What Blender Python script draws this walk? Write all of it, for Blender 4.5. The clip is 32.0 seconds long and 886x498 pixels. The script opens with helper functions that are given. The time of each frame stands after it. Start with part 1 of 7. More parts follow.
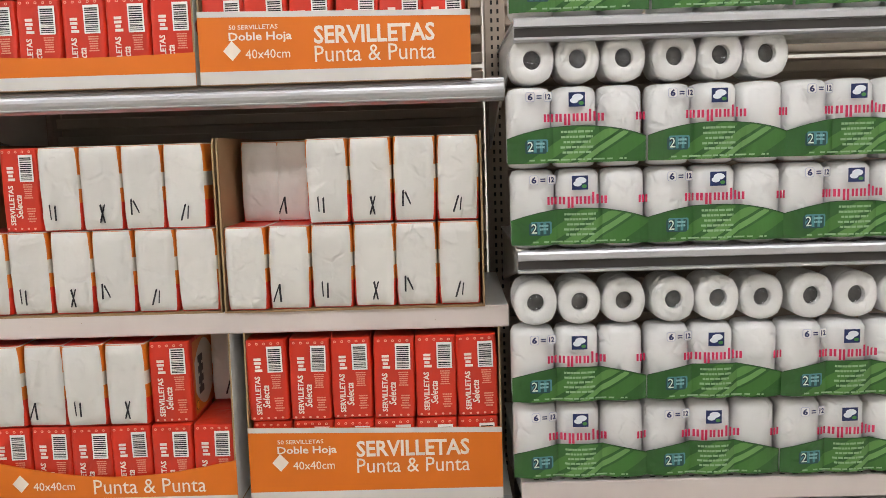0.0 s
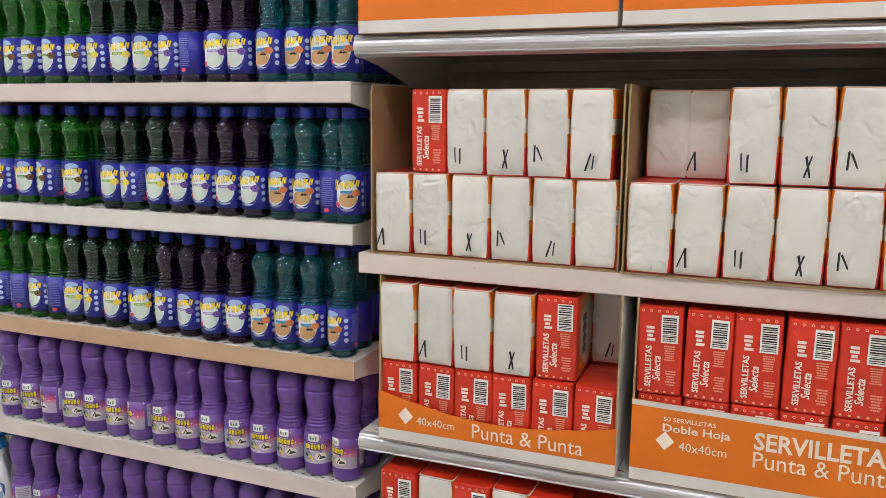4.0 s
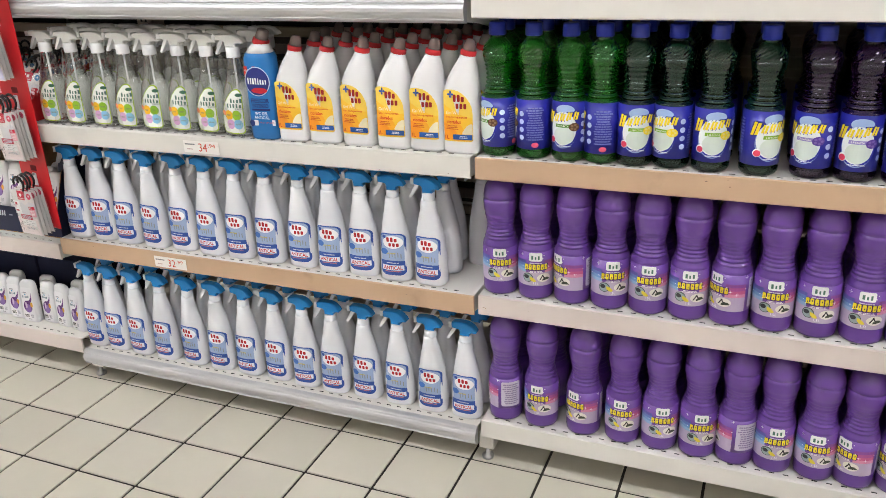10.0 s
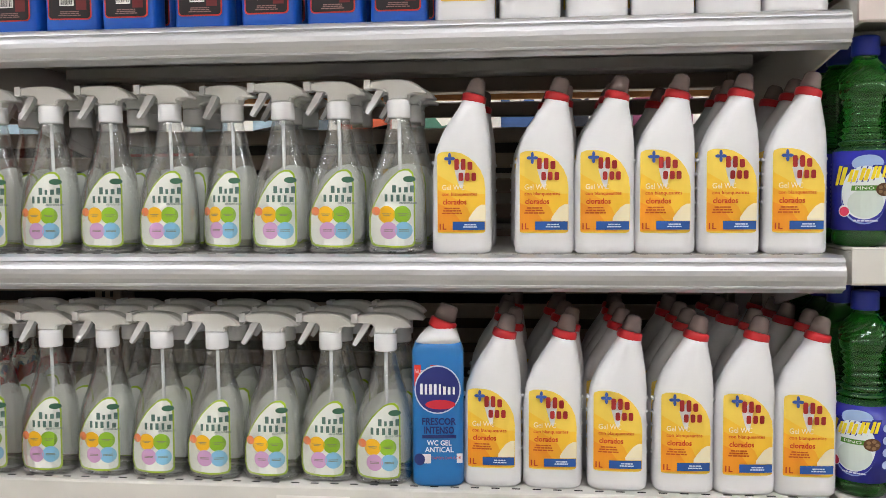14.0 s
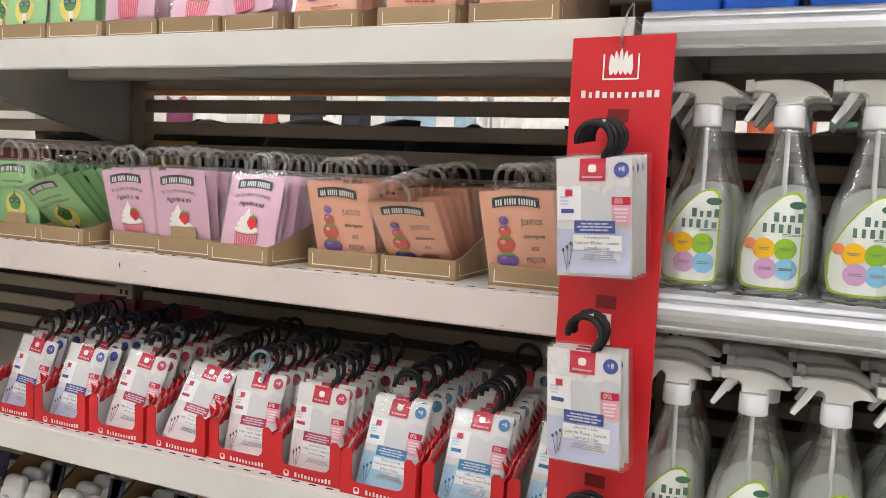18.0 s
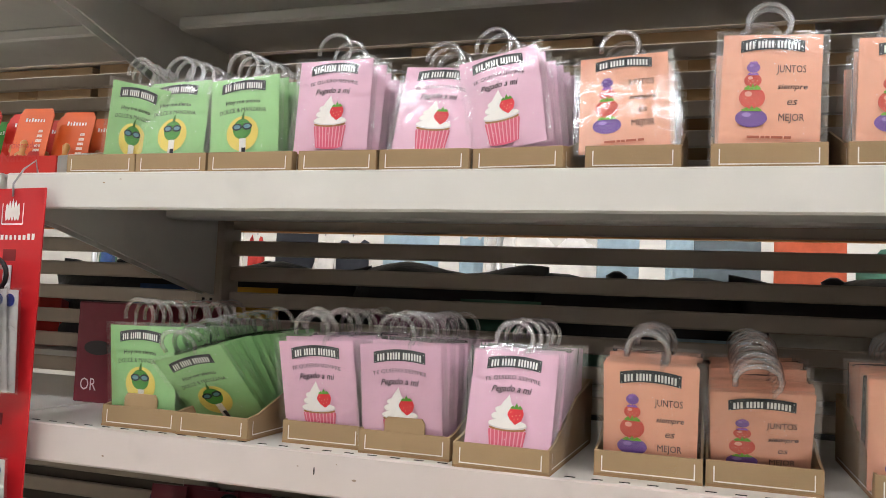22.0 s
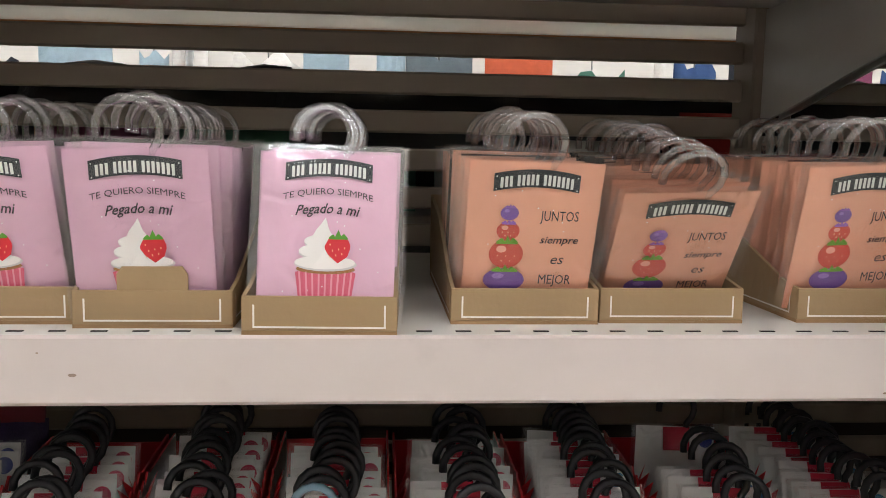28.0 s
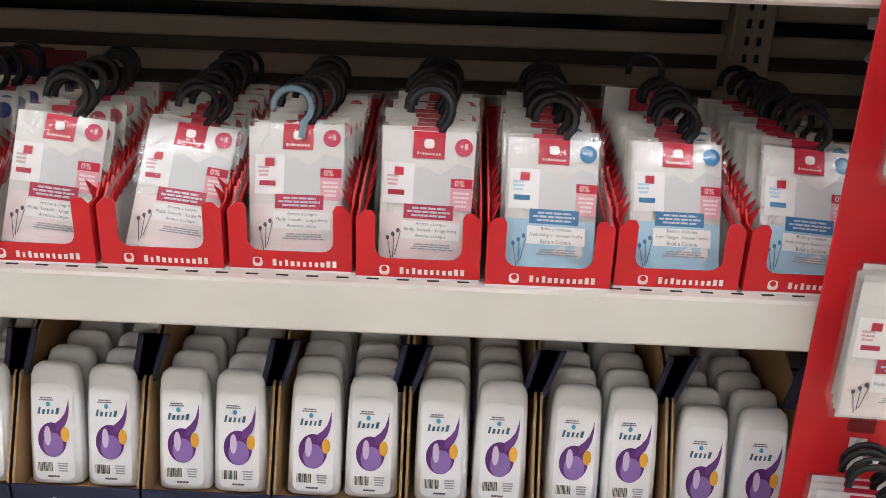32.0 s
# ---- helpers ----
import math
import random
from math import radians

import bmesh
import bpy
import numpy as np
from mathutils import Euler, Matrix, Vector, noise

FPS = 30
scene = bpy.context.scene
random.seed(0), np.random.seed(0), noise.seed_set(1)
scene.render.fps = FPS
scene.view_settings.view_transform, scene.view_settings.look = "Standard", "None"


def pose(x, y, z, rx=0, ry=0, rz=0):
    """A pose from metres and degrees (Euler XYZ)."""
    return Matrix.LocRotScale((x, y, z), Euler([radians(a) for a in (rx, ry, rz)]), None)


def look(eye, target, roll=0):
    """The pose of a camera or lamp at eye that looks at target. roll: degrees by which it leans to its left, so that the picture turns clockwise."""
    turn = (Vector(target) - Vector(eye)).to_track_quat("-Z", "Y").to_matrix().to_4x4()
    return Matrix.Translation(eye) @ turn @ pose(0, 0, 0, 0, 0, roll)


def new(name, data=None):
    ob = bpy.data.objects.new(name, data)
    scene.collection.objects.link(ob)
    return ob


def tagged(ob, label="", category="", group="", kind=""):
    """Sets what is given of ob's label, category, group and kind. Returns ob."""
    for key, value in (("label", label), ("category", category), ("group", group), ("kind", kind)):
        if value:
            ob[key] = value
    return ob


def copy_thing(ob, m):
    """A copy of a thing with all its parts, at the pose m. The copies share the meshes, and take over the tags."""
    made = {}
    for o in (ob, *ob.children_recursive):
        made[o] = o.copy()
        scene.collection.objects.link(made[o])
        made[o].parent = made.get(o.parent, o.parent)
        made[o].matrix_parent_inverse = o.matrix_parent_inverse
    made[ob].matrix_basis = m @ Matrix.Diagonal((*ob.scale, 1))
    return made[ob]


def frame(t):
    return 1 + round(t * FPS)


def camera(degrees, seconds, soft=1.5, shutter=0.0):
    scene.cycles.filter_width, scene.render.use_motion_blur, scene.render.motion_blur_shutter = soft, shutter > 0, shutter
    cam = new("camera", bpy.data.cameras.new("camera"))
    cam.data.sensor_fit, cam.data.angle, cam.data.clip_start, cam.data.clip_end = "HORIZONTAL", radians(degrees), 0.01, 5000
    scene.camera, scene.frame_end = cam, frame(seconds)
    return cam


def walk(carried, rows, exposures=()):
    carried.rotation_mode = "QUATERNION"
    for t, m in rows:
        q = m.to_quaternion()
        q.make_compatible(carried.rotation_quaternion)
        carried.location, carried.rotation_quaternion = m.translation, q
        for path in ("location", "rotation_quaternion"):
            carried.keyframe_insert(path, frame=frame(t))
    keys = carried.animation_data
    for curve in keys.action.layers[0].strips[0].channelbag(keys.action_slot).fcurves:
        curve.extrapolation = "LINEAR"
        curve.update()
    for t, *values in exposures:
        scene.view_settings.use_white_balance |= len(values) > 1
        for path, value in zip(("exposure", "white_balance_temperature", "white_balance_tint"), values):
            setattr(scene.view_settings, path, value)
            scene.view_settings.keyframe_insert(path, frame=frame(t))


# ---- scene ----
cam = camera(57.0, 32.0, soft=0.65)
PATH = [
    (0, (2.533, -1.896, 1.493), (2.508, 0.089, 1.25), -1.7),
    (0.5, (2.545, -1.899, 1.493), (2.374, 0.071, 1.194), -1.5),
    (1, (2.574, -1.903, 1.486), (2.273, 0.036, 1.101), -1.4),
    (1.5, (2.593, -1.909, 1.467), (2.201, 0.0, 1.016), -1.3),
    (2, (2.613, -1.911, 1.444), (2.128, -0.024, 0.99), -1.1),
    (2.5, (2.58, -1.904, 1.448), (1.994, -0.043, 1.009), -1.1),
    (4.5, (2.127, -1.713, 1.483), (1.339, 0.1, 1.178), 0.7),
    (5, (1.952, -1.653, 1.482), (1.093, 0.131, 1.2), 0.6),
    (5.5, (1.791, -1.657, 1.466), (0.881, 0.102, 1.19), 0.0),
    (6, (1.605, -1.734, 1.468), (0.654, 0.007, 1.215), -0.6),
    (6.5, (1.514, -1.792, 1.452), (0.496, -0.085, 1.224), -0.8),
    (7, (1.467, -1.812, 1.445), (0.395, -0.139, 1.219), -0.7),
    (7.5, (1.402, -1.815, 1.445), (0.31, -0.157, 1.204), -0.6),
    (8, (1.268, -1.782, 1.449), (0.206, -0.113, 1.151), -0.5),
    (8.5, (1.073, -1.7, 1.443), (0.073, -0.021, 1.017), -0.8),
    (9, (0.932, -1.668, 1.4), (0.025, 0.021, 0.829), -1.1),
    (9.5, (0.771, -1.66, 1.384), (-0.027, 0.037, 0.689), -1.8),
    (10, (0.622, -1.662, 1.354), (-0.099, 0.038, 0.584), -2.4),
    (10.5, (0.453, -1.601, 1.326), (-0.216, 0.1, 0.513), -2.3),
    (11, (0.282, -1.53, 1.311), (-0.34, 0.194, 0.51), -1.7),
    (11.5, (0.123, -1.481, 1.312), (-0.436, 0.291, 0.572), -1.1),
    (12, (-0.025, -1.434, 1.305), (-0.53, 0.398, 0.692), -1.2),
    (12.5, (-0.125, -1.387, 1.225), (-0.575, 0.52, 0.847), -0.6),
    (13, (-0.244, -1.287, 1.22), (-0.629, 0.662, 1.006), -0.6),
    (13.5, (-0.352, -1.221, 1.236), (-0.63, 0.754, 1.112), -0.4),
    (15.5, (-0.622, -1.019, 1.331), (-0.742, 0.969, 1.153), -0.4),
    (16, (-0.685, -1.044, 1.302), (-0.974, 0.929, 1.161), 0.3),
    (16.5, (-0.772, -1.076, 1.279), (-1.227, 0.866, 1.137), 1.1),
    (17, (-0.849, -1.081, 1.272), (-1.491, 0.806, 1.102), 1.6),
    (17.5, (-0.992, -1.048, 1.284), (-1.745, 0.796, 1.096), 1.9),
    (18, (-1.134, -1.004, 1.305), (-1.935, 0.82, 1.125), 2.6),
    (18.5, (-1.264, -0.998, 1.314), (-2.043, 0.837, 1.149), 2.9),
    (19, (-1.4, -1.043, 1.325), (-2.127, 0.817, 1.22), 2.8),
    (19.5, (-1.475, -1.083, 1.335), (-2.161, 0.796, 1.329), 3.0),
    (20, (-1.486, -1.098, 1.352), (-2.15, 0.785, 1.477), 3.4),
    (20.5, (-1.494, -1.106, 1.376), (-2.153, 0.77, 1.591), 3.6),
    (21, (-1.525, -1.116, 1.381), (-2.195, 0.754, 1.619), 3.6),
    (21.5, (-1.584, -1.078, 1.36), (-2.242, 0.799, 1.57), 3.3),
    (22, (-1.697, -0.917, 1.341), (-2.314, 0.981, 1.481), 2.6),
    (22.5, (-1.811, -0.764, 1.324), (-2.318, 1.17, 1.374), 2.1),
    (23, (-1.923, -0.626, 1.311), (-2.301, 1.338, 1.27), 1.5),
    (23.5, (-2.025, -0.498, 1.297), (-2.256, 1.486, 1.203), 1.3),
    (24, (-2.065, -0.377, 1.299), (-2.195, 1.608, 1.097), 1.3),
    (24.5, (-2.074, -0.311, 1.296), (-2.158, 1.668, 1.018), 1.3),
    (26.5, (-2.054, -0.469, 1.284), (-2.07, 1.505, 0.96), 1.6),
    (27, (-2.035, -0.535, 1.256), (-1.996, 1.441, 0.949), 1.5),
    (27.5, (-1.972, -0.566, 1.273), (-1.853, 1.409, 0.982), 1.3),
    (28, (-1.873, -0.595, 1.29), (-1.716, 1.386, 1.063), 1.0),
    (28.5, (-1.775, -0.649, 1.295), (-1.632, 1.334, 1.073), 1.0),
    (29, (-1.733, -0.694, 1.284), (-1.604, 1.286, 1.028), 0.8),
    (29.5, (-1.727, -0.714, 1.249), (-1.627, 1.256, 0.92), 0.6),
    (30, (-1.717, -0.722, 1.209), (-1.654, 1.237, 0.809), 0.7),
    (30.5, (-1.714, -0.729, 1.182), (-1.682, 1.211, 0.699), 1.0),
    (31, (-1.726, -0.736, 1.161), (-1.71, 1.187, 0.614), 1.6),
    (31.5, (-1.738, -0.74, 1.143), (-1.756, 1.172, 0.555), 1.7),
    (32, (-1.759, -0.735, 1.137), (-1.785, 1.146, 0.457), 2.1),
]
walk(cam, [(t, look(eye, target, roll)) for t, eye, target, roll in PATH],
     exposures=[(0, -0.03), (2, 0.0), (5, -0.03), (8, 0.1), (10, 0.35), (11, 0.35), (13, 0.1), (16, 0.12), (17, 0.22), (18, 0.17), (20, 0.12), (22, 0.06), (26, 0.08), (27, 0.0), (29, 0.12), (32, 0.16)])

# ---- light: rows of ceiling tubes, a dim white store beyond ----
world = bpy.data.worlds.new("store_air")
world.use_nodes = True
world.node_tree.nodes["Background"].inputs[0].default_value = (0.94, 0.95, 1.0, 1)
world.node_tree.nodes["Background"].inputs[1].default_value = 0.5
scene.world = world
LAMP_POWER = 17.2

# ---- small tools ----
RND = random.Random(7)


def lin(h):
    """Linear colour from a hex string."""
    c = [int(h[i:i + 2], 16) / 255 for i in (0, 2, 4)]
    return tuple(v / 12.92 if v < 0.04045 else ((v + 0.055) / 1.055) ** 2.4 for v in c)


MATS = {}


def mat(name, col, rough=0.45, metal=0.0, var=0.06, scale=30.0, bump=0.0, trans=0.0, coat=0.0, ior=1.45, emit=0.0, tone=0.0, dirt=0.0, crease=0.0, fold=22.0, crough=0.08):
    if name in MATS:
        return MATS[name]
    if isinstance(col, str):
        col = lin(col)
    m = bpy.data.materials.new(name)
    m.use_nodes = True
    nt = m.node_tree
    b = nt.nodes["Principled BSDF"]
    b.inputs["Roughness"].default_value = rough
    b.inputs["Metallic"].default_value = metal
    b.inputs["IOR"].default_value = ior
    b.inputs["Transmission Weight"].default_value = trans
    b.inputs["Coat Weight"].default_value = coat
    b.inputs["Coat Roughness"].default_value = crough
    if emit:
        b.inputs["Emission Color"].default_value = (*col, 1)
        b.inputs["Emission Strength"].default_value = emit
    tc = nt.nodes.new("ShaderNodeTexCoord")
    n1 = nt.nodes.new("ShaderNodeTexNoise")
    n1.inputs["Scale"].default_value = scale
    n1.inputs["Detail"].default_value = 4
    nt.links.new(tc.outputs["Object"], n1.inputs["Vector"])
    ramp = nt.nodes.new("ShaderNodeMix")
    ramp.data_type = "RGBA"
    ramp.inputs["A"].default_value = (*[v * (1 - var) for v in col], 1)
    ramp.inputs["B"].default_value = (*[min(1, v * (1 + var)) for v in col], 1)
    nt.links.new(n1.outputs["Fac"], ramp.inputs["Factor"])
    out = ramp.outputs["Result"]
    if tone:
        oi = nt.nodes.new("ShaderNodeObjectInfo")
        hs = nt.nodes.new("ShaderNodeHueSaturation")
        mr = nt.nodes.new("ShaderNodeMapRange")
        mr.inputs["To Min"].default_value = 1 - tone
        mr.inputs["To Max"].default_value = 1 + tone
        nt.links.new(oi.outputs["Random"], mr.inputs["Value"])
        nt.links.new(mr.outputs["Result"], hs.inputs["Value"])
        nt.links.new(out, hs.inputs["Color"])
        out = hs.outputs["Color"]
    if dirt:
        n3 = nt.nodes.new("ShaderNodeTexNoise")
        n3.inputs["Scale"].default_value = 9
        n3.inputs["Detail"].default_value = 8
        nt.links.new(tc.outputs["Object"], n3.inputs["Vector"])
        r3 = nt.nodes.new("ShaderNodeMapRange")
        r3.inputs["From Min"].default_value = 0.62
        r3.inputs["From Max"].default_value = 0.72
        r3.inputs["To Max"].default_value = dirt
        nt.links.new(n3.outputs["Fac"], r3.inputs["Value"])
        mx = nt.nodes.new("ShaderNodeMix")
        mx.data_type = "RGBA"
        nt.links.new(r3.outputs["Result"], mx.inputs["Factor"])
        nt.links.new(out, mx.inputs["A"])
        mx.inputs["B"].default_value = (*[v * 0.4 for v in col], 1)
        out = mx.outputs["Result"]
    nt.links.new(out, b.inputs["Base Color"])
    if bump:
        n2 = nt.nodes.new("ShaderNodeTexNoise")
        n2.inputs["Scale"].default_value = scale * 4
        n2.inputs["Detail"].default_value = 3
        nt.links.new(tc.outputs["Object"], n2.inputs["Vector"])
        bp = nt.nodes.new("ShaderNodeBump")
        bp.inputs["Strength"].default_value = bump
        bp.inputs["Distance"].default_value = 0.003
        nt.links.new(n2.outputs["Fac"], bp.inputs["Height"])
        nt.links.new(bp.outputs["Normal"], b.inputs["Normal"])
    if crease:
        oi = nt.nodes.new("ShaderNodeObjectInfo")
        sc = nt.nodes.new("ShaderNodeMath")
        sc.operation = "MULTIPLY"
        sc.inputs[1].default_value = 7.0
        nt.links.new(oi.outputs["Random"], sc.inputs[0])
        va = nt.nodes.new("ShaderNodeVectorMath")
        nt.links.new(tc.outputs["Object"], va.inputs[0])
        nt.links.new(sc.outputs[0], va.inputs[1])
        wp = nt.nodes.new("ShaderNodeTexNoise")
        wp.inputs["Scale"].default_value = 12
        wp.inputs["Detail"].default_value = 3
        nt.links.new(va.outputs[0], wp.inputs["Vector"])
        wm = nt.nodes.new("ShaderNodeVectorMath")
        wm.operation = "MULTIPLY_ADD"
        wm.inputs[1].default_value = (0.09, 0.09, 0.09)
        nt.links.new(wp.outputs["Color"], wm.inputs[0])
        nt.links.new(va.outputs[0], wm.inputs[2])
        vo = nt.nodes.new("ShaderNodeTexVoronoi")
        vo.feature = "DISTANCE_TO_EDGE"
        vo.inputs["Scale"].default_value = fold
        nt.links.new(wm.outputs[0], vo.inputs["Vector"])
        ms = nt.nodes.new("ShaderNodeMapRange")
        ms.interpolation_type = "SMOOTHSTEP"
        ms.inputs["From Max"].default_value = 0.14
        nt.links.new(vo.outputs["Distance"], ms.inputs["Value"])
        ba = nt.nodes.new("ShaderNodeBump")
        ba.inputs["Strength"].default_value = crease
        ba.inputs["Distance"].default_value = 0.004
        mk = nt.nodes.new("ShaderNodeTexNoise")
        mk.inputs["Scale"].default_value = 17
        nt.links.new(va.outputs[0], mk.inputs["Vector"])
        mr2 = nt.nodes.new("ShaderNodeMapRange")
        mr2.inputs["From Min"].default_value, mr2.inputs["From Max"].default_value = 0.45, 0.65
        nt.links.new(mk.outputs["Fac"], mr2.inputs["Value"])
        mu = nt.nodes.new("ShaderNodeMath")
        mu.operation = "MULTIPLY"
        nt.links.new(ms.outputs["Result"], mu.inputs[0])
        nt.links.new(mr2.outputs["Result"], mu.inputs[1])
        nt.links.new(mu.outputs[0], ba.inputs["Height"])
        if bump:
            nt.links.new(bp.outputs["Normal"], ba.inputs["Normal"])
        nt.links.new(ba.outputs["Normal"], b.inputs["Normal"])
        nt.links.new(ba.outputs["Normal"], b.inputs["Coat Normal"])
    MATS[name] = m
    return m


def ink(h, rough=0.4, coat=0.0):
    return mat("ink_" + h + ("c" if coat else ""), h, rough, var=0.04, scale=60, coat=coat)


TEXTS = {}


def glyphs(s, bold=0.0):
    """Vertices in a unit box and faces of a line of writing."""
    key = (s, bold)
    if key not in TEXTS:
        cu = bpy.data.curves.new("txt", "FONT")
        cu.body, cu.resolution_u, cu.offset = s, 2, bold
        ob = bpy.data.objects.new("txt", cu)
        scene.collection.objects.link(ob)
        me = bpy.data.meshes.new_from_object(ob.evaluated_get(bpy.context.evaluated_depsgraph_get()))
        vs = np.array([v.co[:2] for v in me.vertices])
        fs = [tuple(p.vertices) for p in me.polygons]
        bpy.data.objects.remove(ob)
        bpy.data.curves.remove(cu)
        bpy.data.meshes.remove(me)
        lo, hi = vs.min(0), vs.max(0)
        TEXTS[key] = ((vs - (lo + hi) / 2) / (hi - lo), fs)
    return TEXTS[key]


class Geo:
    """A mesh in the making. Fronts face -y."""

    def __init__(self):
        self.v, self.f, self.m, self.sm, self.mats = [], [], [], [], []

    def slot(self, material):
        if material not in self.mats:
            self.mats.append(material)
        return self.mats.index(material)

    def add(self, vs, fs, material, smooth=False):
        n, k = len(self.v), self.slot(material)
        self.v += [tuple(p) for p in vs]
        for q in fs:
            self.f.append(tuple(i + n for i in q))
            self.m.append(k)
            self.sm.append(smooth)
        return self

    def box(self, x0, x1, y0, y1, z0, z1, material, c=0.0015):
        c = min(c, (x1 - x0) / 3, (y1 - y0) / 3, (z1 - z0) / 3)
        vs, ix = [], {}
        for i, x in enumerate((x0, x1)):
            for j, y in enumerate((y0, y1)):
                for k, z in enumerate((z0, z1)):
                    for a in range(3):
                        p = [x, y, z]
                        for b in range(3):
                            if b != a:
                                p[b] += c if (i, j, k)[b] == 0 else -c
                        ix[i, j, k, a] = len(vs)
                        vs.append(p)
        fs = []
        for a in range(3):
            b, d = (a + 1) % 3, (a + 2) % 3
            for s in (0, 1):
                q = []
                for u, w in ((0, 0), (1, 0), (1, 1), (0, 1)):
                    key = [0, 0, 0]
                    key[a], key[b], key[d] = s, u, w
                    q.append(ix[(*key, a)])
                fs.append(q if s else q[::-1])
        for a in range(3):
            b, d = (a + 1) % 3, (a + 2) % 3
            for u in (0, 1):
                for w in (0, 1):
                    k0, k1 = [0, 0, 0], [0, 0, 0]
                    k0[b], k0[d], k1[b], k1[d], k0[a], k1[a] = u, w, u, w, 0, 1
                    q = [ix[(*k0, b)], ix[(*k1, b)], ix[(*k1, d)], ix[(*k0, d)]]
                    fs.append(q if u != w else q[::-1])
        for i in (0, 1):
            for j in (0, 1):
                for k in (0, 1):
                    q = [ix[i, j, k, 0], ix[i, j, k, 1], ix[i, j, k, 2]]
                    fs.append(q if (i + j + k) % 2 else q[::-1])
        return self.add(vs, fs, material)

    def loft(self, rings, material, n=20, smooth=True):
        """rings of z, half width, half depth, x, y, power (2 round, 4 boxy), from the bottom up."""
        vs, fs = [], []
        for z, rx, ry, cx, cy, p, *flute in rings:
            for i in range(n):
                a = 2 * math.pi * (i + 0.5) / n
                ca, sa = math.cos(a), math.sin(a)
                if flute:
                    k = 1 + flute[0] * (1 if i % 2 else -1)
                    ca, sa = ca * k, sa * k
                vs.append((cx + rx * math.copysign(abs(ca) ** (2 / p), ca), cy + ry * math.copysign(abs(sa) ** (2 / p), sa), z))
        for k in range(len(rings) - 1):
            for i in range(n):
                j = (i + 1) % n
                fs.append((k * n + i, k * n + j, k * n + n + j, k * n + n + i))
        fs.append(tuple(range(n))[::-1])
        fs.append(tuple(range((len(rings) - 1) * n, len(rings) * n)))
        return self.add(vs, fs, material, smooth)

    def tube(self, pts, r, material, n=6):
        vs, fs = [], []
        pts = [Vector(p) for p in pts]
        for k, p in enumerate(pts):
            d = (pts[min(k + 1, len(pts) - 1)] - pts[max(k - 1, 0)]).normalized()
            u = d.orthogonal().normalized() if abs(d.y) > 0.9 else d.cross(Vector((0, 1, 0))).normalized()
            w = d.cross(u)
            for i in range(n):
                a = 2 * math.pi * i / n
                vs.append(p + r * (math.cos(a) * u + math.sin(a) * w))
        for k in range(len(pts) - 1):
            for i in range(n):
                j = (i + 1) % n
                fs.append((k * n + i, k * n + n + i, k * n + n + j, k * n + j))
        fs += [tuple(range(n)), tuple(range((len(pts) - 1) * n, len(pts) * n))[::-1]]
        return self.add(vs, fs, material, True)

    def prism(self, pts, y0, y1, material):
        """An outline in x and z, anticlockwise as seen from the front, given depth."""
        n = len(pts)
        vs = [(x, y0, z) for x, z in pts] + [(x, y1, z) for x, z in pts]
        fs = [tuple(range(n)), tuple(range(n, 2 * n))[::-1]] + [(i, i + n, (i + 1) % n + n, (i + 1) % n) for i in range(n)]
        return self.add(vs, fs, material)

    # flat print, in x and z, layer by layer towards the viewer
    def columns(self, xs, tops, bottoms, material, layer):
        y = -0.0004 * layer
        vs, fs = [], []
        for x, t, b in zip(xs, tops, bottoms):
            vs += [(x, y, b), (x, y, t)]
        for i in range(len(xs) - 1):
            fs.append((2 * i, 2 * i + 2, 2 * i + 3, 2 * i + 1))
        return self.add(vs, fs, material)

    def rect(self, cx, cz, w, h, material, layer=1, shear=0.0, n=1):
        xs = [cx - w / 2 + w * i / n for i in range(n + 1)]
        y = -0.0004 * layer
        vs, fs = [], []
        for x in xs:
            vs += [(x - shear * h / 2, y, cz - h / 2), (x + shear * h / 2, y, cz + h / 2)]
        for i in range(n):
            fs.append((2 * i, 2 * i + 2, 2 * i + 3, 2 * i + 1))
        return self.add(vs, fs, material)

    def ell(self, cx, cz, rx, rz, material, layer=1, n=10):
        xs, hs = [], []
        for i in range(n + 1):
            a = math.pi * i / n
            xs.append(cx - rx * math.cos(a))
            hs.append(rz * math.sin(a))
        return self.columns(xs, [cz + h for h in hs], [cz - h for h in hs], material, layer)

    def rrect(self, cx, cz, w, h, r, material, layer=1, top_only=False, n=4, mid=1):
        xs, ins = [], []
        for i in range(n + 1):
            a = math.pi / 2 * i / n
            xs.append(cx - w / 2 + r - r * math.cos(a))
            ins.append(r - r * math.sin(a))
        for k in range(1, mid):
            xs.append(cx - w / 2 + r + (w - 2 * r) * k / mid)
            ins.append(0)
        for i in range(n + 1):
            a = math.pi / 2 * i / n
            xs.append(cx + w / 2 - r + r * math.sin(a))
            ins.append(r - r * math.cos(a))
        return self.columns(xs, [cz + h / 2 - k for k in ins], [cz - h / 2 + (0 if top_only else k) for k in ins], material, layer)

    def text(self, s, cx, cz, w, h, material, layer=2, shear=0.0, bold=0.0, turn=0, arc=0.0):
        vs, fs = glyphs(s, bold)
        out = []
        for x, z in vs:
            px, pz = x * w + shear * z * h, z * h - arc * (2 * x) ** 2
            if turn == 90:
                px, pz = -pz, px
            elif turn == -90:
                px, pz = pz, -px
            out.append((cx + px, -0.0004 * layer, cz + pz))
        return self.add(out, fs, material)

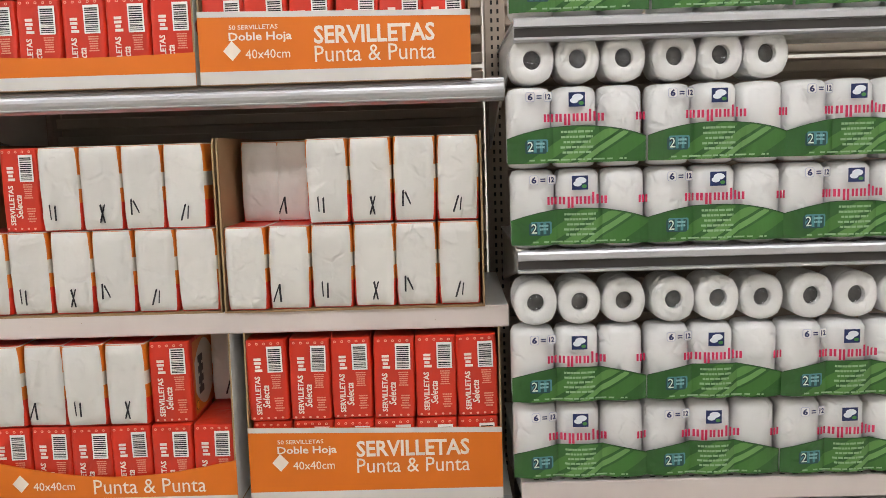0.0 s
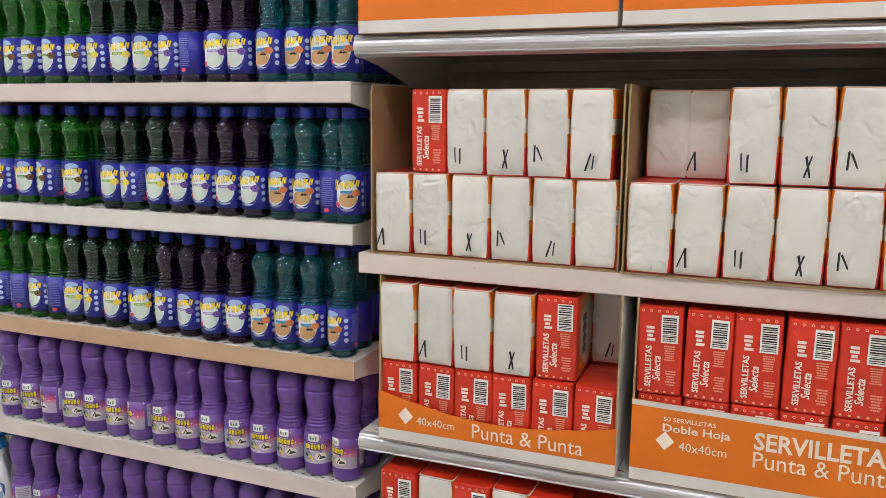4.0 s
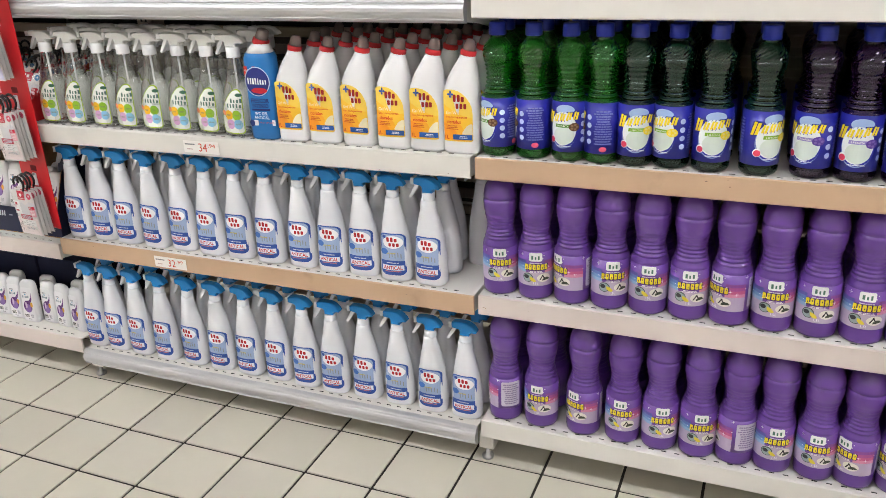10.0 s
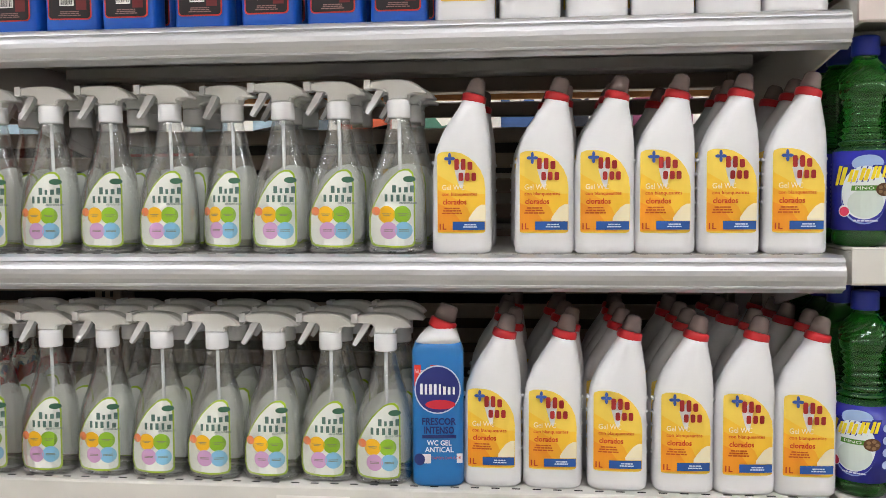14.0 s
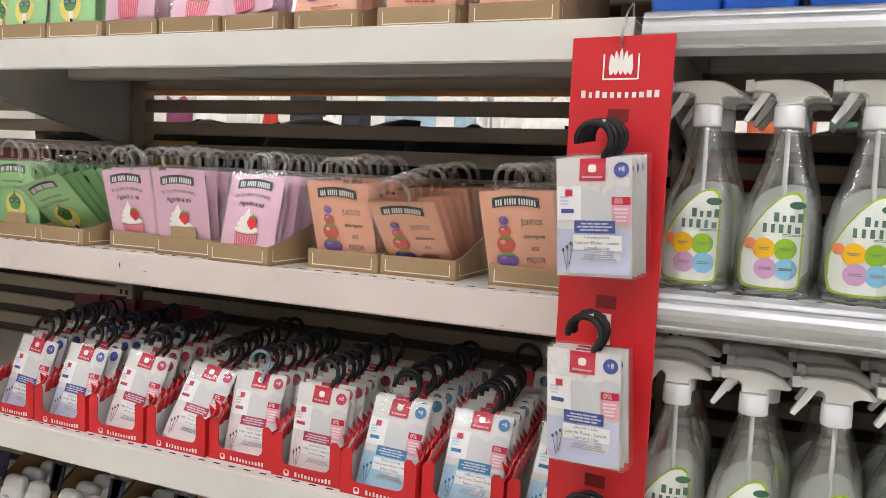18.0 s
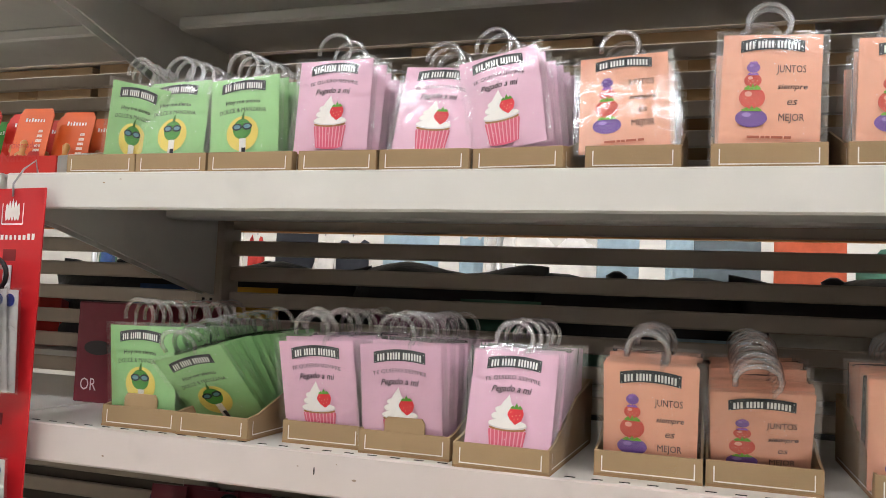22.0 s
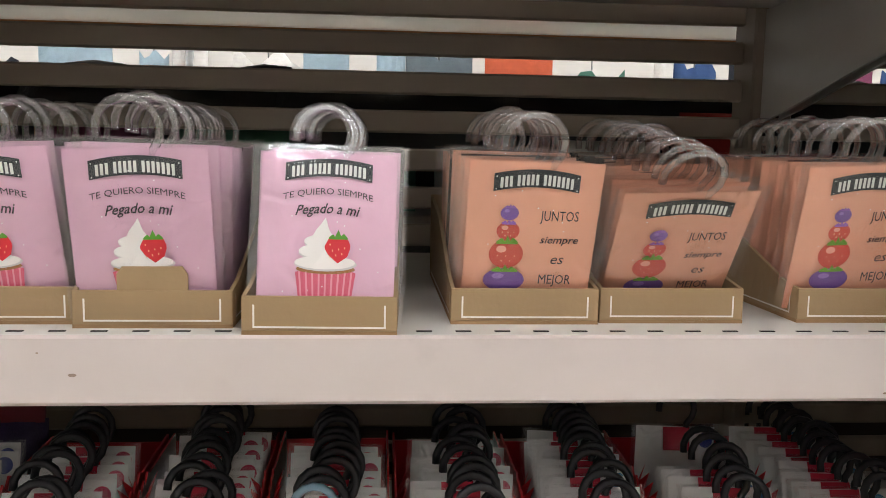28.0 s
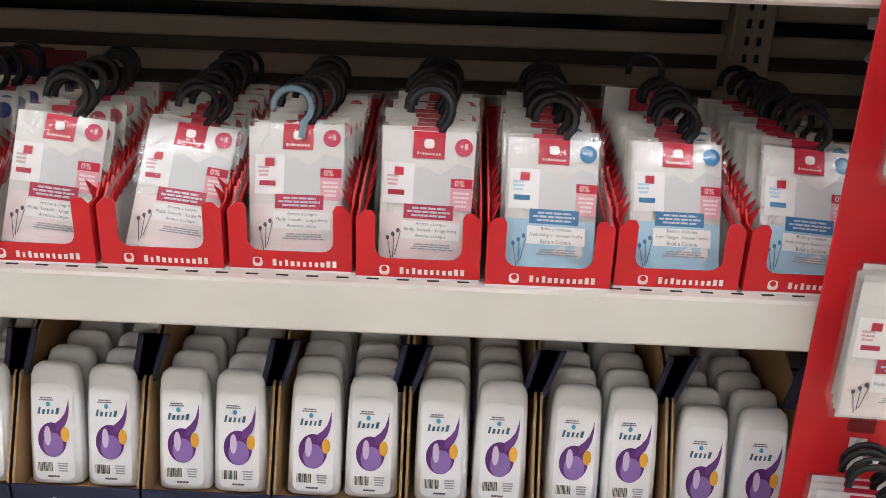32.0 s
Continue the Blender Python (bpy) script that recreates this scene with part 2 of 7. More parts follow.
    def bars(self, cx, cz, w, h, rows, material, layer=2, seed=0, fill=0.55, ragged=0.35):
        """Lines of small print that cannot be read."""
        r = random.Random(seed)
        for k in range(rows):
            z = cz + h / 2 - h * (k + 0.5) / rows
            ww = w * (1 - ragged * r.random())
            x = -ww / 2
            while x < ww / 2 - 1e-6:
                g = min(w * (0.06 + 0.16 * r.random()), ww / 2 - x)
                self.rect(cx + x + g / 2, z, g * 0.86, h / rows * fill, material, layer)
                x += g
        return self

    def mark(self, cx, cz, w, h, n, material, layer=2, shear=0.0, seed=0, arc=0.0):
        """A brand mark as a row of plain blocks in its colour."""
        r = random.Random(seed)
        for i in range(n):
            x = -w / 2 + w * (i + 0.5) / n
            hh = h * (1.0 if i == 0 else r.choice((0.7, 0.74, 0.95)))
            z = cz + (hh - h) / 2 - arc * (2 * x / w) ** 2
            ww = w / n * r.uniform(0.5, 0.78)
            x += cx + shear * (z - cz)
            self.rect(x, z, ww * 0.85, hh, material, layer, shear)
        return self

    def barcode(self, cx, cz, w, h, layer=2, turn=0, seed=1):
        self.rect(cx, cz, w, h, ink("f4f2ee"), layer)
        r, x = random.Random(seed), -0.44
        long, short = (w, h) if not turn else (h, w)
        while x < 0.42:
            b = 0.02 + 0.035 * r.random()
            if turn:
                self.rect(cx, cz + (x + b / 2) * long, short * 0.8, b * long, ink("1b1a1c"), layer + 1)
            else:
                self.rect(cx + (x + b / 2) * long, cz, b * long, short * 0.8, ink("1b1a1c"), layer + 1)
            x += b + 0.02 + 0.03 * r.random()
        return self

    def bend(self, fn):
        """Lays flat print on a curved front; fn gives the place for x, the height off the surface and z."""
        self.v = [fn(x, -y, z) for x, y, z in self.v]
        return self

    def shift(self, dx=0, dy=0, dz=0):
        self.v = [(x + dx, y + dy, z + dz) for x, y, z in self.v]
        return self

    def mesh(self, name):
        me = bpy.data.meshes.new(name)
        me.from_pydata(self.v, [], self.f)
        for m in self.mats:
            me.materials.append(m)
        me.polygons.foreach_set("material_index", self.m)
        me.polygons.foreach_set("use_smooth", self.sm)
        me.update()
        return me


def part(name, g, parent=None, label="", m=None):
    """Links a mesh as one object under a thing or a part."""
    ob = new(name, g.mesh(name) if isinstance(g, Geo) else g)
    ob.parent = parent
    if m is not None:
        ob.matrix_basis = m
    if label:
        tagged(ob, label)
    return ob


def thing(name, label, category, group="", at=None):
    ob = new(name)
    ob.empty_display_size = 0.02
    if at is not None:
        ob.matrix_basis = at
    return tagged(ob, label, category, group)


def wrap(radius):
    return lambda x, d, z: ((radius + d) * math.sin(x / radius), -(radius + d) * math.cos(x / radius), z)


def ring(z, r, p=2.0, cx=0.0, cy=0.0, ry=None):
    return (z, r, r if ry is None else ry, cx, cy, p)


def film(name, gloss=0.05, rough=0.1, col=(1, 1, 1), slant=0.3, blend=0.2):
    """Thin clear wrapping: mostly see-through, glossier at a slant, with crinkles."""
    m = bpy.data.materials.new(name)
    m.use_nodes = True
    nt = m.node_tree
    nt.nodes.remove(nt.nodes["Principled BSDF"])
    tr, gl, mx = nt.nodes.new("ShaderNodeBsdfTransparent"), nt.nodes.new("ShaderNodeBsdfGlossy"), nt.nodes.new("ShaderNodeMixShader")
    tr.inputs["Color"].default_value = (*col, 1)
    gl.inputs["Roughness"].default_value = rough
    lw, ad = nt.nodes.new("ShaderNodeLayerWeight"), nt.nodes.new("ShaderNodeMath")
    lw.inputs["Blend"].default_value = blend
    ad.operation = "MULTIPLY_ADD"
    ad.inputs[1].default_value, ad.inputs[2].default_value = slant, gloss
    nt.links.new(lw.outputs["Facing"], ad.inputs[0])
    nt.links.new(ad.outputs[0], mx.inputs[0])
    nt.links.new(tr.outputs[0], mx.inputs[1])
    nt.links.new(gl.outputs[0], mx.inputs[2])
    tc, no, bp = nt.nodes.new("ShaderNodeTexCoord"), nt.nodes.new("ShaderNodeTexNoise"), nt.nodes.new("ShaderNodeBump")
    no.inputs["Scale"].default_value = 28
    no.inputs["Detail"].default_value = 3
    bp.inputs["Strength"].default_value = 0.6
    bp.inputs["Distance"].default_value = 0.006
    nt.links.new(tc.outputs["Object"], no.inputs["Vector"])
    nt.links.new(no.outputs["Fac"], bp.inputs["Height"])
    nt.links.new(bp.outputs["Normal"], gl.inputs["Normal"])
    nt.links.new(mx.outputs[0], nt.nodes["Material Output"].inputs[0])
    return m


# ---- materials ----
WHITE = mat("white_paint", "d9d6d0", 0.35, var=0.05, scale=14, bump=0.05, dirt=0.12)
PINK = mat("pinkish_enamel", "d5c9c4", 0.35, var=0.06, scale=12, bump=0.05, dirt=0.18)
TAN = mat("tan_enamel", "c2a488", 0.4, var=0.07, scale=12, bump=0.05, dirt=0.3)
GREY = mat("grey_enamel", "b5b0aa", 0.4, var=0.06, scale=12, bump=0.05, dirt=0.15)
SLAT = mat("taupe_enamel", "a89989", 0.45, var=0.08, scale=9, bump=0.05, dirt=0.2)
SILVER = mat("silver_rail", "c2c2c5", 0.36, metal=0.7, var=0.08, scale=6, bump=0.015)
RECESS = mat("dark_rail_strip", "3a3634", 0.4, var=0.1, scale=12)
STEEL = mat("steel", "a8a8a8", 0.3, metal=1.0, var=0.1, scale=20)
DARK = mat("dark_slot", "1d1a18", 0.7)
TILE = mat("floor_tile", "cfcabb", 0.3, var=0.05, scale=5, bump=0.04, tone=0.05, dirt=0.08)
GROUT = mat("dark_grout", "2a2520", 0.8, var=0.2, scale=40, bump=0.3)
PLASTER = mat("plain_wall", "cfcac2", 0.7, var=0.05, scale=3, bump=0.1)
CEIL = mat("ceiling_board", "dcdad4", 0.8, var=0.04, scale=6, bump=0.1)
TUBE = mat("lamp_tube", (0.925, 0.943, 1.0), 0.4, emit=LAMP_POWER)
CARD = mat("brown_card", "a48966", 0.75, var=0.1, scale=25, bump=0.15, tone=0.05)
CARDIN = mat("brown_card_inside", "9c7c58", 0.8, var=0.1, scale=25, bump=0.15)

# ---- the room ----
g = Geo().box(-9, 9, -2.9, 5.5, -0.1, -0.004, GROUT, 0)
floor = tagged(part("floor", g), "dark grout bed under the shop floor tiles", "floor", kind="structure")
g = Geo().box(-9, 9, -2.9, 5.5, 4.0, 4.1, CEIL, 0)
tagged(part("ceiling", g), "white suspended ceiling of the store", "ceiling", kind="structure")
for nm, b in (("wall_south", (-9, 9, -3.0, -2.9, 0, 4.0)), ("wall_north", (-9, 9, 5.5, 5.6, 0, 4.0)), ("wall_west", (-9.1, -9, -2.9, 5.5, 0, 4.0)), ("wall_east", (9, 9.1, -2.9, 5.5, 0, 4.0))):
    tagged(part(nm, Geo().box(*b, PLASTER, 0)), "plain pale wall that closes the store", "wall", kind="structure")
lamp = None
for y in (-1.95, 1.5, 3.9):
    for k in range(5):
        x = -6.4 + 3.1 * k
        if lamp is None:
            lamp = thing("ceiling_lamp", "long white fluorescent lamp under the ceiling", "lamp", "ceiling lamps", pose(x, y, 3.9))
            part("housing", Geo().box(-1.25, 1.25, -0.13, 0.13, 0.05, 0.1, WHITE, 0.005), lamp)
            for dy in (-0.06, 0.06):
                part("tube", Geo().tube([(-1.22, dy, 0.0), (1.22, dy, 0.0)], 0.045, TUBE, 12), lamp, "glowing tube")
        else:
            copy_thing(lamp, pose(x, y, 3.9))

# ---- gondolas: bays of shelves ----
DEPTH = 0.52
BACK = 0.55
STYLES = {"w": (WHITE, "white"), "p": (PINK, "pinkish"), "t": (TAN, "tan"), "g": (GREY, "grey"), "s": (SILVER, "silvery"), "d": (SILVER, "silvery and dark")}


def rail(x0, x1, style):
    """The folded front edge of a shelf, with a lip; its top is at z 0."""
    m = STYLES[style][0]
    g = Geo()
    if style == "s":
        prof = [(0, 0), (-0.004, 0.001), (-0.013, -0.003), (-0.016, -0.007), (-0.0165, -0.0085), (-0.015, -0.010), (-0.0185, -0.014), (-0.0215, -0.020), (-0.0225, -0.027), (-0.021, -0.034), (-0.017, -0.041), (-0.0185, -0.0425), (-0.018, -0.045), (-0.012, -0.047), (-0.004, -0.052), (0, -0.05)]
    elif style == "d":
        prof = [(0, 0), (-0.004, 0.001), (-0.013, -0.002), (-0.016, -0.007), (-0.017, -0.020), (-0.009, -0.022), (-0.0085, -0.042), (-0.016, -0.043), (-0.0165, -0.047), (-0.012, -0.050), (0, -0.052)]
    else:
        prof = [(0, 0), (-0.003, 0.001), (-0.006, -0.001), (-0.007, -0.048), (-0.004, -0.051), (0, -0.05)]
    n = len(prof)
    vs = [(x, y, z) for x in (x0, x1) for y, z in prof]
    fs = [tuple(range(n))[::-1], tuple(range(n, 2 * n))] + [(i, (i + 1) % n, (i + 1) % n + n, i + n) for i in range(n)]
    g.add(vs, fs, m)
    if style == "d":
        g.box(x0 + 0.001, x1 - 0.001, -0.0095, -0.0087, -0.0415, -0.0225, RECESS, 0)
    return g


def shelf(bay, x0, x1, z, style, y0=0.0, low=False):
    deck = Geo().box(x0, x1, y0 + 0.001, BACK - 0.03, z - 0.004, z, WHITE if style != "g" else GREY, 0.001)
    sh = part("shelf", deck, bay, "painted steel shelf board")
    for dy in (0.10, 0.30):
        part("stiffener", Geo().box(x0 + 0.04, x1 - 0.04, y0 + dy, y0 + dy + 0.04, z - 0.028, z - 0.0045, WHITE, 0.004), sh, "folded steel stiffener")
    part("price_rail", rail(x0, x1, style).shift(0, y0, z), sh, STYLES[style][1] + " front edge with scuffs")
    slots = Geo()
    k = x0 + 0.03
    while k < x1 - 0.03:
        slots.box(k, k + 0.012, y0 + 0.012, y0 + 0.015, z, z + 0.0006, DARK, 0)
        k += 0.03
    tagged(part("punched_strip", slots, sh, "row of dark punched slots"), kind="stuff")
    if not low:
        for x in ((x0 + 0.004,) if z == 1.157 else (x1 - 0.01,) if z == 1.18 else (x0 + 0.004, x1 - 0.01)):
            prof = [(y0 + 0.004, -0.006), (y0 + 0.004, -0.05), (y0 + 0.10, -0.065), (BACK - 0.09, -0.15), (BACK - 0.035, -0.16), (BACK - 0.035, -0.006)]
            n = 6
            vs = [(xx, y, z + zz) for xx in (x, x + 0.004) for y, zz in prof]
            fs = [tuple(range(n)), tuple(range(n, 2 * n))[::-1]] + [(i, i + n, (i + 1) % n + n, (i + 1) % n) for i in range(n)]
            part("bracket", Geo().add(vs, fs, WHITE if style != "g" else GREY), sh)
    return sh


def upright(bay, x, top=2.2):
    g = Geo().box(x - 0.03, x + 0.03, BACK - 0.035, BACK + 0.03, 0.0, top, SLAT, 0.003)
    up = part("upright", g, bay, "taupe slotted post")
    s = Geo()
    z = 0.1
    while z < top - 0.05:
        for dx in (-0.012, 0.006):
            s.box(x + dx, x + dx + 0.006, BACK - 0.0365, BACK - 0.0345, z, z + 0.012, DARK, 0)
        z += 0.025
    tagged(part("punched_strip", s, up, "dark punched slots"), kind="stuff")
    f = Geo().box(x - 0.012, x + 0.03, 0.02, BACK, 0.03, 0.08, WHITE, 0.004)
    f.loft([ring(0, 0.016, cx=x + 0.01, cy=0.03), ring(0.008, 0.016, cx=x + 0.01, cy=0.03), ring(0.012, 0.006, cx=x + 0.01, cy=0.03), ring(0.035, 0.006, cx=x + 0.01, cy=0.03)], STEEL, 10)
    part("foot", f, bay, "white foot with a round steel glide")


BAYS = [
    ("left", -3.99, [(1.845, "w"), (1.503, "w"), (1.157, "p"), (0.832, "w"), (0.467, "p"), (0.143, "p")], 0.0),
    ("fresheners", -2.66, [(1.845, "w"), (1.503, "w"), (1.157, "p"), (0.832, "w"), (0.467, "p"), (0.143, "p")], 0.0),
    ("sprays", -1.33, [(1.84, "w"), (1.508, "s"), (1.18, "s"), (0.836, "w"), (0.488, "t"), (0.113, "s")], 0.0),
    ("cleaners", 0.0, [(1.88, "p"), (1.542, "p"), (1.19, "w"), (0.836, "t"), (0.493, "p"), (0.137, "w")], 0.0),
    ("napkins", 1.335, [(1.65, "s"), (1.124, "p"), (0.655, "s"), (0.17, "g")], 0.0),
    ("rolls", 2.67, [(1.768, "d"), (1.262, "d"), (0.722, "p"), (0.175, "g")], -0.085),
]
SLATS = Geo().box(0.03, 1.30, -0.006, 0.006, 0, 0.031, SLAT, 0.003).mesh("back_slat")
# panels added behind the slats; their dark colour paints the shade in the gaps
GAPDARK = mat("slat_gap_dark", "4f443a", 0.6, var=0.1, scale=9, bump=0.05)
GAPPANEL = Geo().box(0.03, 1.30, -0.004, 0.004, 0, 0.4, GAPDARK, 0.003).mesh("base_panel")
PLATE = Geo().box(0.03, 1.30, -0.004, 0.004, 0, 0.4, SLAT, 0.003).mesh("back_panel")
for nm, x0, rows, y0 in BAYS:
    bay = thing("gondola", "steel shop gondola bay with slatted back and painted shelves", "shelf", "gondola bays")
    for z, st in rows:
        shelf(bay, x0 + 0.006, x0 + 1.324, z, st, y0, z < 0.2)
    upright(bay, x0)
    if nm == "rolls":
        upright(bay, x0 + 1.33)
    zs = 0.113
    while zs < 2.15:
        part("back_slat", SLATS, bay, m=Matrix.Translation((x0, BACK, zs)))
        zs += 0.0525
    if nm == "cleaners" or nm == "napkins" or nm == "rolls":
        for k in range(5):
            part("back_panel", PLATE, bay, m=Matrix.Translation((x0, BACK + 0.03, 0.1 + 0.41 * k)))
    else:
        # added dark panels that close the slat gaps in these bays
        for k in range(2):
            part("base_panel", GAPPANEL, bay, m=Matrix.Translation((x0, BACK + 0.03, 0.1 + 0.41 * k)))
        part("base_panel", Geo().box(0.03, 1.30, -0.004, 0.004, 0, 0.11, GAPDARK, 0.003), bay, m=Matrix.Translation((x0, BACK + 0.03, 0.92)))

# ---- cleaning bottles ----
PLASTIC_W = mat("white_plastic", "e6e6e8", 0.28, var=0.03, scale=10, coat=0.2)
PLASTIC_W2 = mat("bluish_white_plastic", "e2e3e8", 0.28, var=0.03, scale=10, coat=0.2)
CLEAR = film("clear_bottle", 0.10, 0.04, (0.96, 0.97, 0.965), 0.7, 0.35)
THICK = film("thick_clear_plastic", 0.25, 0.08, (0.62, 0.65, 0.63), 0.6, 0.4)
LIQUID = film("clear_liquid", 0.03, 0.03, (0.98, 0.985, 0.98), 0.6, 0.25)
BLUECAP = mat("blue_cap", "1f2f96", 0.35, var=0.05)
BLUE_L = mat("blue_label", "22269a", 0.35, var=0.06, scale=25, coat=0.3)
XC = {
    "pine": (mat("green_cleaner", (0.015, 0.34, 0.012), 0.04, trans=0.86, var=0.1, ior=1.36, coat=0.5, crough=0.05), "4f8a2a", "5b3a1e", "PINO", "green pine"),
    "lemon": (mat("dark_green_cleaner", (0.010, 0.075, 0.035), 0.04, trans=0.86, var=0.1, ior=1.36, coat=0.5, crough=0.05), "7fb02c", "ecd21f", "LIMÓN", "dark green lemon"),
    "lavender": (mat("dark_violet_cleaner", (0.05, 0.012, 0.085), 0.04, trans=0.86, var=0.1, ior=1.36, coat=0.5, crough=0.05), "8d84c4", "5a3f9a", "LAVANDA", "dark violet lavender"),
    "floor": (mat("teal_cleaner", (0.008, 0.27, 0.34), 0.04, trans=0.86, var=0.1, ior=1.36, coat=0.5, crough=0.05), "3f8fd0", "c78a5a", "", "teal floor"),
}
XR = 0.0385


def xanpa(kind, art=True):
    body_m, tag, fruit, word, what = XC[kind]
    ob = thing("cleaner_bottle", what + " cleaner bottle with blue cap and blue label", "bottle", "floor cleaner bottles")
    rs = [ring(0, 0.028), ring(0.003, 0.035), ring(0.009, XR - 0.0004), ring(0.018, XR - 0.0004), ring(0.0205, XR - 0.002), ring(0.023, XR - 0.0008), ring(0.133, XR - 0.0008), ring(0.136, 0.0365)]
    z = 0.138
    for k in range(7):
        r = 0.0358 - 0.0082 * math.sin(math.pi * min(1, (k + 1.2) / 8.6)) - 0.0004 * k
        rs += [ring(z, r - 0.0026), ring(z + 0.0012, r - 0.0026), ring(z + 0.0042, r + 0.0004) + (0.010,), ring(z + 0.0058, r + 0.0004) + (0.010,), ring(z + 0.0084, r - 0.002)]
        z += 0.0096
    rs += [ring(0.2065, 0.0305), ring(0.2085, 0.0318), ring(0.217, 0.0330), ring(0.226, 0.0332)]
    part("body", Geo().loft(rs, body_m, 30 if art else 16), ob, "ribbed translucent plastic body")
    dome = [ring(0.2255, 0.0331), ring(0.2285, 0.0334) + (0.016,), ring(0.232, 0.0328) + (-0.02,), ring(0.236, 0.0318) + (0.022,), ring(0.240, 0.0302) + (-0.022,), ring(0.244, 0.0280) + (0.02,), ring(0.248, 0.0250) + (-0.012,), ring(0.253, 0.0212), ring(0.259, 0.0160), ring(0.270, 0.0145)]
    part("shoulder", Geo().loft(dome, body_m, 30 if art else 16, False), ob, "faceted embossed shoulder")
    part("cap", Geo().loft([ring(0.2635, 0.0175), ring(0.265, 0.0188), ring(0.288, 0.0183), ring(0.2905, 0.0165), ring(0.2908, 0.006)], BLUECAP, 14), ob, "blue screw cap")
    lab = part("label", Geo().loft([ring(0.0235, XR), ring(0.132, XR)], BLUE_L, 28), ob, "blue printed sleeve label")
    if art:
        a = Geo()
        white, yellow = ink("dfe6ea"), ink("f2d81a")
        a.ell(0.002, 0.071, 0.031, 0.047, ink("8fa6de"), 1, 14).ell(0.003, 0.073, 0.0305, 0.0465, ink("22269a"), 2, 14).ell(0.002, 0.076, 0.029, 0.044, white, 3, 14)
        a.ell(0.006, 0.124, 0.021, 0.014, ink("9db6e2"), 1, 10)
        if kind == "floor":
            a.ell(0.004, 0.060, 0.024, 0.022, ink("c9a070"), 4, 10)
            a.rect(0.016, 0.078, 0.018, 0.022, ink("1c1a1e"), 5, 0.5, 4)
        else:
            a.ell(0.004, 0.058, 0.023, 0.024, ink("cdd9d2"), 4, 10)
        for i, (dx, w) in enumerate(((-0.029, 0.017), (-0.0125, 0.0125), (0.0015, 0.0125), (0.0155, 0.0125), (0.0295, 0.0125))):
            h = 0.032 if i == 0 else 0.022
            z0 = 0.106 + 0.16 * dx + (0.003 if i == 0 else 0)
            a.rect(dx, z0, w + 0.0015, h + 0.003, ink("1f2390"), 3, 0.22, 2)
            a.rect(dx - w * 0.22, z0, w * 0.33, h - (0.0 if i in (0, 3) else 0.002), yellow, 4, 0.22, 1)
            a.rect(dx + w * 0.22, z0 + (0.001 if i == 3 else -0.001), w * 0.36, h - 0.003, yellow, 4, 0.22, 1)
        a.rect(0.004, 0.0835, 0.036, 0.0085, ink(tag), 5, 0.1, 6)
        if word:
            a.text(word, 0.002, 0.0835, 0.022, 0.005, ink("f4f4f0"), 6)
        a.ell(0.026, 0.081, 0.011, 0.011, ink(fruit), 6, 8)
        for k in range(5):
            a.ell(0.026 + 0.006 * math.cos(1.25 * k), 0.081 + 0.006 * math.sin(1.25 * k), 0.0028, 0.003, ink("e8dc7a" if kind == "lemon" else "8a6a4a" if kind == "pine" else "7a62b4" if kind == "lavender" else "d8683a"), 7, 6)
        a.ell(-0.023, 0.046, 0.0085, 0.010, ink("f2f0f2"), 3, 8)
        a.ell(-0.023, 0.045, 0.0068, 0.0078, ink("d83a5c"), 4, 8)
        a.bars(0.004, 0.030, 0.034, 0.005, 1, ink("cfd6ea"), 3, 3)
        for k in range(4):
            a.ell(0.047, 0.045 + 0.021 * k, 0.006, 0.007, ink("b7c6ec"), 2, 6)
        a.barcode(-0.085, 0.06, 0.018, 0.05, 2, 90)
        a.bars(0.078, 0.082, 0.040, 0.09, 14, ink("6d74c4"), 2, 5)
        a.bars(-0.062, 0.082, 0.018, 0.09, 12, ink("6d74c4"), 2, 6)
        a.ell(0.078, 0.026, 0.008, 0.007, ink("e0587a"), 2, 6)
        a.v = [(x, y, 0.0235 + (z - 0.014) * 0.83) for x, y, z in a.v]
        part("print", a.bend(wrap(XR + 0.0003)), lab, "printed picture and lettering blocks")
    return ob


FAMILY = {}


def put(key, maker, m):
    """The first of a kind is built at m, the rest are copies of it."""
    if key not in FAMILY:
        FAMILY[key] = maker()
        FAMILY[key].matrix_basis = m
        return FAMILY[key]
    return copy_thing(FAMILY[key], m)


ROWS_C = [
    (1.542, [0.028, 0.101, 0.181, 0.258, 0.34, 0.425, 0.506, 0.584, 0.666, 0.752, 0.826, 0.906, 0.977, 1.07, 1.154, 1.23, 1.29], (6, 9, 13), {10: 125, 3: 10, 8: -5}),
    (1.19, [0.035, 0.108, 0.187, 0.278, 0.381, 0.525, 0.598, 0.691, 0.764, 0.845, 0.926, 1.006, 1.092, 1.167, 1.245, 1.29], (5, 8, 12), {14: 120, 4: -15, 1: 25}),
    (0.836, [0.046, 0.127, 0.208, 0.278, 0.35, 0.425, 0.505, 0.598, 0.694, 0.774, 0.858, 0.938, 1.025, 1.1, 1.176, 1.265], (4, 8, 12), {3: 100, 1: 95, 0: 40, 7: -28}),
]
KINDS = ("pine", "lemon", "lavender", "floor")
for z, xs, cuts, turns in ROWS_C:
    for i, x in enumerate(xs):
        k = KINDS[sum(i >= c for c in cuts)]
        r = turns.get(i, RND.uniform(-12, 38))
        put(("x", k), lambda: xanpa(k), pose(x, 0.046 + RND.uniform(-0.004, 0.004), z, 0, 0, -r))
        for b in range(1, 4):
            put(("xb", k), lambda: xanpa(k, False), pose(x + RND.uniform(-0.006, 0.006), 0.046 + 0.082 * b, z, 0, 0, RND.uniform(0, 90)))

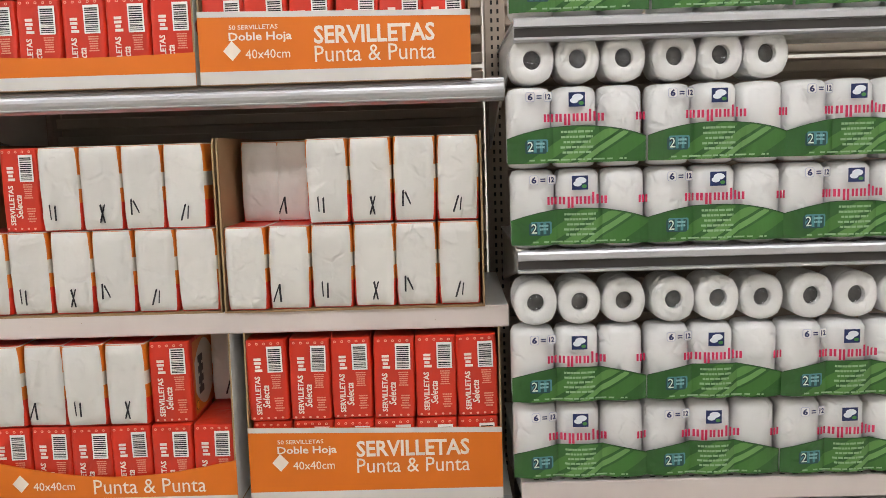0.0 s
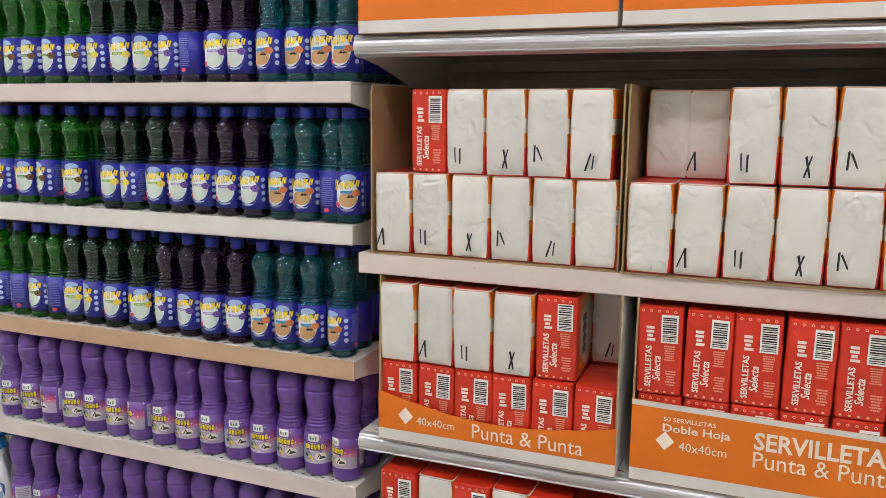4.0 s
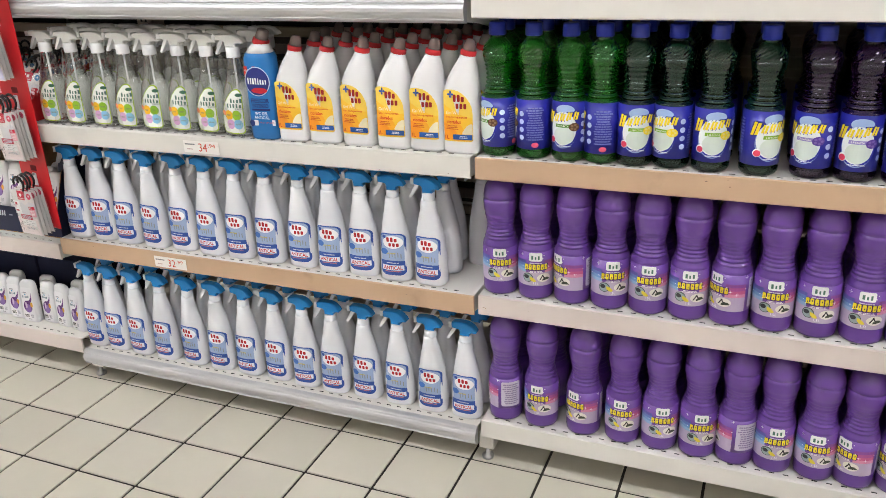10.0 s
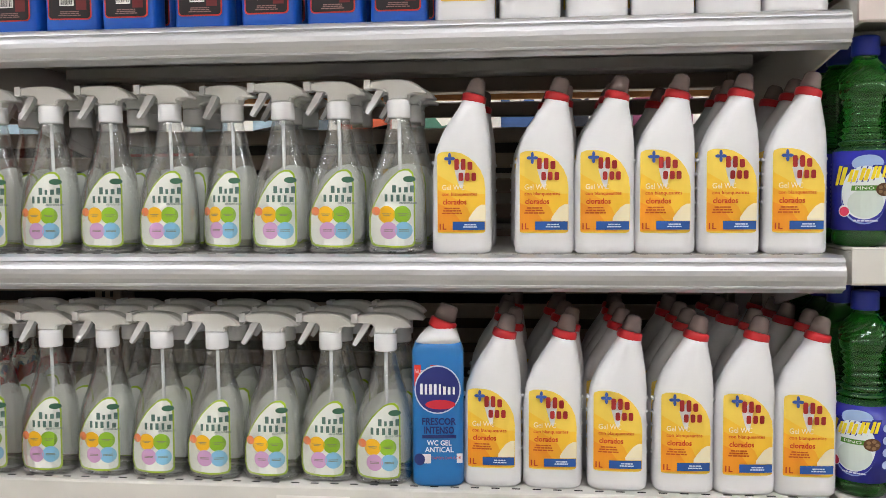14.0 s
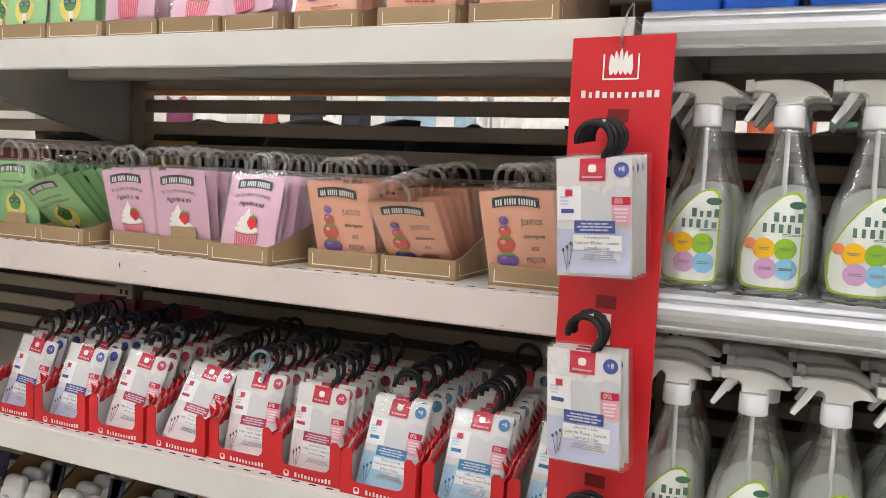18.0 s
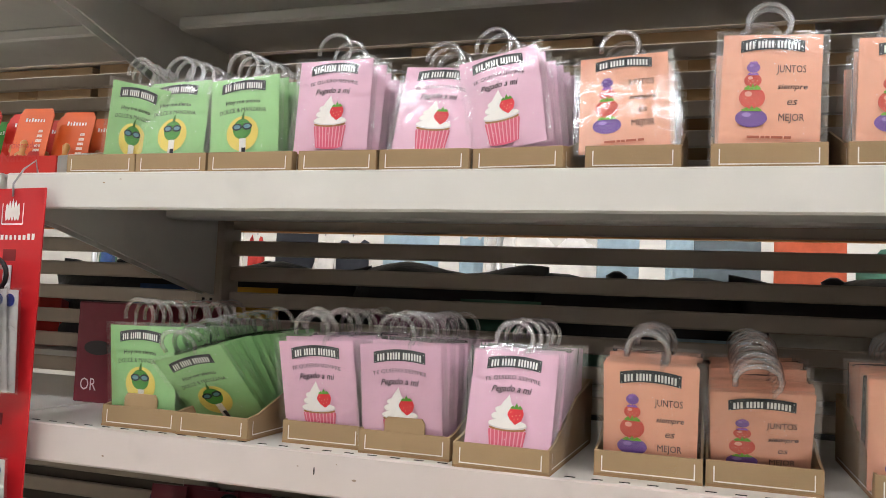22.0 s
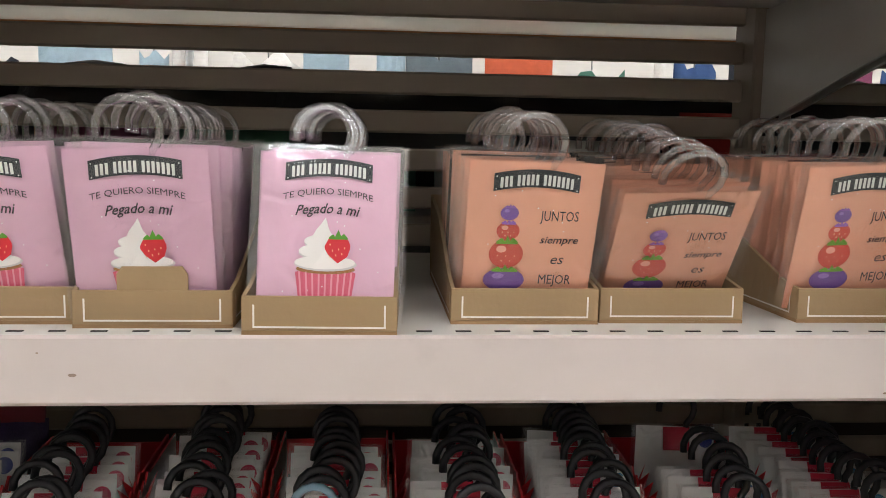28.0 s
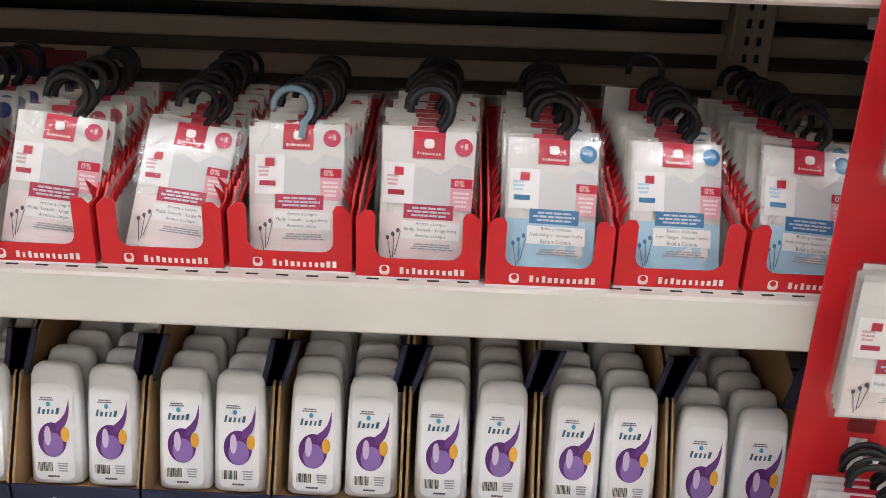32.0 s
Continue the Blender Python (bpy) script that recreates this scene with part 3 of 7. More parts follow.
VIOLET = mat("violet_plastic", "60388f", 0.3, var=0.05, scale=10, coat=0.8, crough=0.18)


def amonix(art=True):
    R = 0.0425
    ob = thing("ammonia_bottle", "glossy violet plastic cleaner bottle with a pale printed label", "bottle", "violet bottles")
    rs = [ring(0, 0.034), ring(0.004, 0.041), ring(0.012, R), ring(0.034, R), ring(0.037, R - 0.001), ring(0.124, R - 0.001), ring(0.130, 0.0415)]
    for k in range(7):
        z = 0.136 + 0.009 * k
        r = 0.0402 - 0.0075 * math.sin(math.pi * (k + 1) / 8) - 0.0002 * k
        rs += [ring(z, r - 0.0018), ring(z + 0.002, r - 0.0016), ring(z + 0.0036, r) + (0.007,), ring(z + 0.0068, r) + (0.007,)]
    rs += [ring(0.202, 0.0358), ring(0.205, 0.0376), ring(0.214, 0.0392), ring(0.229, 0.0398), ring(0.2345, 0.0394), ring(0.2355, 0.0376), ring(0.238, 0.0376), ring(0.2392, 0.0392), ring(0.246, 0.0388) + (0.010,), ring(0.252, 0.0380) + (-0.012,), ring(0.258, 0.0368) + (0.014,), ring(0.264, 0.0350) + (-0.014,), ring(0.270, 0.0322) + (0.010,), ring(0.279, 0.0262), ring(0.286, 0.021), ring(0.292, 0.016), ring(0.302, 0.016)]
    part("body", Geo().loft(rs, VIOLET, 30 if art else 16), ob, "ribbed violet body")
    part("cap", Geo().loft([ring(0.296, 0.0175), ring(0.298, 0.019), ring(0.318, 0.0185), ring(0.321, 0.016)], mat("violet_cap", "55308c", 0.35), 14), ob, "violet screw cap")
    lab = part("label", Geo().loft([ring(0.037, R + 0.0003), ring(0.122, R + 0.0003)], mat("violet_label", "6f469e", 0.32, var=0.12, scale=20, coat=0.3), 24), ob, "violet sleeve label")
    if art:
        a = Geo()
        a.rect(0.0, 0.0545, 0.13, 0.033, ink("b3a4c0"), 1, 0, 18)
        for k, c in enumerate(("8a4a98", "a8508f", "c05a86", "cf86a4")):
            a.rect(0.043, 0.0975 - 0.0075 * k, 0.044, 0.0078, ink(c), 1, 0, 6)
        for k, c in enumerate(("5f5aae", "5f7cbc", "6f9ac8", "8fb0d2")):
            a.rect(-0.044, 0.0975 - 0.0075 * k, 0.038, 0.0078, ink(c), 1, 0, 6)
        a.rrect(-0.001, 0.1105, 0.031, 0.021, 0.004, ink("e8e8ea"), 2, mid=3)
        a.mark(-0.001, 0.1095, 0.022, 0.010, 3, ink("4c7268"), 3)
        a.bars(-0.001, 0.0955, 0.044, 0.004, 1, ink("d8cce4"), 3, 2)
        for k in range(6):
            x = -0.0225 + 0.0092 * k
            a.rect(x + 0.0006, 0.0852, 0.0088, 0.0162, ink("3a2a52"), 2, 0.08, 1)
            a.rrect(x, 0.0857, 0.0068, 0.0138, 0.0015, ink("ecd522"), 3, n=2)
            a.rect(x + 0.0005, 0.0835 + 0.004 * (k % 2), 0.0016, 0.004, ink("3a2a52"), 4)
        a.bars(0, 0.0735, 0.044, 0.005, 2, ink("ece6f0"), 3, 2)
        a.ell(-0.019, 0.0585, 0.0125, 0.0115, ink("3f4a4e"), 2, 12)
        a.ell(-0.019, 0.0585, 0.0108, 0.0098, ink("8f9fa2"), 3, 12)
        a.ell(-0.022, 0.061, 0.006, 0.005, ink("2c3038"), 4, 8)
        a.columns([-0.014, -0.009, -0.004, 0.0], [0.062, 0.0605, 0.057, 0.052], [0.055, 0.050, 0.0485, 0.050], ink("dcc93c"), 4)
        a.ell(0.019, 0.058, 0.0165, 0.0105, ink("dcd8d0"), 2, 12)
        a.rect(0.013, 0.0595, 0.003, 0.013, ink("26222c"), 3, 0.6).rect(0.018, 0.0605, 0.003, 0.011, ink("26222c"), 3, -0.6)
        a.columns([0.015, 0.021, 0.028, 0.033], [0.055, 0.0595, 0.059, 0.055], [0.051, 0.052, 0.053, 0.0535], ink("3c4434"), 3)
        a.text("1.5L", 0.0, 0.0445, 0.012, 0.0055, ink("f2eef6"), 2)
        for k in range(16):
            x, z = RND.uniform(-0.06, 0.066), RND.uniform(0.078, 0.119)
            a.ell(x, z, 0.0012, 0.0012, ink("f2eef8"), 2, 4)
            if k < 4:
                a.rect(x, z, 0.0006, 0.008, ink("f2eef8"), 2).rect(x, z, 0.008, 0.0006, ink("f2eef8"), 2)
        a.rrect(0.098, 0.08, 0.05, 0.07, 0.004, ink("c6bed0"), 2, mid=6)
        a.bars(0.098, 0.08, 0.044, 0.06, 10, ink("8f82a2"), 3, 8)
        part("print", a.bend(wrap(R + 0.0006)), lab, "printed label picture")
    return ob


for z, xs in ((0.493, [0.046 + 0.0875 * i for i in range(15)]), (0.137, [0.055, 0.15, 0.258, 0.355, 0.443, 0.531, 0.616, 0.698, 0.787, 0.868, 0.955, 1.045, 1.135, 1.225])):
    for i, x in enumerate(xs):
        r = RND.choice((0, 8, 15, -25, -40, 20, 5))
        if z < 0.2 and i in (0, 6):
            r = -95
        put("amo", amonix, pose(x, 0.052, z, 0, 0, r))
        for b in (1, 2):
            put("amob", lambda: amonix(False), pose(x + 0.004, 0.052 + 0.09 * b, z, 0, 0, 17 * i))


def trigger_head(g, z, m, lever_m, s=1.0, hs=1.0):
    """A trigger sprayer's head: nozzle to the left, its neck at z."""
    out = [(-0.044, 0.033), (-0.044, 0.021), (-0.020, 0.018), (-0.0155, 0.012), (-0.015, 0), (0.015, 0), (0.0165, 0.008), (0.024, 0.012), (0.038, 0.011), (0.0405, 0.014), (0.036, 0.021), (0.028, 0.028), (0.018, 0.034), (0.006, 0.037), (-0.018, 0.0375), (-0.034, 0.036)]
    n = len(out)
    vs = []
    for y, q in ((-0.012, 0.86), (-0.0085, 1.0), (0.0085, 1.0), (0.012, 0.86)):
        vs += [((x * q) * s, y, z + 0.019 + (h - 0.019) * q) for x, h in [(p, h * hs) for p, h in out]]
    fs = [tuple(range(n)), tuple(range(3 * n, 4 * n))[::-1]]
    for k in range(3):
        fs += [(k * n + i, k * n + n + i, k * n + n + (i + 1) % n, k * n + (i + 1) % n) for i in range(n)]
    g.add(vs, fs, m)
    g.prism([(-0.050 * s, z + 0.036 * hs), (-0.050 * s, z + 0.020 * hs), (-0.041 * s, z + 0.020 * hs), (-0.041 * s, z + 0.037 * hs)], -0.012, 0.012, lever_m)
    return g


def lever(z, m, s=1.0):
    return Geo().prism([(-0.030 * s, z + 0.022), (-0.038 * s, z + 0.008), (-0.050 * s, z - 0.014), (-0.045 * s, z - 0.017), (-0.031 * s, z + 0.002), (-0.020 * s, z + 0.020)], -0.006, 0.006, m)


def vina(art=True):
    ob = thing("spray_bottle", "clear trigger spray bottle of colourless cleaner with white head", "bottle", "clear spray bottles")
    rs = [ring(0, 0.036, 3.2, ry=0.022), ring(0.004, 0.042, 3.2, ry=0.027), ring(0.012, 0.0445, 3, ry=0.0285), ring(0.05, 0.0445, 2.8, ry=0.0285), ring(0.085, 0.0425, 2.6, 0.001, ry=0.0275), ring(0.115, 0.0375, 2.5, 0.003, ry=0.0255), ring(0.136, 0.031, 2.3, 0.005, ry=0.023), ring(0.155, 0.0245, 2.2, 0.005, ry=0.021), ring(0.166, 0.0230, 2.1, 0.005, ry=0.0205), ring(0.178, 0.0195, 2, 0.005, ry=0.0185), ring(0.19, 0.0172, 2, 0.005), ring(0.205, 0.0145, 2, 0.005)]
    part("body", Geo().loft(rs, CLEAR, 24), ob, "clear plastic body")
    part("base", Geo().loft([ring(0.001, 0.035, 3.2, ry=0.022), ring(0.004, 0.041, 3.2, ry=0.0262), ring(0.007, 0.0425, 3.1, ry=0.027), ring(0.008, 0.037, 3, ry=0.024), ring(0.0085, 0.02, 2.5, ry=0.014)], THICK, 24), ob, "thick clear base")
    if art:
        lq = [(z + (0.004 if z == 0 else 0), a - 0.0022, b - 0.0022, cx, cy, p) for z, a, b, cx, cy, p in rs if z < 0.17]
        part("liquid", Geo().loft(lq, LIQUID, 24), ob, "colourless liquid")
    col = Geo().loft([ring(0.198, 0.0165, cx=0.005), ring(0.2, 0.0175, cx=0.005), ring(0.222, 0.0172, cx=0.005), ring(0.224, 0.015, cx=0.005)], PLASTIC_W, 16)
    part("collar", col, ob, "white screw collar")
    part("head", trigger_head(Geo(), 0.2235, mat("frosted_white_plastic", "e6e6e4", 0.35, var=0.03, coat=0.2), PLASTIC_W, 1.0, 0.8).shift(0.005, 0, 0), ob, "frosted white sprayer head")
    part("lever", lever(0.2205, PLASTIC_W).shift(0.005, 0, 0), ob, "white trigger lever")
    if art:
        part("dip_tube", Geo().tube([(0.005, 0, 0.2), (0.006, 0, 0.1), (0.014, -0.004, 0.012)], 0.0028, PLASTIC_W, 6), ob, "white dip tube")
    f = lambda x, d, z: (x, -(0.0288 - 0.30 * x * x / 0.043 - max(0, z - 0.05) * 0.035) - d, z)
    xs = [-0.038, -0.034, -0.028, -0.02, -0.01, 0.0, 0.010, 0.018, 0.026, 0.032, 0.035]
    top = [0.062, 0.074, 0.086, 0.099, 0.112, 0.122, 0.130, 0.133, 0.133, 0.128, 0.112]
    bot = [0.035, 0.024, 0.021, 0.020, 0.0195, 0.019, 0.019, 0.019, 0.0195, 0.021, 0.026]
    xs = [x * 0.93 - 0.0025 for x in xs]
    lab = Geo().columns(xs, top, bot, mat("lime_rim", "a9c62c", 0.4), 1)
    cx = 0.0
    lab.columns([cx + (x - cx) * 0.93 for x in xs], [0.075 + (z - 0.075) * 0.95 for z in top], [0.075 + (z - 0.075) * 0.95 for z in bot], ink("eceee8"), 2)
    fl = lambda x, d, z: f(x, d, z - 0.0095)
    lb = part("label", lab.bend(fl), ob, "white drop-shaped label with lime rim")
    part("back_label", Geo().columns([-0.038, -0.03, -0.015, 0.0, 0.015, 0.03, 0.039], [0.088, 0.108, 0.124, 0.131, 0.133, 0.129, 0.108], [0.03, 0.02, 0.018, 0.018, 0.018, 0.02, 0.03], mat("label_back", "e6e8e4", 0.6, bump=0.1), 1).bend(lambda x, d, z: (x, 0.024 - 5 * x * x - d, z)), ob, "grey back of the rear label")
    if art:
        a = Geo()
        a.ell(0.022, 0.118, 0.009, 0.0045, ink("3d6a52"), 3, 8)
        a.mark(0.013, 0.104, 0.034, 0.0105, 4, ink("57776d"), 3, 0, 2)
        a.mark(0.006, 0.091, 0.044, 0.0105, 5, ink("57776d"), 3, 0, 3)
        a.bars(0.02, 0.0835, 0.026, 0.003, 2, ink("7c8a84"), 3, 1)
        for x, z, c in ((-0.011, 0.067, "f0b81e"), (0.012, 0.067, "8fbc2e"), (-0.008, 0.044, "cfa0cc"), (0.014, 0.044, "86c2e2")):
            a.ell(x, z, 0.0125, 0.0125, ink(c), 3, 12)
            a.bars(x, z, 0.014, 0.004, 2, ink("7f7f6e"), 4, int(z * 999))
        a.ell(-0.027, 0.072, 0.0065, 0.0065, ink("e8865a"), 4, 8)
        part("print", a.bend(fl), lb, "printed circles and dark lettering blocks")
    return ob


def ekogel(art=True):
    ob = thing("gel_bottle", "white toilet gel bottle with slanted neck and yellow label", "bottle", "white gel bottles")
    rs = [ring(0, 0.038, 3.5, ry=0.024), ring(0.004, 0.0425, 3.4, ry=0.028), ring(0.012, 0.0435, 3.2, ry=0.029), ring(0.06, 0.043, 3, ry=0.029), ring(0.12, 0.0425, 2.8, ry=0.029), ring(0.15, 0.0405, 2.6, 0.002, ry=0.028), ring(0.175, 0.0345, 2.4, 0.006, ry=0.026), ring(0.195, 0.0268, 2.2, 0.0105, ry=0.023), ring(0.212, 0.0195, 2, 0.015, ry=0.019), ring(0.222, 0.017, 2, 0.0175)]
    b = Geo().loft(rs, PLASTIC_W, 22)
    for k in range(5):
        z = 0.05 + 0.02 * k
        b.box(-0.0445, -0.0405, -0.006, 0.006, z, z + 0.005, PLASTIC_W, 0.0015)
        b.box(0.0405, 0.0445, -0.006, 0.006, z, z + 0.005, PLASTIC_W, 0.0015)
    part("body", b, ob, "white plastic body with grip ribs")
    tilt = Matrix.Translation((0.0165, 0, 0.219)) @ Matrix.Rotation(radians(14), 4, "Y")
    part("ring", Geo().loft([ring(0, 0.0175), ring(0.002, 0.0185), ring(0.010, 0.018), ring(0.012, 0.0155)], mat("red_plastic", "c4252c", 0.3), 16), ob, "red safety ring", m=tilt)
    part("cap", Geo().loft([ring(0.011, 0.0145), ring(0.02, 0.0135), ring(0.031, 0.0115), ring(0.035, 0.008), ring(0.036, 0.003)], mat("smoky_cap", "a08f8c", 0.25, trans=0.35), 14), ob, "smoky translucent nozzle cap", m=tilt)
    f = lambda x, d, z: (x, -(0.0292 - 0.003 * (abs(x) / 0.036) ** 3 - max(0, z - 0.12) * 0.05) - d, z)
    xs = [-0.035, -0.034, -0.028, -0.02, -0.010, 0.0, 0.010, 0.02, 0.027, 0.032, 0.034]
    top = [0.128, 0.1315, 0.134, 0.1345, 0.134, 0.132, 0.127, 0.119, 0.110, 0.099, 0.085]
    fe = lambda x, d, z: f(x, d, 0.030 + (z - 0.026) * 1.08)
    lab = part("label", Geo().columns(xs, top, [0.030, 0.027] + [0.026] * 7 + [0.027, 0.03], ink("f5d358"), 1).bend(fe), ob, "yellow arched label")
    if art:
        a = Geo()
        a.columns([-0.0345, -0.02, -0.005, 0.010, 0.024, 0.0335], [0.104, 0.096, 0.088, 0.082, 0.078, 0.078], [0.028] * 6, ink("f6c63a"), 2)
        a.columns([-0.0345, -0.02, -0.005, 0.008, 0.013, 0.016], [0.084, 0.078, 0.070, 0.060, 0.050, 0.042], [0.028] * 6, ink("f4b02c"), 3)
        a.columns([-0.0345, -0.02, -0.008, 0.0], [0.066, 0.060, 0.050, 0.040], [0.03] * 4, ink("f09a22"), 4)
        a.columns([0.010, 0.015, 0.021, 0.028, 0.0335], [0.046, 0.053, 0.060, 0.064, 0.064], [0.042] * 5, ink("f2e6c4"), 5)
        for x, z, w, h in ((-0.007, 0.1175, 0.0065, 0.015), (0.0025, 0.1175, 0.0065, 0.015), (0.0120, 0.1155, 0.007, 0.011), (-0.001, 0.1010, 0.0065, 0.011), (0.0083, 0.1010, 0.0065, 0.011), (0.0175, 0.1010, 0.0065, 0.011)):
            a.rrect(x, z, w, h, 0.002, ink("a02422"), 6, n=2)
        for k in range(4):
            a.ell(-0.017 + 0.004 * math.cos(1.57 * k), 0.125 + 0.004 * math.sin(1.57 * k), 0.0022 if k % 2 else 0.004, 0.004 if k % 2 else 0.0022, ink("3a5aa8"), 6, 5)
        a.text("Gel WC", -0.012, 0.087, 0.032, 0.007, ink("fbf0dc"), 6)
        a.text("con blanqueantes", -0.003, 0.0775, 0.050, 0.006, ink("d4381e"), 6, bold=0.01)
        a.text("clorados", -0.010, 0.068, 0.034, 0.0075, ink("d4381e"), 6, bold=0.02)
        a.bars(-0.014, 0.056, 0.034, 0.010, 3, ink("c85a18"), 6, 2)
        a.text("1L", -0.027, 0.035, 0.010, 0.008, ink("b8401e"), 6, bold=0.02)
        a.rect(0.010, 0.036, 0.046, 0.011, ink("2458a4"), 6, 0.0, 4)
        a.bars(0.012, 0.036, 0.026, 0.006, 2, ink("d6e2f0"), 7, 2)
        part("print", a.bend(fe), lab, "printed lettering blocks")
    return ob


SKY = mat("blue_sprayer", "1f86cf", 0.35, var=0.04)


def antical(art=True, bare=False):
    ob = thing("spray_bottle", "white trigger spray bottle with blue head and blue-framed label", "bottle", "white spray bottles")
    rs = [ring(0, 0.036, 2.8, ry=0.024), ring(0.004, 0.0405, 2.8, ry=0.028), ring(0.014, 0.0415, 2.6, ry=0.029), ring(0.07, 0.0405, 2.5, ry=0.029), ring(0.12, 0.036, 2.4, ry=0.0275), ring(0.165, 0.0275, 2.2, -0.001, ry=0.024), ring(0.2, 0.0195, 2.1, -0.002, ry=0.019), ring(0.213, 0.0185, 2, -0.002), ring(0.222, 0.0165, 2, -0.002)]
    part("body", Geo().loft(rs, PLASTIC_W2, 22), ob, "white plastic body")
    part("collar", Geo().loft([ring(0.219, 0.0155), ring(0.221, 0.0165), ring(0.237, 0.016), ring(0.238, 0.014)], PLASTIC_W2, 14), ob, "white collar")
    part("head", trigger_head(Geo(), 0.2375, SKY, PLASTIC_W2, 0.82), ob, "bright blue sprayer head")
    part("lever", lever(0.2375, PLASTIC_W2), ob, "white trigger lever")
    def f(x, d, z):
        x *= 1.25
        k = max(0.0, z - 0.07)
        rx = 0.041 - 0.09 * k
        return (x, -(0.0294 - 0.03 * k) * (1 - min(0.97, abs(x) / rx) ** 2.5) ** 0.4 - 0.0004 - d, z)
    if not art:
        return ob
    lab = part("label", Geo().rrect(0.0, 0.075, 0.054, 0.112, 0.013, ink("2f55a6"), 1, mid=10).bend(f), ob, "blue-framed oval label")
    if art:
        a = Geo()
        a.rrect(0.0, 0.078, 0.048, 0.100, 0.011, ink("9db0d2"), 2, mid=10)
        a.ell(0.002, 0.108, 0.021, 0.017, ink("f0eef0"), 3)
        for x, z, w, h in ((-0.008, 0.115, 0.0055, 0.0125), (0.000, 0.115, 0.0055, 0.0125), (0.008, 0.1135, 0.006, 0.0095), (-0.004, 0.1015, 0.0055, 0.0095), (0.004, 0.1015, 0.0055, 0.0095), (0.0118, 0.1015, 0.0055, 0.0095)):
            a.rrect(x, z, w, h, 0.002, ink("b8242a"), 4, n=2)
        a.rrect(-0.016, 0.122, 0.008, 0.008, 0.002, ink("2c50a4"), 4, n=2)
        a.ell(-0.017, 0.083, 0.008, 0.008, ink("3f70c0"), 4, 8)
        for k in range(5):
            a.rect(-0.006 + 0.006 * k, 0.072 + 0.003 * (k % 2), 0.002, 0.012, ink("8f9498"), 4)
        a.rect(-0.004, 0.078, 0.02, 0.003, ink("c8ba5e"), 3, 1.2)
        a.rect(0.0, 0.042, 0.050, 0.034, ink("2f55a6"), 4, 0, 5)
        a.rect(0.0, 0.040, 0.046, 0.014, ink("e4e6ee"), 5, 0, 5)
        a.text("ANTICAL", 0.0, 0.040, 0.040, 0.010, ink("c8302e"), 6, bold=0.02)
        a.bars(0, 0.053, 0.04, 0.004, 1, ink("cfd8ea"), 5, 2)
        a.bars(0, 0.030, 0.036, 0.004, 1, ink("d07a7a"), 5, 4)
        part("print", a.bend(f), lab, "printed lettering blocks and red word")
    return ob


COBALT = mat("cobalt_plastic", "1a57b6", 0.3, var=0.04, scale=12, coat=0.2)


def cristasol(art=True):
    ob = thing("glass_cleaner_bottle", "flat cobalt blue bottle with black red-edged label", "bottle", "blue bottles")
    rs = [ring(0, 0.037, 5, ry=0.021), ring(0.003, 0.0405, 5, ry=0.025), ring(0.012, 0.041, 5, ry=0.0255), ring(0.158, 0.041, 5, ry=0.0255), ring(0.168, 0.039, 4, ry=0.0245), ring(0.175, 0.031, 3, ry=0.022), ring(0.178, 0.018, 2), ring(0.182, 0.0165, 2)]
    part("body", Geo().loft(rs, COBALT, 24), ob, "cobalt blue body")
    part("cap", Geo().loft([ring(0.180, 0.0175), ring(0.182, 0.018), ring(0.200, 0.0175), ring(0.203, 0.0155)], COBALT, 14), ob, "cobalt screw cap")
    a = Geo().rrect(0, 0.082, 0.066, 0.126, 0.006, ink("c8342e"), 1)
    a.rrect(0, 0.082, 0.062, 0.122, 0.005, ink("191518"), 2)
    lab = part("label", a.shift(0, -0.0257, 0), ob, "black label with a red edge")
    if art:
        a = Geo()
        a.mark(0.0, 0.128, 0.052, 0.015, 7, ink("e8c028"), 3, 0.2, 3)
        a.ell(-0.024, 0.128, 0.007, 0.010, ink("e8c028"), 3, 8)
        a.bars(0, 0.096, 0.048, 0.032, 6, ink("6a6460"), 3, 4)
        a.bars(0, 0.072, 0.05, 0.010, 2, ink("c8b83a"), 3, 5)
        a.barcode(-0.004, 0.048, 0.022, 0.018, 3)
        a.rect(0.018, 0.048, 0.016, 0.03, ink("6a1f22"), 3)
        a.bars(0, 0.028, 0.04, 0.008, 3, ink("8a6a66"), 3, 6)
        part("print", a.shift(0, -0.0257, 0), lab, "yellow lettering blocks and barcode")
    return ob


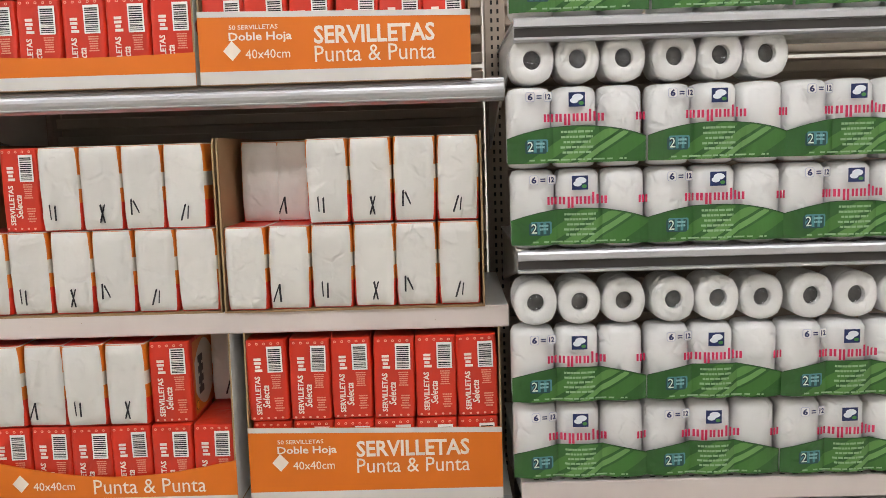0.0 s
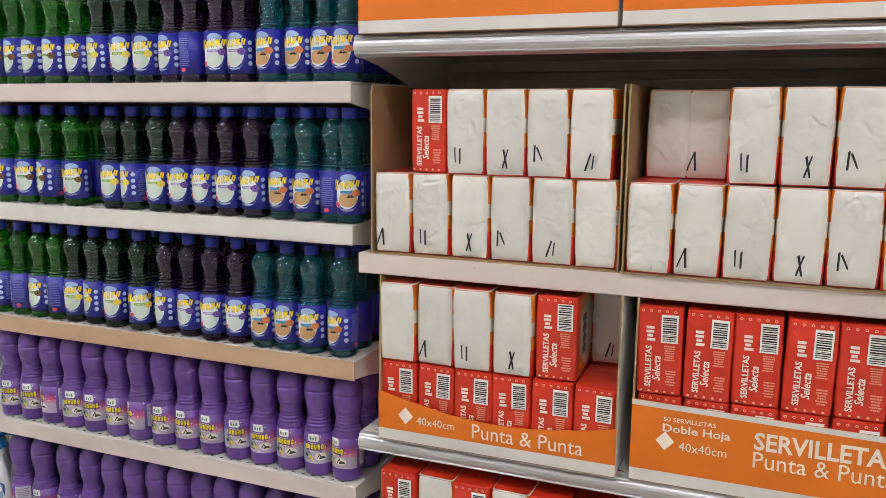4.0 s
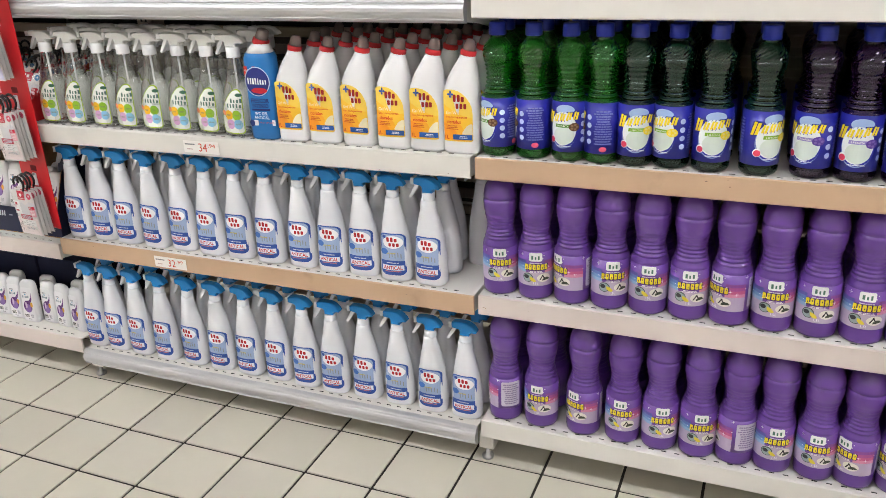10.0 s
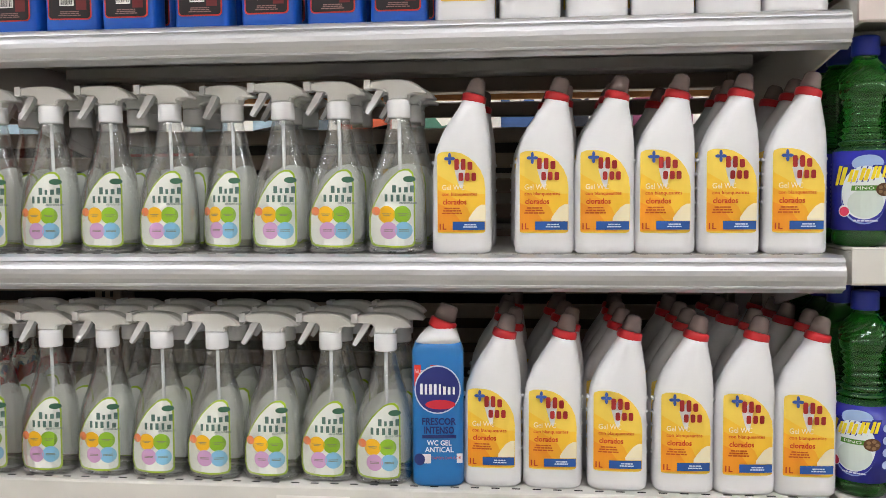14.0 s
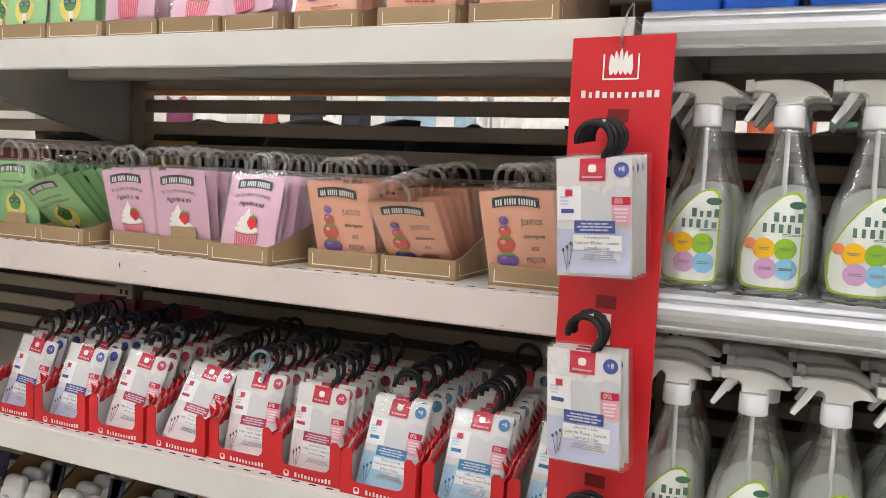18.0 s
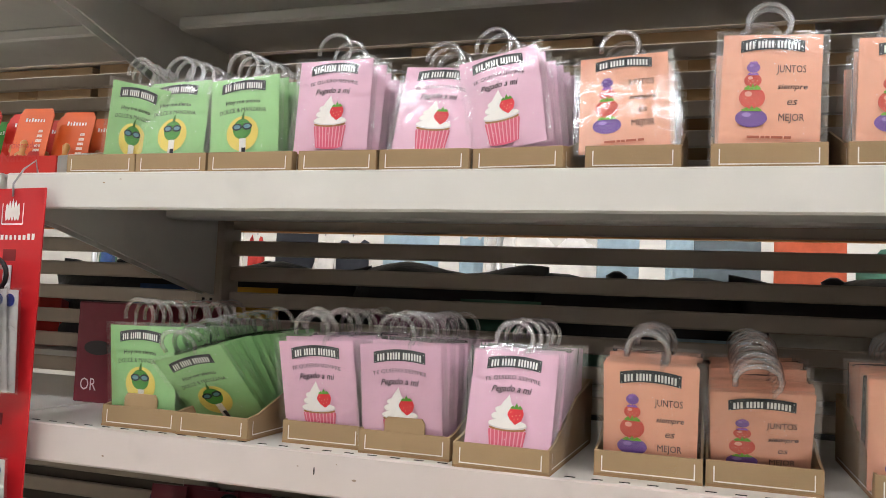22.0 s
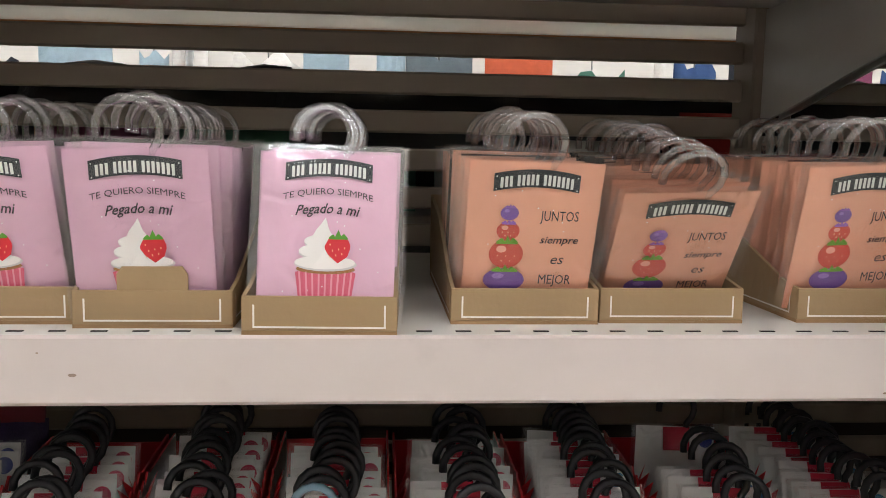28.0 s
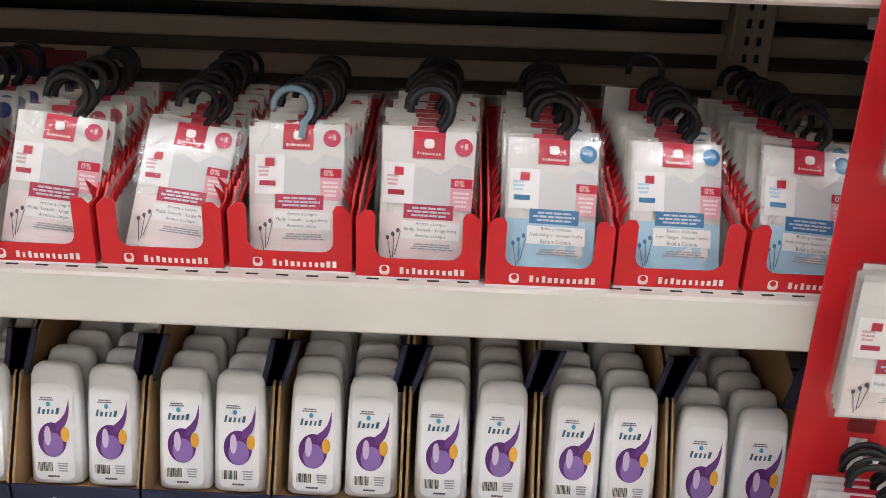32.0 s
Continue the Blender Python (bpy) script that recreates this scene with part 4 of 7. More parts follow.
def domestos():
    ob = thing("bleach_bottle", "single blue toilet bleach bottle with red cap among white ones", "bottle")
    rs = [ring(0, 0.034, 4, ry=0.024), ring(0.004, 0.038, 4, ry=0.028), ring(0.02, 0.0385, 4, ry=0.0285), ring(0.20, 0.038, 4, ry=0.0285), ring(0.212, 0.034, 3.4, ry=0.026), ring(0.2125, 0.033, 3.4, ry=0.0255)]
    blue = mat("bleach_blue", "1b73b8", 0.3, var=0.06, coat=0.4)
    part("body", Geo().loft(rs, blue, 24), ob, "blue shrink-wrapped body")
    part("shoulder", Geo().loft([ring(0.211, 0.034, 3, ry=0.026), ring(0.222, 0.029, 2.5, 0.002, ry=0.023), ring(0.234, 0.021, 2, 0.006)], PLASTIC_W, 20), ob, "white shoulder")
    tilt = Matrix.Translation((0.005, 0, 0.231)) @ Matrix.Rotation(radians(20), 4, "Y")
    part("ring", Geo().loft([ring(0, 0.0195), ring(0.002, 0.021), ring(0.013, 0.0205), ring(0.015, 0.017)], mat("red_plastic", "c4252c", 0.3), 16), ob, "red safety ring", m=tilt)
    part("cap", Geo().loft([ring(0.014, 0.0165), ring(0.024, 0.016), ring(0.036, 0.014), ring(0.038, 0.011)], mat("smoky_cap", "a08f8c", 0.25), 14), ob, "smoky red cap", m=tilt)
    a = Geo()
    a.columns([-0.034, 0.0, 0.010], [0.182, 0.182, 0.176], [0.150, 0.168, 0.174], ink("d8382c"), 1)
    a.text("NUEVO", -0.023, 0.172, 0.02, 0.006, ink("f4f0ee"), 2, arc=-0.001)
    a.ell(0, 0.146, 0.034, 0.036, ink("cfd6e6"), 2, 14)
    a.ell(0, 0.146, 0.032, 0.034, ink("26307c"), 3, 14)
    a.ell(0.004, 0.124, 0.022, 0.007, ink("c8283a"), 4, 10)
    a.mark(0, 0.147, 0.054, 0.016, 8, ink("f2f2f6"), 4, 0, 5)
    a.text("FRESCOR", 0.002, 0.099, 0.050, 0.011, ink("1c2c6e"), 3, bold=0.03)
    a.text("INTENSO", 0.002, 0.086, 0.044, 0.011, ink("1c2c6e"), 3, bold=0.03)
    a.rect(0.002, 0.076, 0.05, 0.005, ink("1c2c6e"), 2)
    a.text("WC GEL", 0.002, 0.067, 0.036, 0.008, ink("e8eef6"), 3, bold=0.02)
    a.text("ANTICAL", 0.002, 0.057, 0.042, 0.008, ink("e8eef6"), 3, bold=0.02)
    a.rect(0.006, 0.043, 0.06, 0.014, ink("e4dfe2"), 2)
    a.text("TAPÓN DIFUSOR", 0.012, 0.045, 0.044, 0.005, ink("c04a4a"), 3)
    a.ell(-0.027, 0.042, 0.008, 0.009, ink("23306e"), 3, 8)
    part("label", a.bend(lambda x, d, z: (x, -0.0289 + 0.004 * (abs(x) / 0.036) ** 5 - d, z)), ob, "printed front")
    return ob


def rowput(key, maker, back, xs, z, y=0.045, jit=2.0, n=2, step=0.075):
    for x in xs:
        put(key, maker, pose(x, y + RND.uniform(-0.003, 0.004), z, 0, 0, RND.uniform(-jit, jit)))
        for b in range(1, n + 1):
            put(key + "b", back, pose(x + RND.uniform(-0.008, 0.012), y + step * b, z, 0, 0, RND.uniform(-4, 4)))


rowput("vg", vina, lambda: vina(False), [-1.255, -1.163, -1.069, -0.976, -0.8, -0.715, -0.624], 1.18, 0.042, 2)
put("vg", vina, pose(-0.883, 0.06, 1.18, 0, 0, -14))
rowput("vg", vina, lambda: vina(False), [-1.267, -1.177, -1.086, -0.997, -0.909, -0.82, -0.733, -0.648], 0.836, 0.042, 2)
rowput("eko", ekogel, lambda: ekogel(False), [-0.527, -0.407, -0.322, -0.237, -0.149, -0.058], 1.18, 0.042, 3)
rowput("eko", ekogel, lambda: ekogel(False), [-0.483, -0.395, -0.301, -0.207, -0.122, -0.038], 0.836, 0.042, 3, 4)
rowput("eko", ekogel, lambda: ekogel(False), [-0.521, -0.428, -0.334, -0.243, -0.152, -0.063], 1.508, 0.042, 3)
domestos().matrix_basis = pose(-0.564, 0.04, 0.836, 0, 0, 4)
rowput("cri", cristasol, lambda: cristasol(False), [-1.282, -1.199, -1.106, -1.016, -0.906, -0.805, -0.709, -0.616], 1.508, 0.036, 3, 4, 0.06)
rowput("cri", cristasol, lambda: cristasol(False), [-1.28, -1.19, -1.1, -1.0, -0.9, -0.8, -0.7], 1.84, 0.036, 3, 1, 0.06)
rowput("eko", ekogel, lambda: ekogel(False), [-0.6, -0.5, -0.4, -0.3, -0.2, -0.1], 1.84, 0.042, 3, 1)
rowput("ant", antical, lambda: antical(False), [-1.271, -1.177, -1.087, -0.989, -0.894, -0.797, -0.702, -0.604, -0.503, -0.411, -0.322, -0.229, -0.134], 0.488, 0.045, 5, 2, 0.08)
rowput("ant", antical, lambda: antical(False), [-1.30, -1.215, -1.125, -1.027, -0.924, -0.826, -0.729, -0.63, -0.534, -0.442, -0.344, -0.245, -0.147, -0.05], 0.113, 0.045, 5, 1, 0.08)
put("antb", lambda: antical(False), pose(-0.05, 0.2, 0.488))
put("antb", lambda: antical(False), pose(-0.045, 0.28, 0.488))


def price_tag(x, z, big, small):
    t = thing("price_tag", "white paper price tag with red figures on the shelf edge", "price tag", "price tags", pose(x, -0.0085, z))
    part("card", Geo().box(-0.055, 0.055, -0.0006, 0.0006, -0.016, 0.016, mat("paper", "eeebe6", 0.7), 0), t)
    a = Geo()
    a.text(big, 0.006, 0.0, 0.026, 0.022, ink("d2402e"), 2)
    a.text("." + small, 0.034, 0.006, 0.022, 0.010, ink("d2402e"), 2)
    a.bars(-0.034, 0.007, 0.032, 0.006, 1, ink("6a6a70"), 2, 1)
    a.bars(-0.036, -0.006, 0.026, 0.004, 1, ink("b08a8a"), 2, 2)
    part("print", a.shift(0, -0.0007, 0), t, "red price figures")


price_tag(-0.745, 0.809, "34", "94")
price_tag(-0.916, 0.461, "32", "99")

# ---- scented sachets in card trays ----
FILM = film("clear_film")
SLEEVE = film("clear_sleeve", 0.06, 0.1, (1, 1, 1), 0.2, 0.2)
CLEARHOOK = film("clear_hook", 0.15, 0.1, (0.97, 0.97, 0.98), 0.6, 0.4)
BLACKHOOK = mat("black_hook", "17161a", 0.4, var=0.1)


def pillow(w, h, t, material, n=6, seed=0, crease=0.0006, sag=0.0):
    """A flat pouch, bulging in the middle, standing on z 0, its front at about -t."""
    r = random.Random(seed)
    g = Geo()
    for s in (-1, 1):
        vs, fs = [], []
        for j in range(n + 1):
            for i in range(n + 1):
                u, v = 2 * i / n - 1, 2 * j / n - 1
                b = max(0.0, (1 - u ** 4) * (1 - v ** 4)) ** 0.5
                edge = abs(u) == 1 or abs(v) == 1
                vs.append((u * w / 2, s * (0.0005 + t * b + (0 if edge else r.uniform(-crease, crease))), (v + 1) * h / 2 * (1 - sag * (0.5 + 0.5 * math.sin(5.1 * u + seed * 1.7)) * (v + 1) / 2)))
        for j in range(n):
            for i in range(n):
                q = (j * n + j + i, j * n + j + i + 1, (j + 1) * (n + 1) + i + 1, (j + 1) * (n + 1) + i)
                fs.append(q if s < 0 else q[::-1])
        g.add(vs, fs, material, True)
    return g


def hook(material, r=0.0235, thick=0.0034, z0=0.0, arc=195, rise=0.98, start=-52):
    """A question-mark hook, its open side to the lower left."""
    zc = z0 + r * rise
    pts = [(r * math.cos(math.radians(start)) * 0.8, 0, z0 - 0.012)]
    for i in range(11):
        a = math.radians(start + (arc - start) * i / 10)
        pts.append((r * math.cos(a), 0, zc + r * math.sin(a)))
    g = Geo().tube(pts, thick, material, 6)
    g.v = [(x, y * 0.75, z) for x, y, z in g.v]
    return g


TAPE = film("clear_tape", 0.03, 0.15, (0.985, 0.97, 0.95), 0.08, 0.2)
SW, SH = 0.103, 0.127
SACHET = {
    "green": (mat("green_sachet", "9bcf8c", 0.42, var=0.08, scale=30, bump=0.15, tone=0.06, coat=0.25, crough=0.25, crease=0.22, fold=17), "pale green scented sachet with a clear plastic hook"),
    "pink": (mat("pink_sachet", "e6b8ce", 0.42, var=0.08, scale=30, bump=0.15, tone=0.06, coat=0.25, crough=0.25, crease=0.22, fold=17), "pink scented sachet with a printed cupcake and clear plastic hook"),
    "orange": (mat("orange_sachet", "eeae92", 0.42, var=0.08, scale=30, bump=0.15, tone=0.06, coat=0.25, crough=0.25, crease=0.22, fold=17), "salmon orange scented sachet with stacked fruits and clear plastic hook"),
}


def sachet(kind, front=True):
    m, lab = SACHET[kind]
    ob = thing("scented_sachet", lab, "sachet", "scented sachets")
    pouch = part("pouch", pillow(SW, SH, 0.0035, m, 6, 3), ob, "crinkled paper pouch")
    part("hook", hook(CLEARHOOK, 0.0228, 0.0033, SH, 192, 0.62, -42).shift(-0.004, 0, 0), ob, "clear plastic hook")
    a = Geo()
    xs = [-0.033 + 0.066 * i / 8 for i in range(9)]
    arch = [0.004 * (1 - (x / 0.033) ** 2) for x in xs]
    a.columns(xs, [0.1185 + k for k in arch], [0.1045 + k for k in arch], ink("3a3d40"), 1)
    if front:
        x = -0.0305
        for k in range(15):
            x += 0.0035 + (0.0024 if k in (3, 8) else 0.0)
            a.rect(x, 0.1145 - 0.0035 * (x / 0.03) ** 2, 0.0022, 0.0084, ink("e8eae4"), 2)
        for q in (-1, 1):
            for zz in (0.1065, 0.1165):
                a.ell(q * 0.031, zz, 0.0006, 0.0006, ink("e8eae4"), 2, 4)
        dark = ink("3a3438")
        if kind == "pink":
            a.text("TE QUIERO SIEMPRE", 0, 0.0965, 0.068, 0.0058, dark, 2, arc=0.005)
            a.text("Pegado a mi", 0.0, 0.0825, 0.047, 0.0105, dark, 2, shear=0.3, bold=0.012, arc=0.002)
            n0 = len(a.v)
            rose, cream = ink("e2607c"), ink("f6f2ee")
            a.columns([-0.0225, -0.0185, -0.009, 0, 0.009, 0.0185, 0.0225], [0.034, 0.0355, 0.0365, 0.037, 0.0365, 0.0355, 0.034], [0.033, 0.006, 0.004, 0.0035, 0.004, 0.006, 0.033], rose, 2)
            for k in range(9):
                q = k - 4
                a.add([(q * 0.0042 - 0.0007, -0.0012, 0.006), (q * 0.0042 + 0.0007, -0.0012, 0.006), (q * 0.0049 + 0.0007, -0.0012, 0.0345), (q * 0.0049 - 0.0007, -0.0012, 0.0345)], [(0, 1, 2, 3)], ink("f0a0b2"))
            a.ell(0, 0.0365, 0.0222, 0.0036, ink("a8743e"), 3)
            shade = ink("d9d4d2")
            for cz, cx2, rx, rz in ((0.0415, 0.0, 0.0235, 0.0055), (0.050, -0.002, 0.0185, 0.006), (0.0575, -0.003, 0.0135, 0.0052)):
                a.ell(cx2, cz - 0.0012, rx, rz, shade, 4)
                a.ell(cx2 - 0.0005, cz, rx * 0.97, rz * 0.95, cream, 5)
            a.columns([-0.011, -0.008, -0.004, -0.001, 0.002, 0.006], [0.060, 0.066, 0.071, 0.0755, 0.066, 0.060], [0.058] * 6, cream, 5)
            a.columns([-0.001, 0.002, 0.009, 0.016, 0.018], [0.054, 0.060, 0.062, 0.060, 0.055], [0.052, 0.047, 0.041, 0.046, 0.052], ink("d8343e"), 6)
            for k in range(7):
                a.ell(0.003 + 0.0045 * (k % 3) + 0.002 * (k // 3 % 2), 0.046 + 0.0045 * (k // 3) + 0.001 * (k % 3), 0.0005, 0.0008, ink("f0b48a"), 7, 4)
            a.columns([0.002, 0.005, 0.0065, 0.009, 0.011, 0.013, 0.016], [0.0605, 0.063, 0.061, 0.0665, 0.0615, 0.0635, 0.0605], [0.059] * 7, ink("5c9a34"), 7)
            a.v[n0:] = [(x, y, z + 0.001) for x, y, z in a.v[n0:]]
        elif kind == "orange":
            a.text("JUNTOS", 0.020, 0.084, 0.030, 0.011, dark, 2)
            a.text("siempre", 0.022, 0.064, 0.030, 0.008, dark, 2, shear=0.25, bold=0.01)
            a.text("es", 0.022, 0.047, 0.010, 0.006, dark, 2, shear=0.25)
            a.text("MEJOR", 0.022, 0.029, 0.026, 0.011, dark, 2)
            for x, z, rx, rz, c in ((-0.019, 0.029, 0.0165, 0.0105, "7a55a4"), (-0.019, 0.052, 0.0135, 0.0125, "d8584a"), (-0.019, 0.072, 0.009, 0.008, "d8584a"), (-0.019, 0.087, 0.007, 0.006, "8460ac")):
                a.ell(x, z, rx, rz, ink(c), 2, 12)
                a.ell(x - rx * 0.3, z + rz * 0.35, rx * 0.3, rz * 0.25, ink("f0b0a0" if c[0] == "d" else "a684cc"), 3, 6)
                w = rx * 0.62
                a.columns([x - w, x - w * 0.5, x - w * 0.2, x, x + w * 0.25, x + w * 0.5, x + w], [z + rz * 0.9, z + rz * 1.15, z + rz * 0.9, z + rz * 1.35, z + rz * 0.95, z + rz * 1.2, z + rz * 0.9], [z + rz * 0.72] * 7, ink("78b03c" if rx > 0.01 else "9a6ac0"), 4)
                if c[0] == "d":
                    for k in range(5):
                        a.ell(x - rx * 0.5 + rx * 0.25 * k, z - rz * (0.1 + 0.35 * (k % 2)), 0.0006, 0.0008, ink("f2b090"), 4, 4)
            a.bars(0.0, 0.008, 0.07, 0.005, 1, ink("b8664e"), 2, 2)
        else:
            a.text("Hoy me siento", 0.0, 0.092, 0.052, 0.0075, dark, 2, bold=0.015, arc=0.002)
            a.text("DOLCE & MANZANA", 0, 0.081, 0.070, 0.006, dark, 2, arc=0.003)
            a.ell(0, 0.048, 0.024, 0.024, ink("ecd66a"), 1, 12)
            a.ell(0, 0.054, 0.014, 0.014, ink("4e9a3e"), 2, 12)
            for s in (-1, 1):
                a.ell(s * 0.0075, 0.057, 0.0075, 0.005, ink("26333a"), 3, 8)
                a.ell(s * 0.0075, 0.057, 0.005, 0.003, ink("6a98a8"), 4, 6)
            a.rect(0.001, 0.028, 0.010, 0.026, ink("f0ece4"), 3)
            a.rect(0.003, 0.016, 0.006, 0.024, ink("26242a"), 4)
            a.columns([-0.001, 0.001, 0.003], [0.070, 0.076, 0.078], [0.066] * 3, ink("4a7a2e"), 3)
        for k in range(14):
            a.ell(RND.uniform(-0.045, 0.045), RND.uniform(0.01, 0.118), 0.0006, 0.0006, ink("f6f0f0"), 1, 3)
    part("sleeve", pillow(SW + 0.015, SH + 0.007, 0.0066, SLEEVE, 6, 9, 0.0014).shift(0, 0, -0.002), ob, "clear plastic sleeve")
    bulge = lambda x, d, z: (x, -(0.0012 + 0.0035 * (max(0, (1 - (2 * x / SW) ** 4) * (1 - (2 * z / SH - 1) ** 4))) ** 0.5) - d, z)
    part("print", a.bend(bulge), pouch, "dark banner and printed motif")
    return ob


def card_tray(x, y, z, w=0.112, d=0.27, flap=False, rz=0.0):
    t = thing("card_tray", "low brown cardboard display tray with a white printed line", "tray", "card trays", pose(x, y, z, 0, 0, rz))
    h = 0.029
    part("bottom", Geo().box(-w / 2, w / 2, 0.0, d, 0.0, 0.003, CARDIN, 0), t)
    f = Geo().box(-w / 2, w / 2, 0.0, 0.003, 0.003, h, CARD, 0.0006)
    fr = part("front_panel", f, t)
    line = Geo()
    wh = ink("efe9e0")
    line.rect(0, 0.006, w - 0.018, 0.0014, wh, 2)
    for s in (-1, 1):
        line.rect(s * (w / 2 - 0.009), 0.014, 0.0014, 0.0175, wh, 2)
    part("printed_line", line, fr, "white printed line")
    part("tape", Geo().rect(0.015, 0.011, 0.035, 0.021, TAPE, 5), fr, "clear sticky tape")
    if flap:
        part("tab", Geo().prism([(-0.026, h - 0.001), (0.026, h - 0.001), (0.026, h + 0.012), (0.022, h + 0.018), (-0.022, h + 0.018), (-0.026, h + 0.012)], 0.0005, 0.003, CARD), t, "raised cardboard tab")
    for s in (-1, 1):
        x0 = s * (w / 2 - 0.003) if s > 0 else -w / 2
        prof = [(0.003, 0.003), (d, 0.003), (d, 0.088), (0.16, 0.075), (0.03, h + 0.004), (0.003, h)]
        n = len(prof)
        vs = [(xx, yy, zz) for xx in (x0, x0 + 0.003) for yy, zz in prof]
        fs = [tuple(range(n))[::-1], tuple(range(n, 2 * n))] + [(i, (i + 1) % n, (i + 1) % n + n, i + n) for i in range(n)]
        sd = part("side_panel", Geo().add(vs, fs, CARD), t)
        sl = Geo()
        xo = x0 + (0.0034 if s > 0 else -0.0004)
        for ya, yb, za, zb in ((0.012, d - 0.02, 0.006, 0.0075), (0.012, 0.0135, 0.006, 0.024)):
            sl.add([(xo, ya, za), (xo, yb, za), (xo, yb, zb), (xo, ya, zb)], [(0, 1, 2, 3) if s > 0 else (3, 2, 1, 0)], wh)
        part("printed_line", sl, sd, "white printed line")
    part("back_panel", Geo().box(-w / 2, w / 2, d, d + 0.003, 0.003, 0.09, CARD, 0), t)


def stack(kind, x, z, n, y=0.012, lean=-7, roll=0.0, step=0.021, rz=0.0, flap=False, w=0.112, y0=0.014, dx=0.0, up=0.0):
    card_tray(x, y, z, w, 0.27, flap, rz)
    R = Matrix.Translation((x, y, z)) @ Matrix.Rotation(radians(rz), 4, "Z")
    for i in range(n):
        k = i / max(1, n - 1)
        front = i == 0
        rl = roll * (1 - 0.6 * k) + RND.uniform(-1.5, 1.5)
        m = R @ pose(dx * (1 - k) + RND.uniform(-0.004, 0.004), y0 + step * i, 0.008 + up * (1 - k) + RND.uniform(0, 0.005), lean * (1 - (0.75 if lean > 5 else 0.3) * k) + RND.uniform(-2, 2), rl, RND.uniform(-2.5, 2.5))
        put(("s", kind, front), lambda: sachet(kind, front), m)


zA = 1.157
stack("green", -2.423, zA, 11, 0.022, lean=8, flap=True, w=0.122, dx=-0.004)
stack("green", -2.307, zA, 12, 0.017, lean=36, roll=-17, step=0.0165, y0=0.06, w=0.108)
stack("pink", -2.158, zA, 11, 0.038, lean=13, roll=-3, dx=-0.007, step=0.02)
stack("pink", -2.042, zA, 12, 0.024, lean=8, flap=True, w=0.118, dx=-0.004)
stack("pink", -1.916, zA, 10, 0.0, lean=-12, roll=2, w=0.114, rz=-2)
stack("orange", -1.756, zA, 9, 0.04, lean=20, roll=0, w=0.119, y0=0.018)
stack("orange", -1.634, zA, 13, 0.045, lean=38, roll=-3, step=0.016, w=0.12, y0=0.03, dx=-0.002)
stack("orange", -1.467, zA, 11, 0.048, lean=18, roll=-2, w=0.118, y0=0.018, dx=-0.01)
zB = 1.503
stack("green", -2.51, zB, 5, lean=10, roll=12, y0=0.04, w=0.116, dx=0.02)
stack("green", -2.394, zB, 6, lean=-6, dx=-0.008)
stack("green", -2.272, zB, 11, lean=-4, roll=-4, w=0.126, dx=-0.02)
stack("pink", -2.146, zB, 8, lean=-8, w=0.108, dx=-0.014, up=0.016)
stack("pink", -2.03, zB, 7, lean=-13, roll=4, w=0.116, up=0.012)
stack("pink", -1.913, zB, 9, lean=-8, roll=-11, rz=-6, dx=-0.016, up=0.018)
stack("orange", -1.78, zB, 10, lean=-16, roll=-4, w=0.106, dx=-0.014, up=0.018)
stack("orange", -1.637, zB, 7, lean=-4, roll=1, w=0.118, up=0.018)
stack("orange", -1.497, zB, 5, lean=-6, roll=1, w=0.124, up=0.012)
zC = 1.845
for k, x in (("pink", -2.215), ("pink", -2.095), ("pink", -1.96), ("orange", -1.82), ("orange", -1.68), ("orange", -1.54)):
    stack(k, x, zC, 5, lean=-5)

# purple air freshener cans
PURPLE = mat("purple_can", "4a2c8e", 0.25, var=0.08, coat=0.3)


def can():
    ob = thing("aerosol_can", "purple lavender air freshener can with a sunset print", "can", "air freshener cans")
    R = 0.0255
    part("body", Geo().loft([ring(0, 0.022), ring(0.002, 0.0255), ring(0.005, R), ring(0.16, R), ring(0.164, 0.024)], PURPLE, 20), ob, "purple printed can")
    part("cap", Geo().loft([ring(0.163, 0.0245), ring(0.2, 0.0235), ring(0.205, 0.02)], PLASTIC_W, 18), ob, "white cap")
    a = Geo()
    a.rect(0, 0.125, 0.075, 0.06, ink("8a7ab4"), 1, 0, 12)
    a.rect(0, 0.087, 0.075, 0.02, ink("e09a3a"), 2, 0, 12)
    a.rect(0, 0.076, 0.075, 0.012, ink("6a3a6a"), 3, 0, 12)
    a.ell(0.008, 0.09, 0.02, 0.006, ink("f4d47a"), 3, 8)
    for k in range(12):
        x, z = RND.uniform(-0.035, 0.03), RND.uniform(0.03, 0.07)
        a.rect(x, z, 0.0022, 0.022, ink("7e62c4"), 4, 0.2)
    a.bars(0.0, 0.13, 0.036, 0.03, 5, ink("e8e4f2"), 3, 3)
    a.ell(0.018, 0.026, 0.004, 0.0055, ink("eceaf4"), 3, 6)
    a.bars(-0.006, 0.012, 0.034, 0.006, 1, ink("cfc6e6"), 3, 4)
    part("label", a.bend(wrap(R + 0.0003)), ob, "sunset and lavender print")
    return ob


for i in range(6):
    put("can", can, pose(-2.60 + 0.0525 * i, 0.035, zC, 0, 0, (0, 8, -12, 25, 5, -8)[i]))

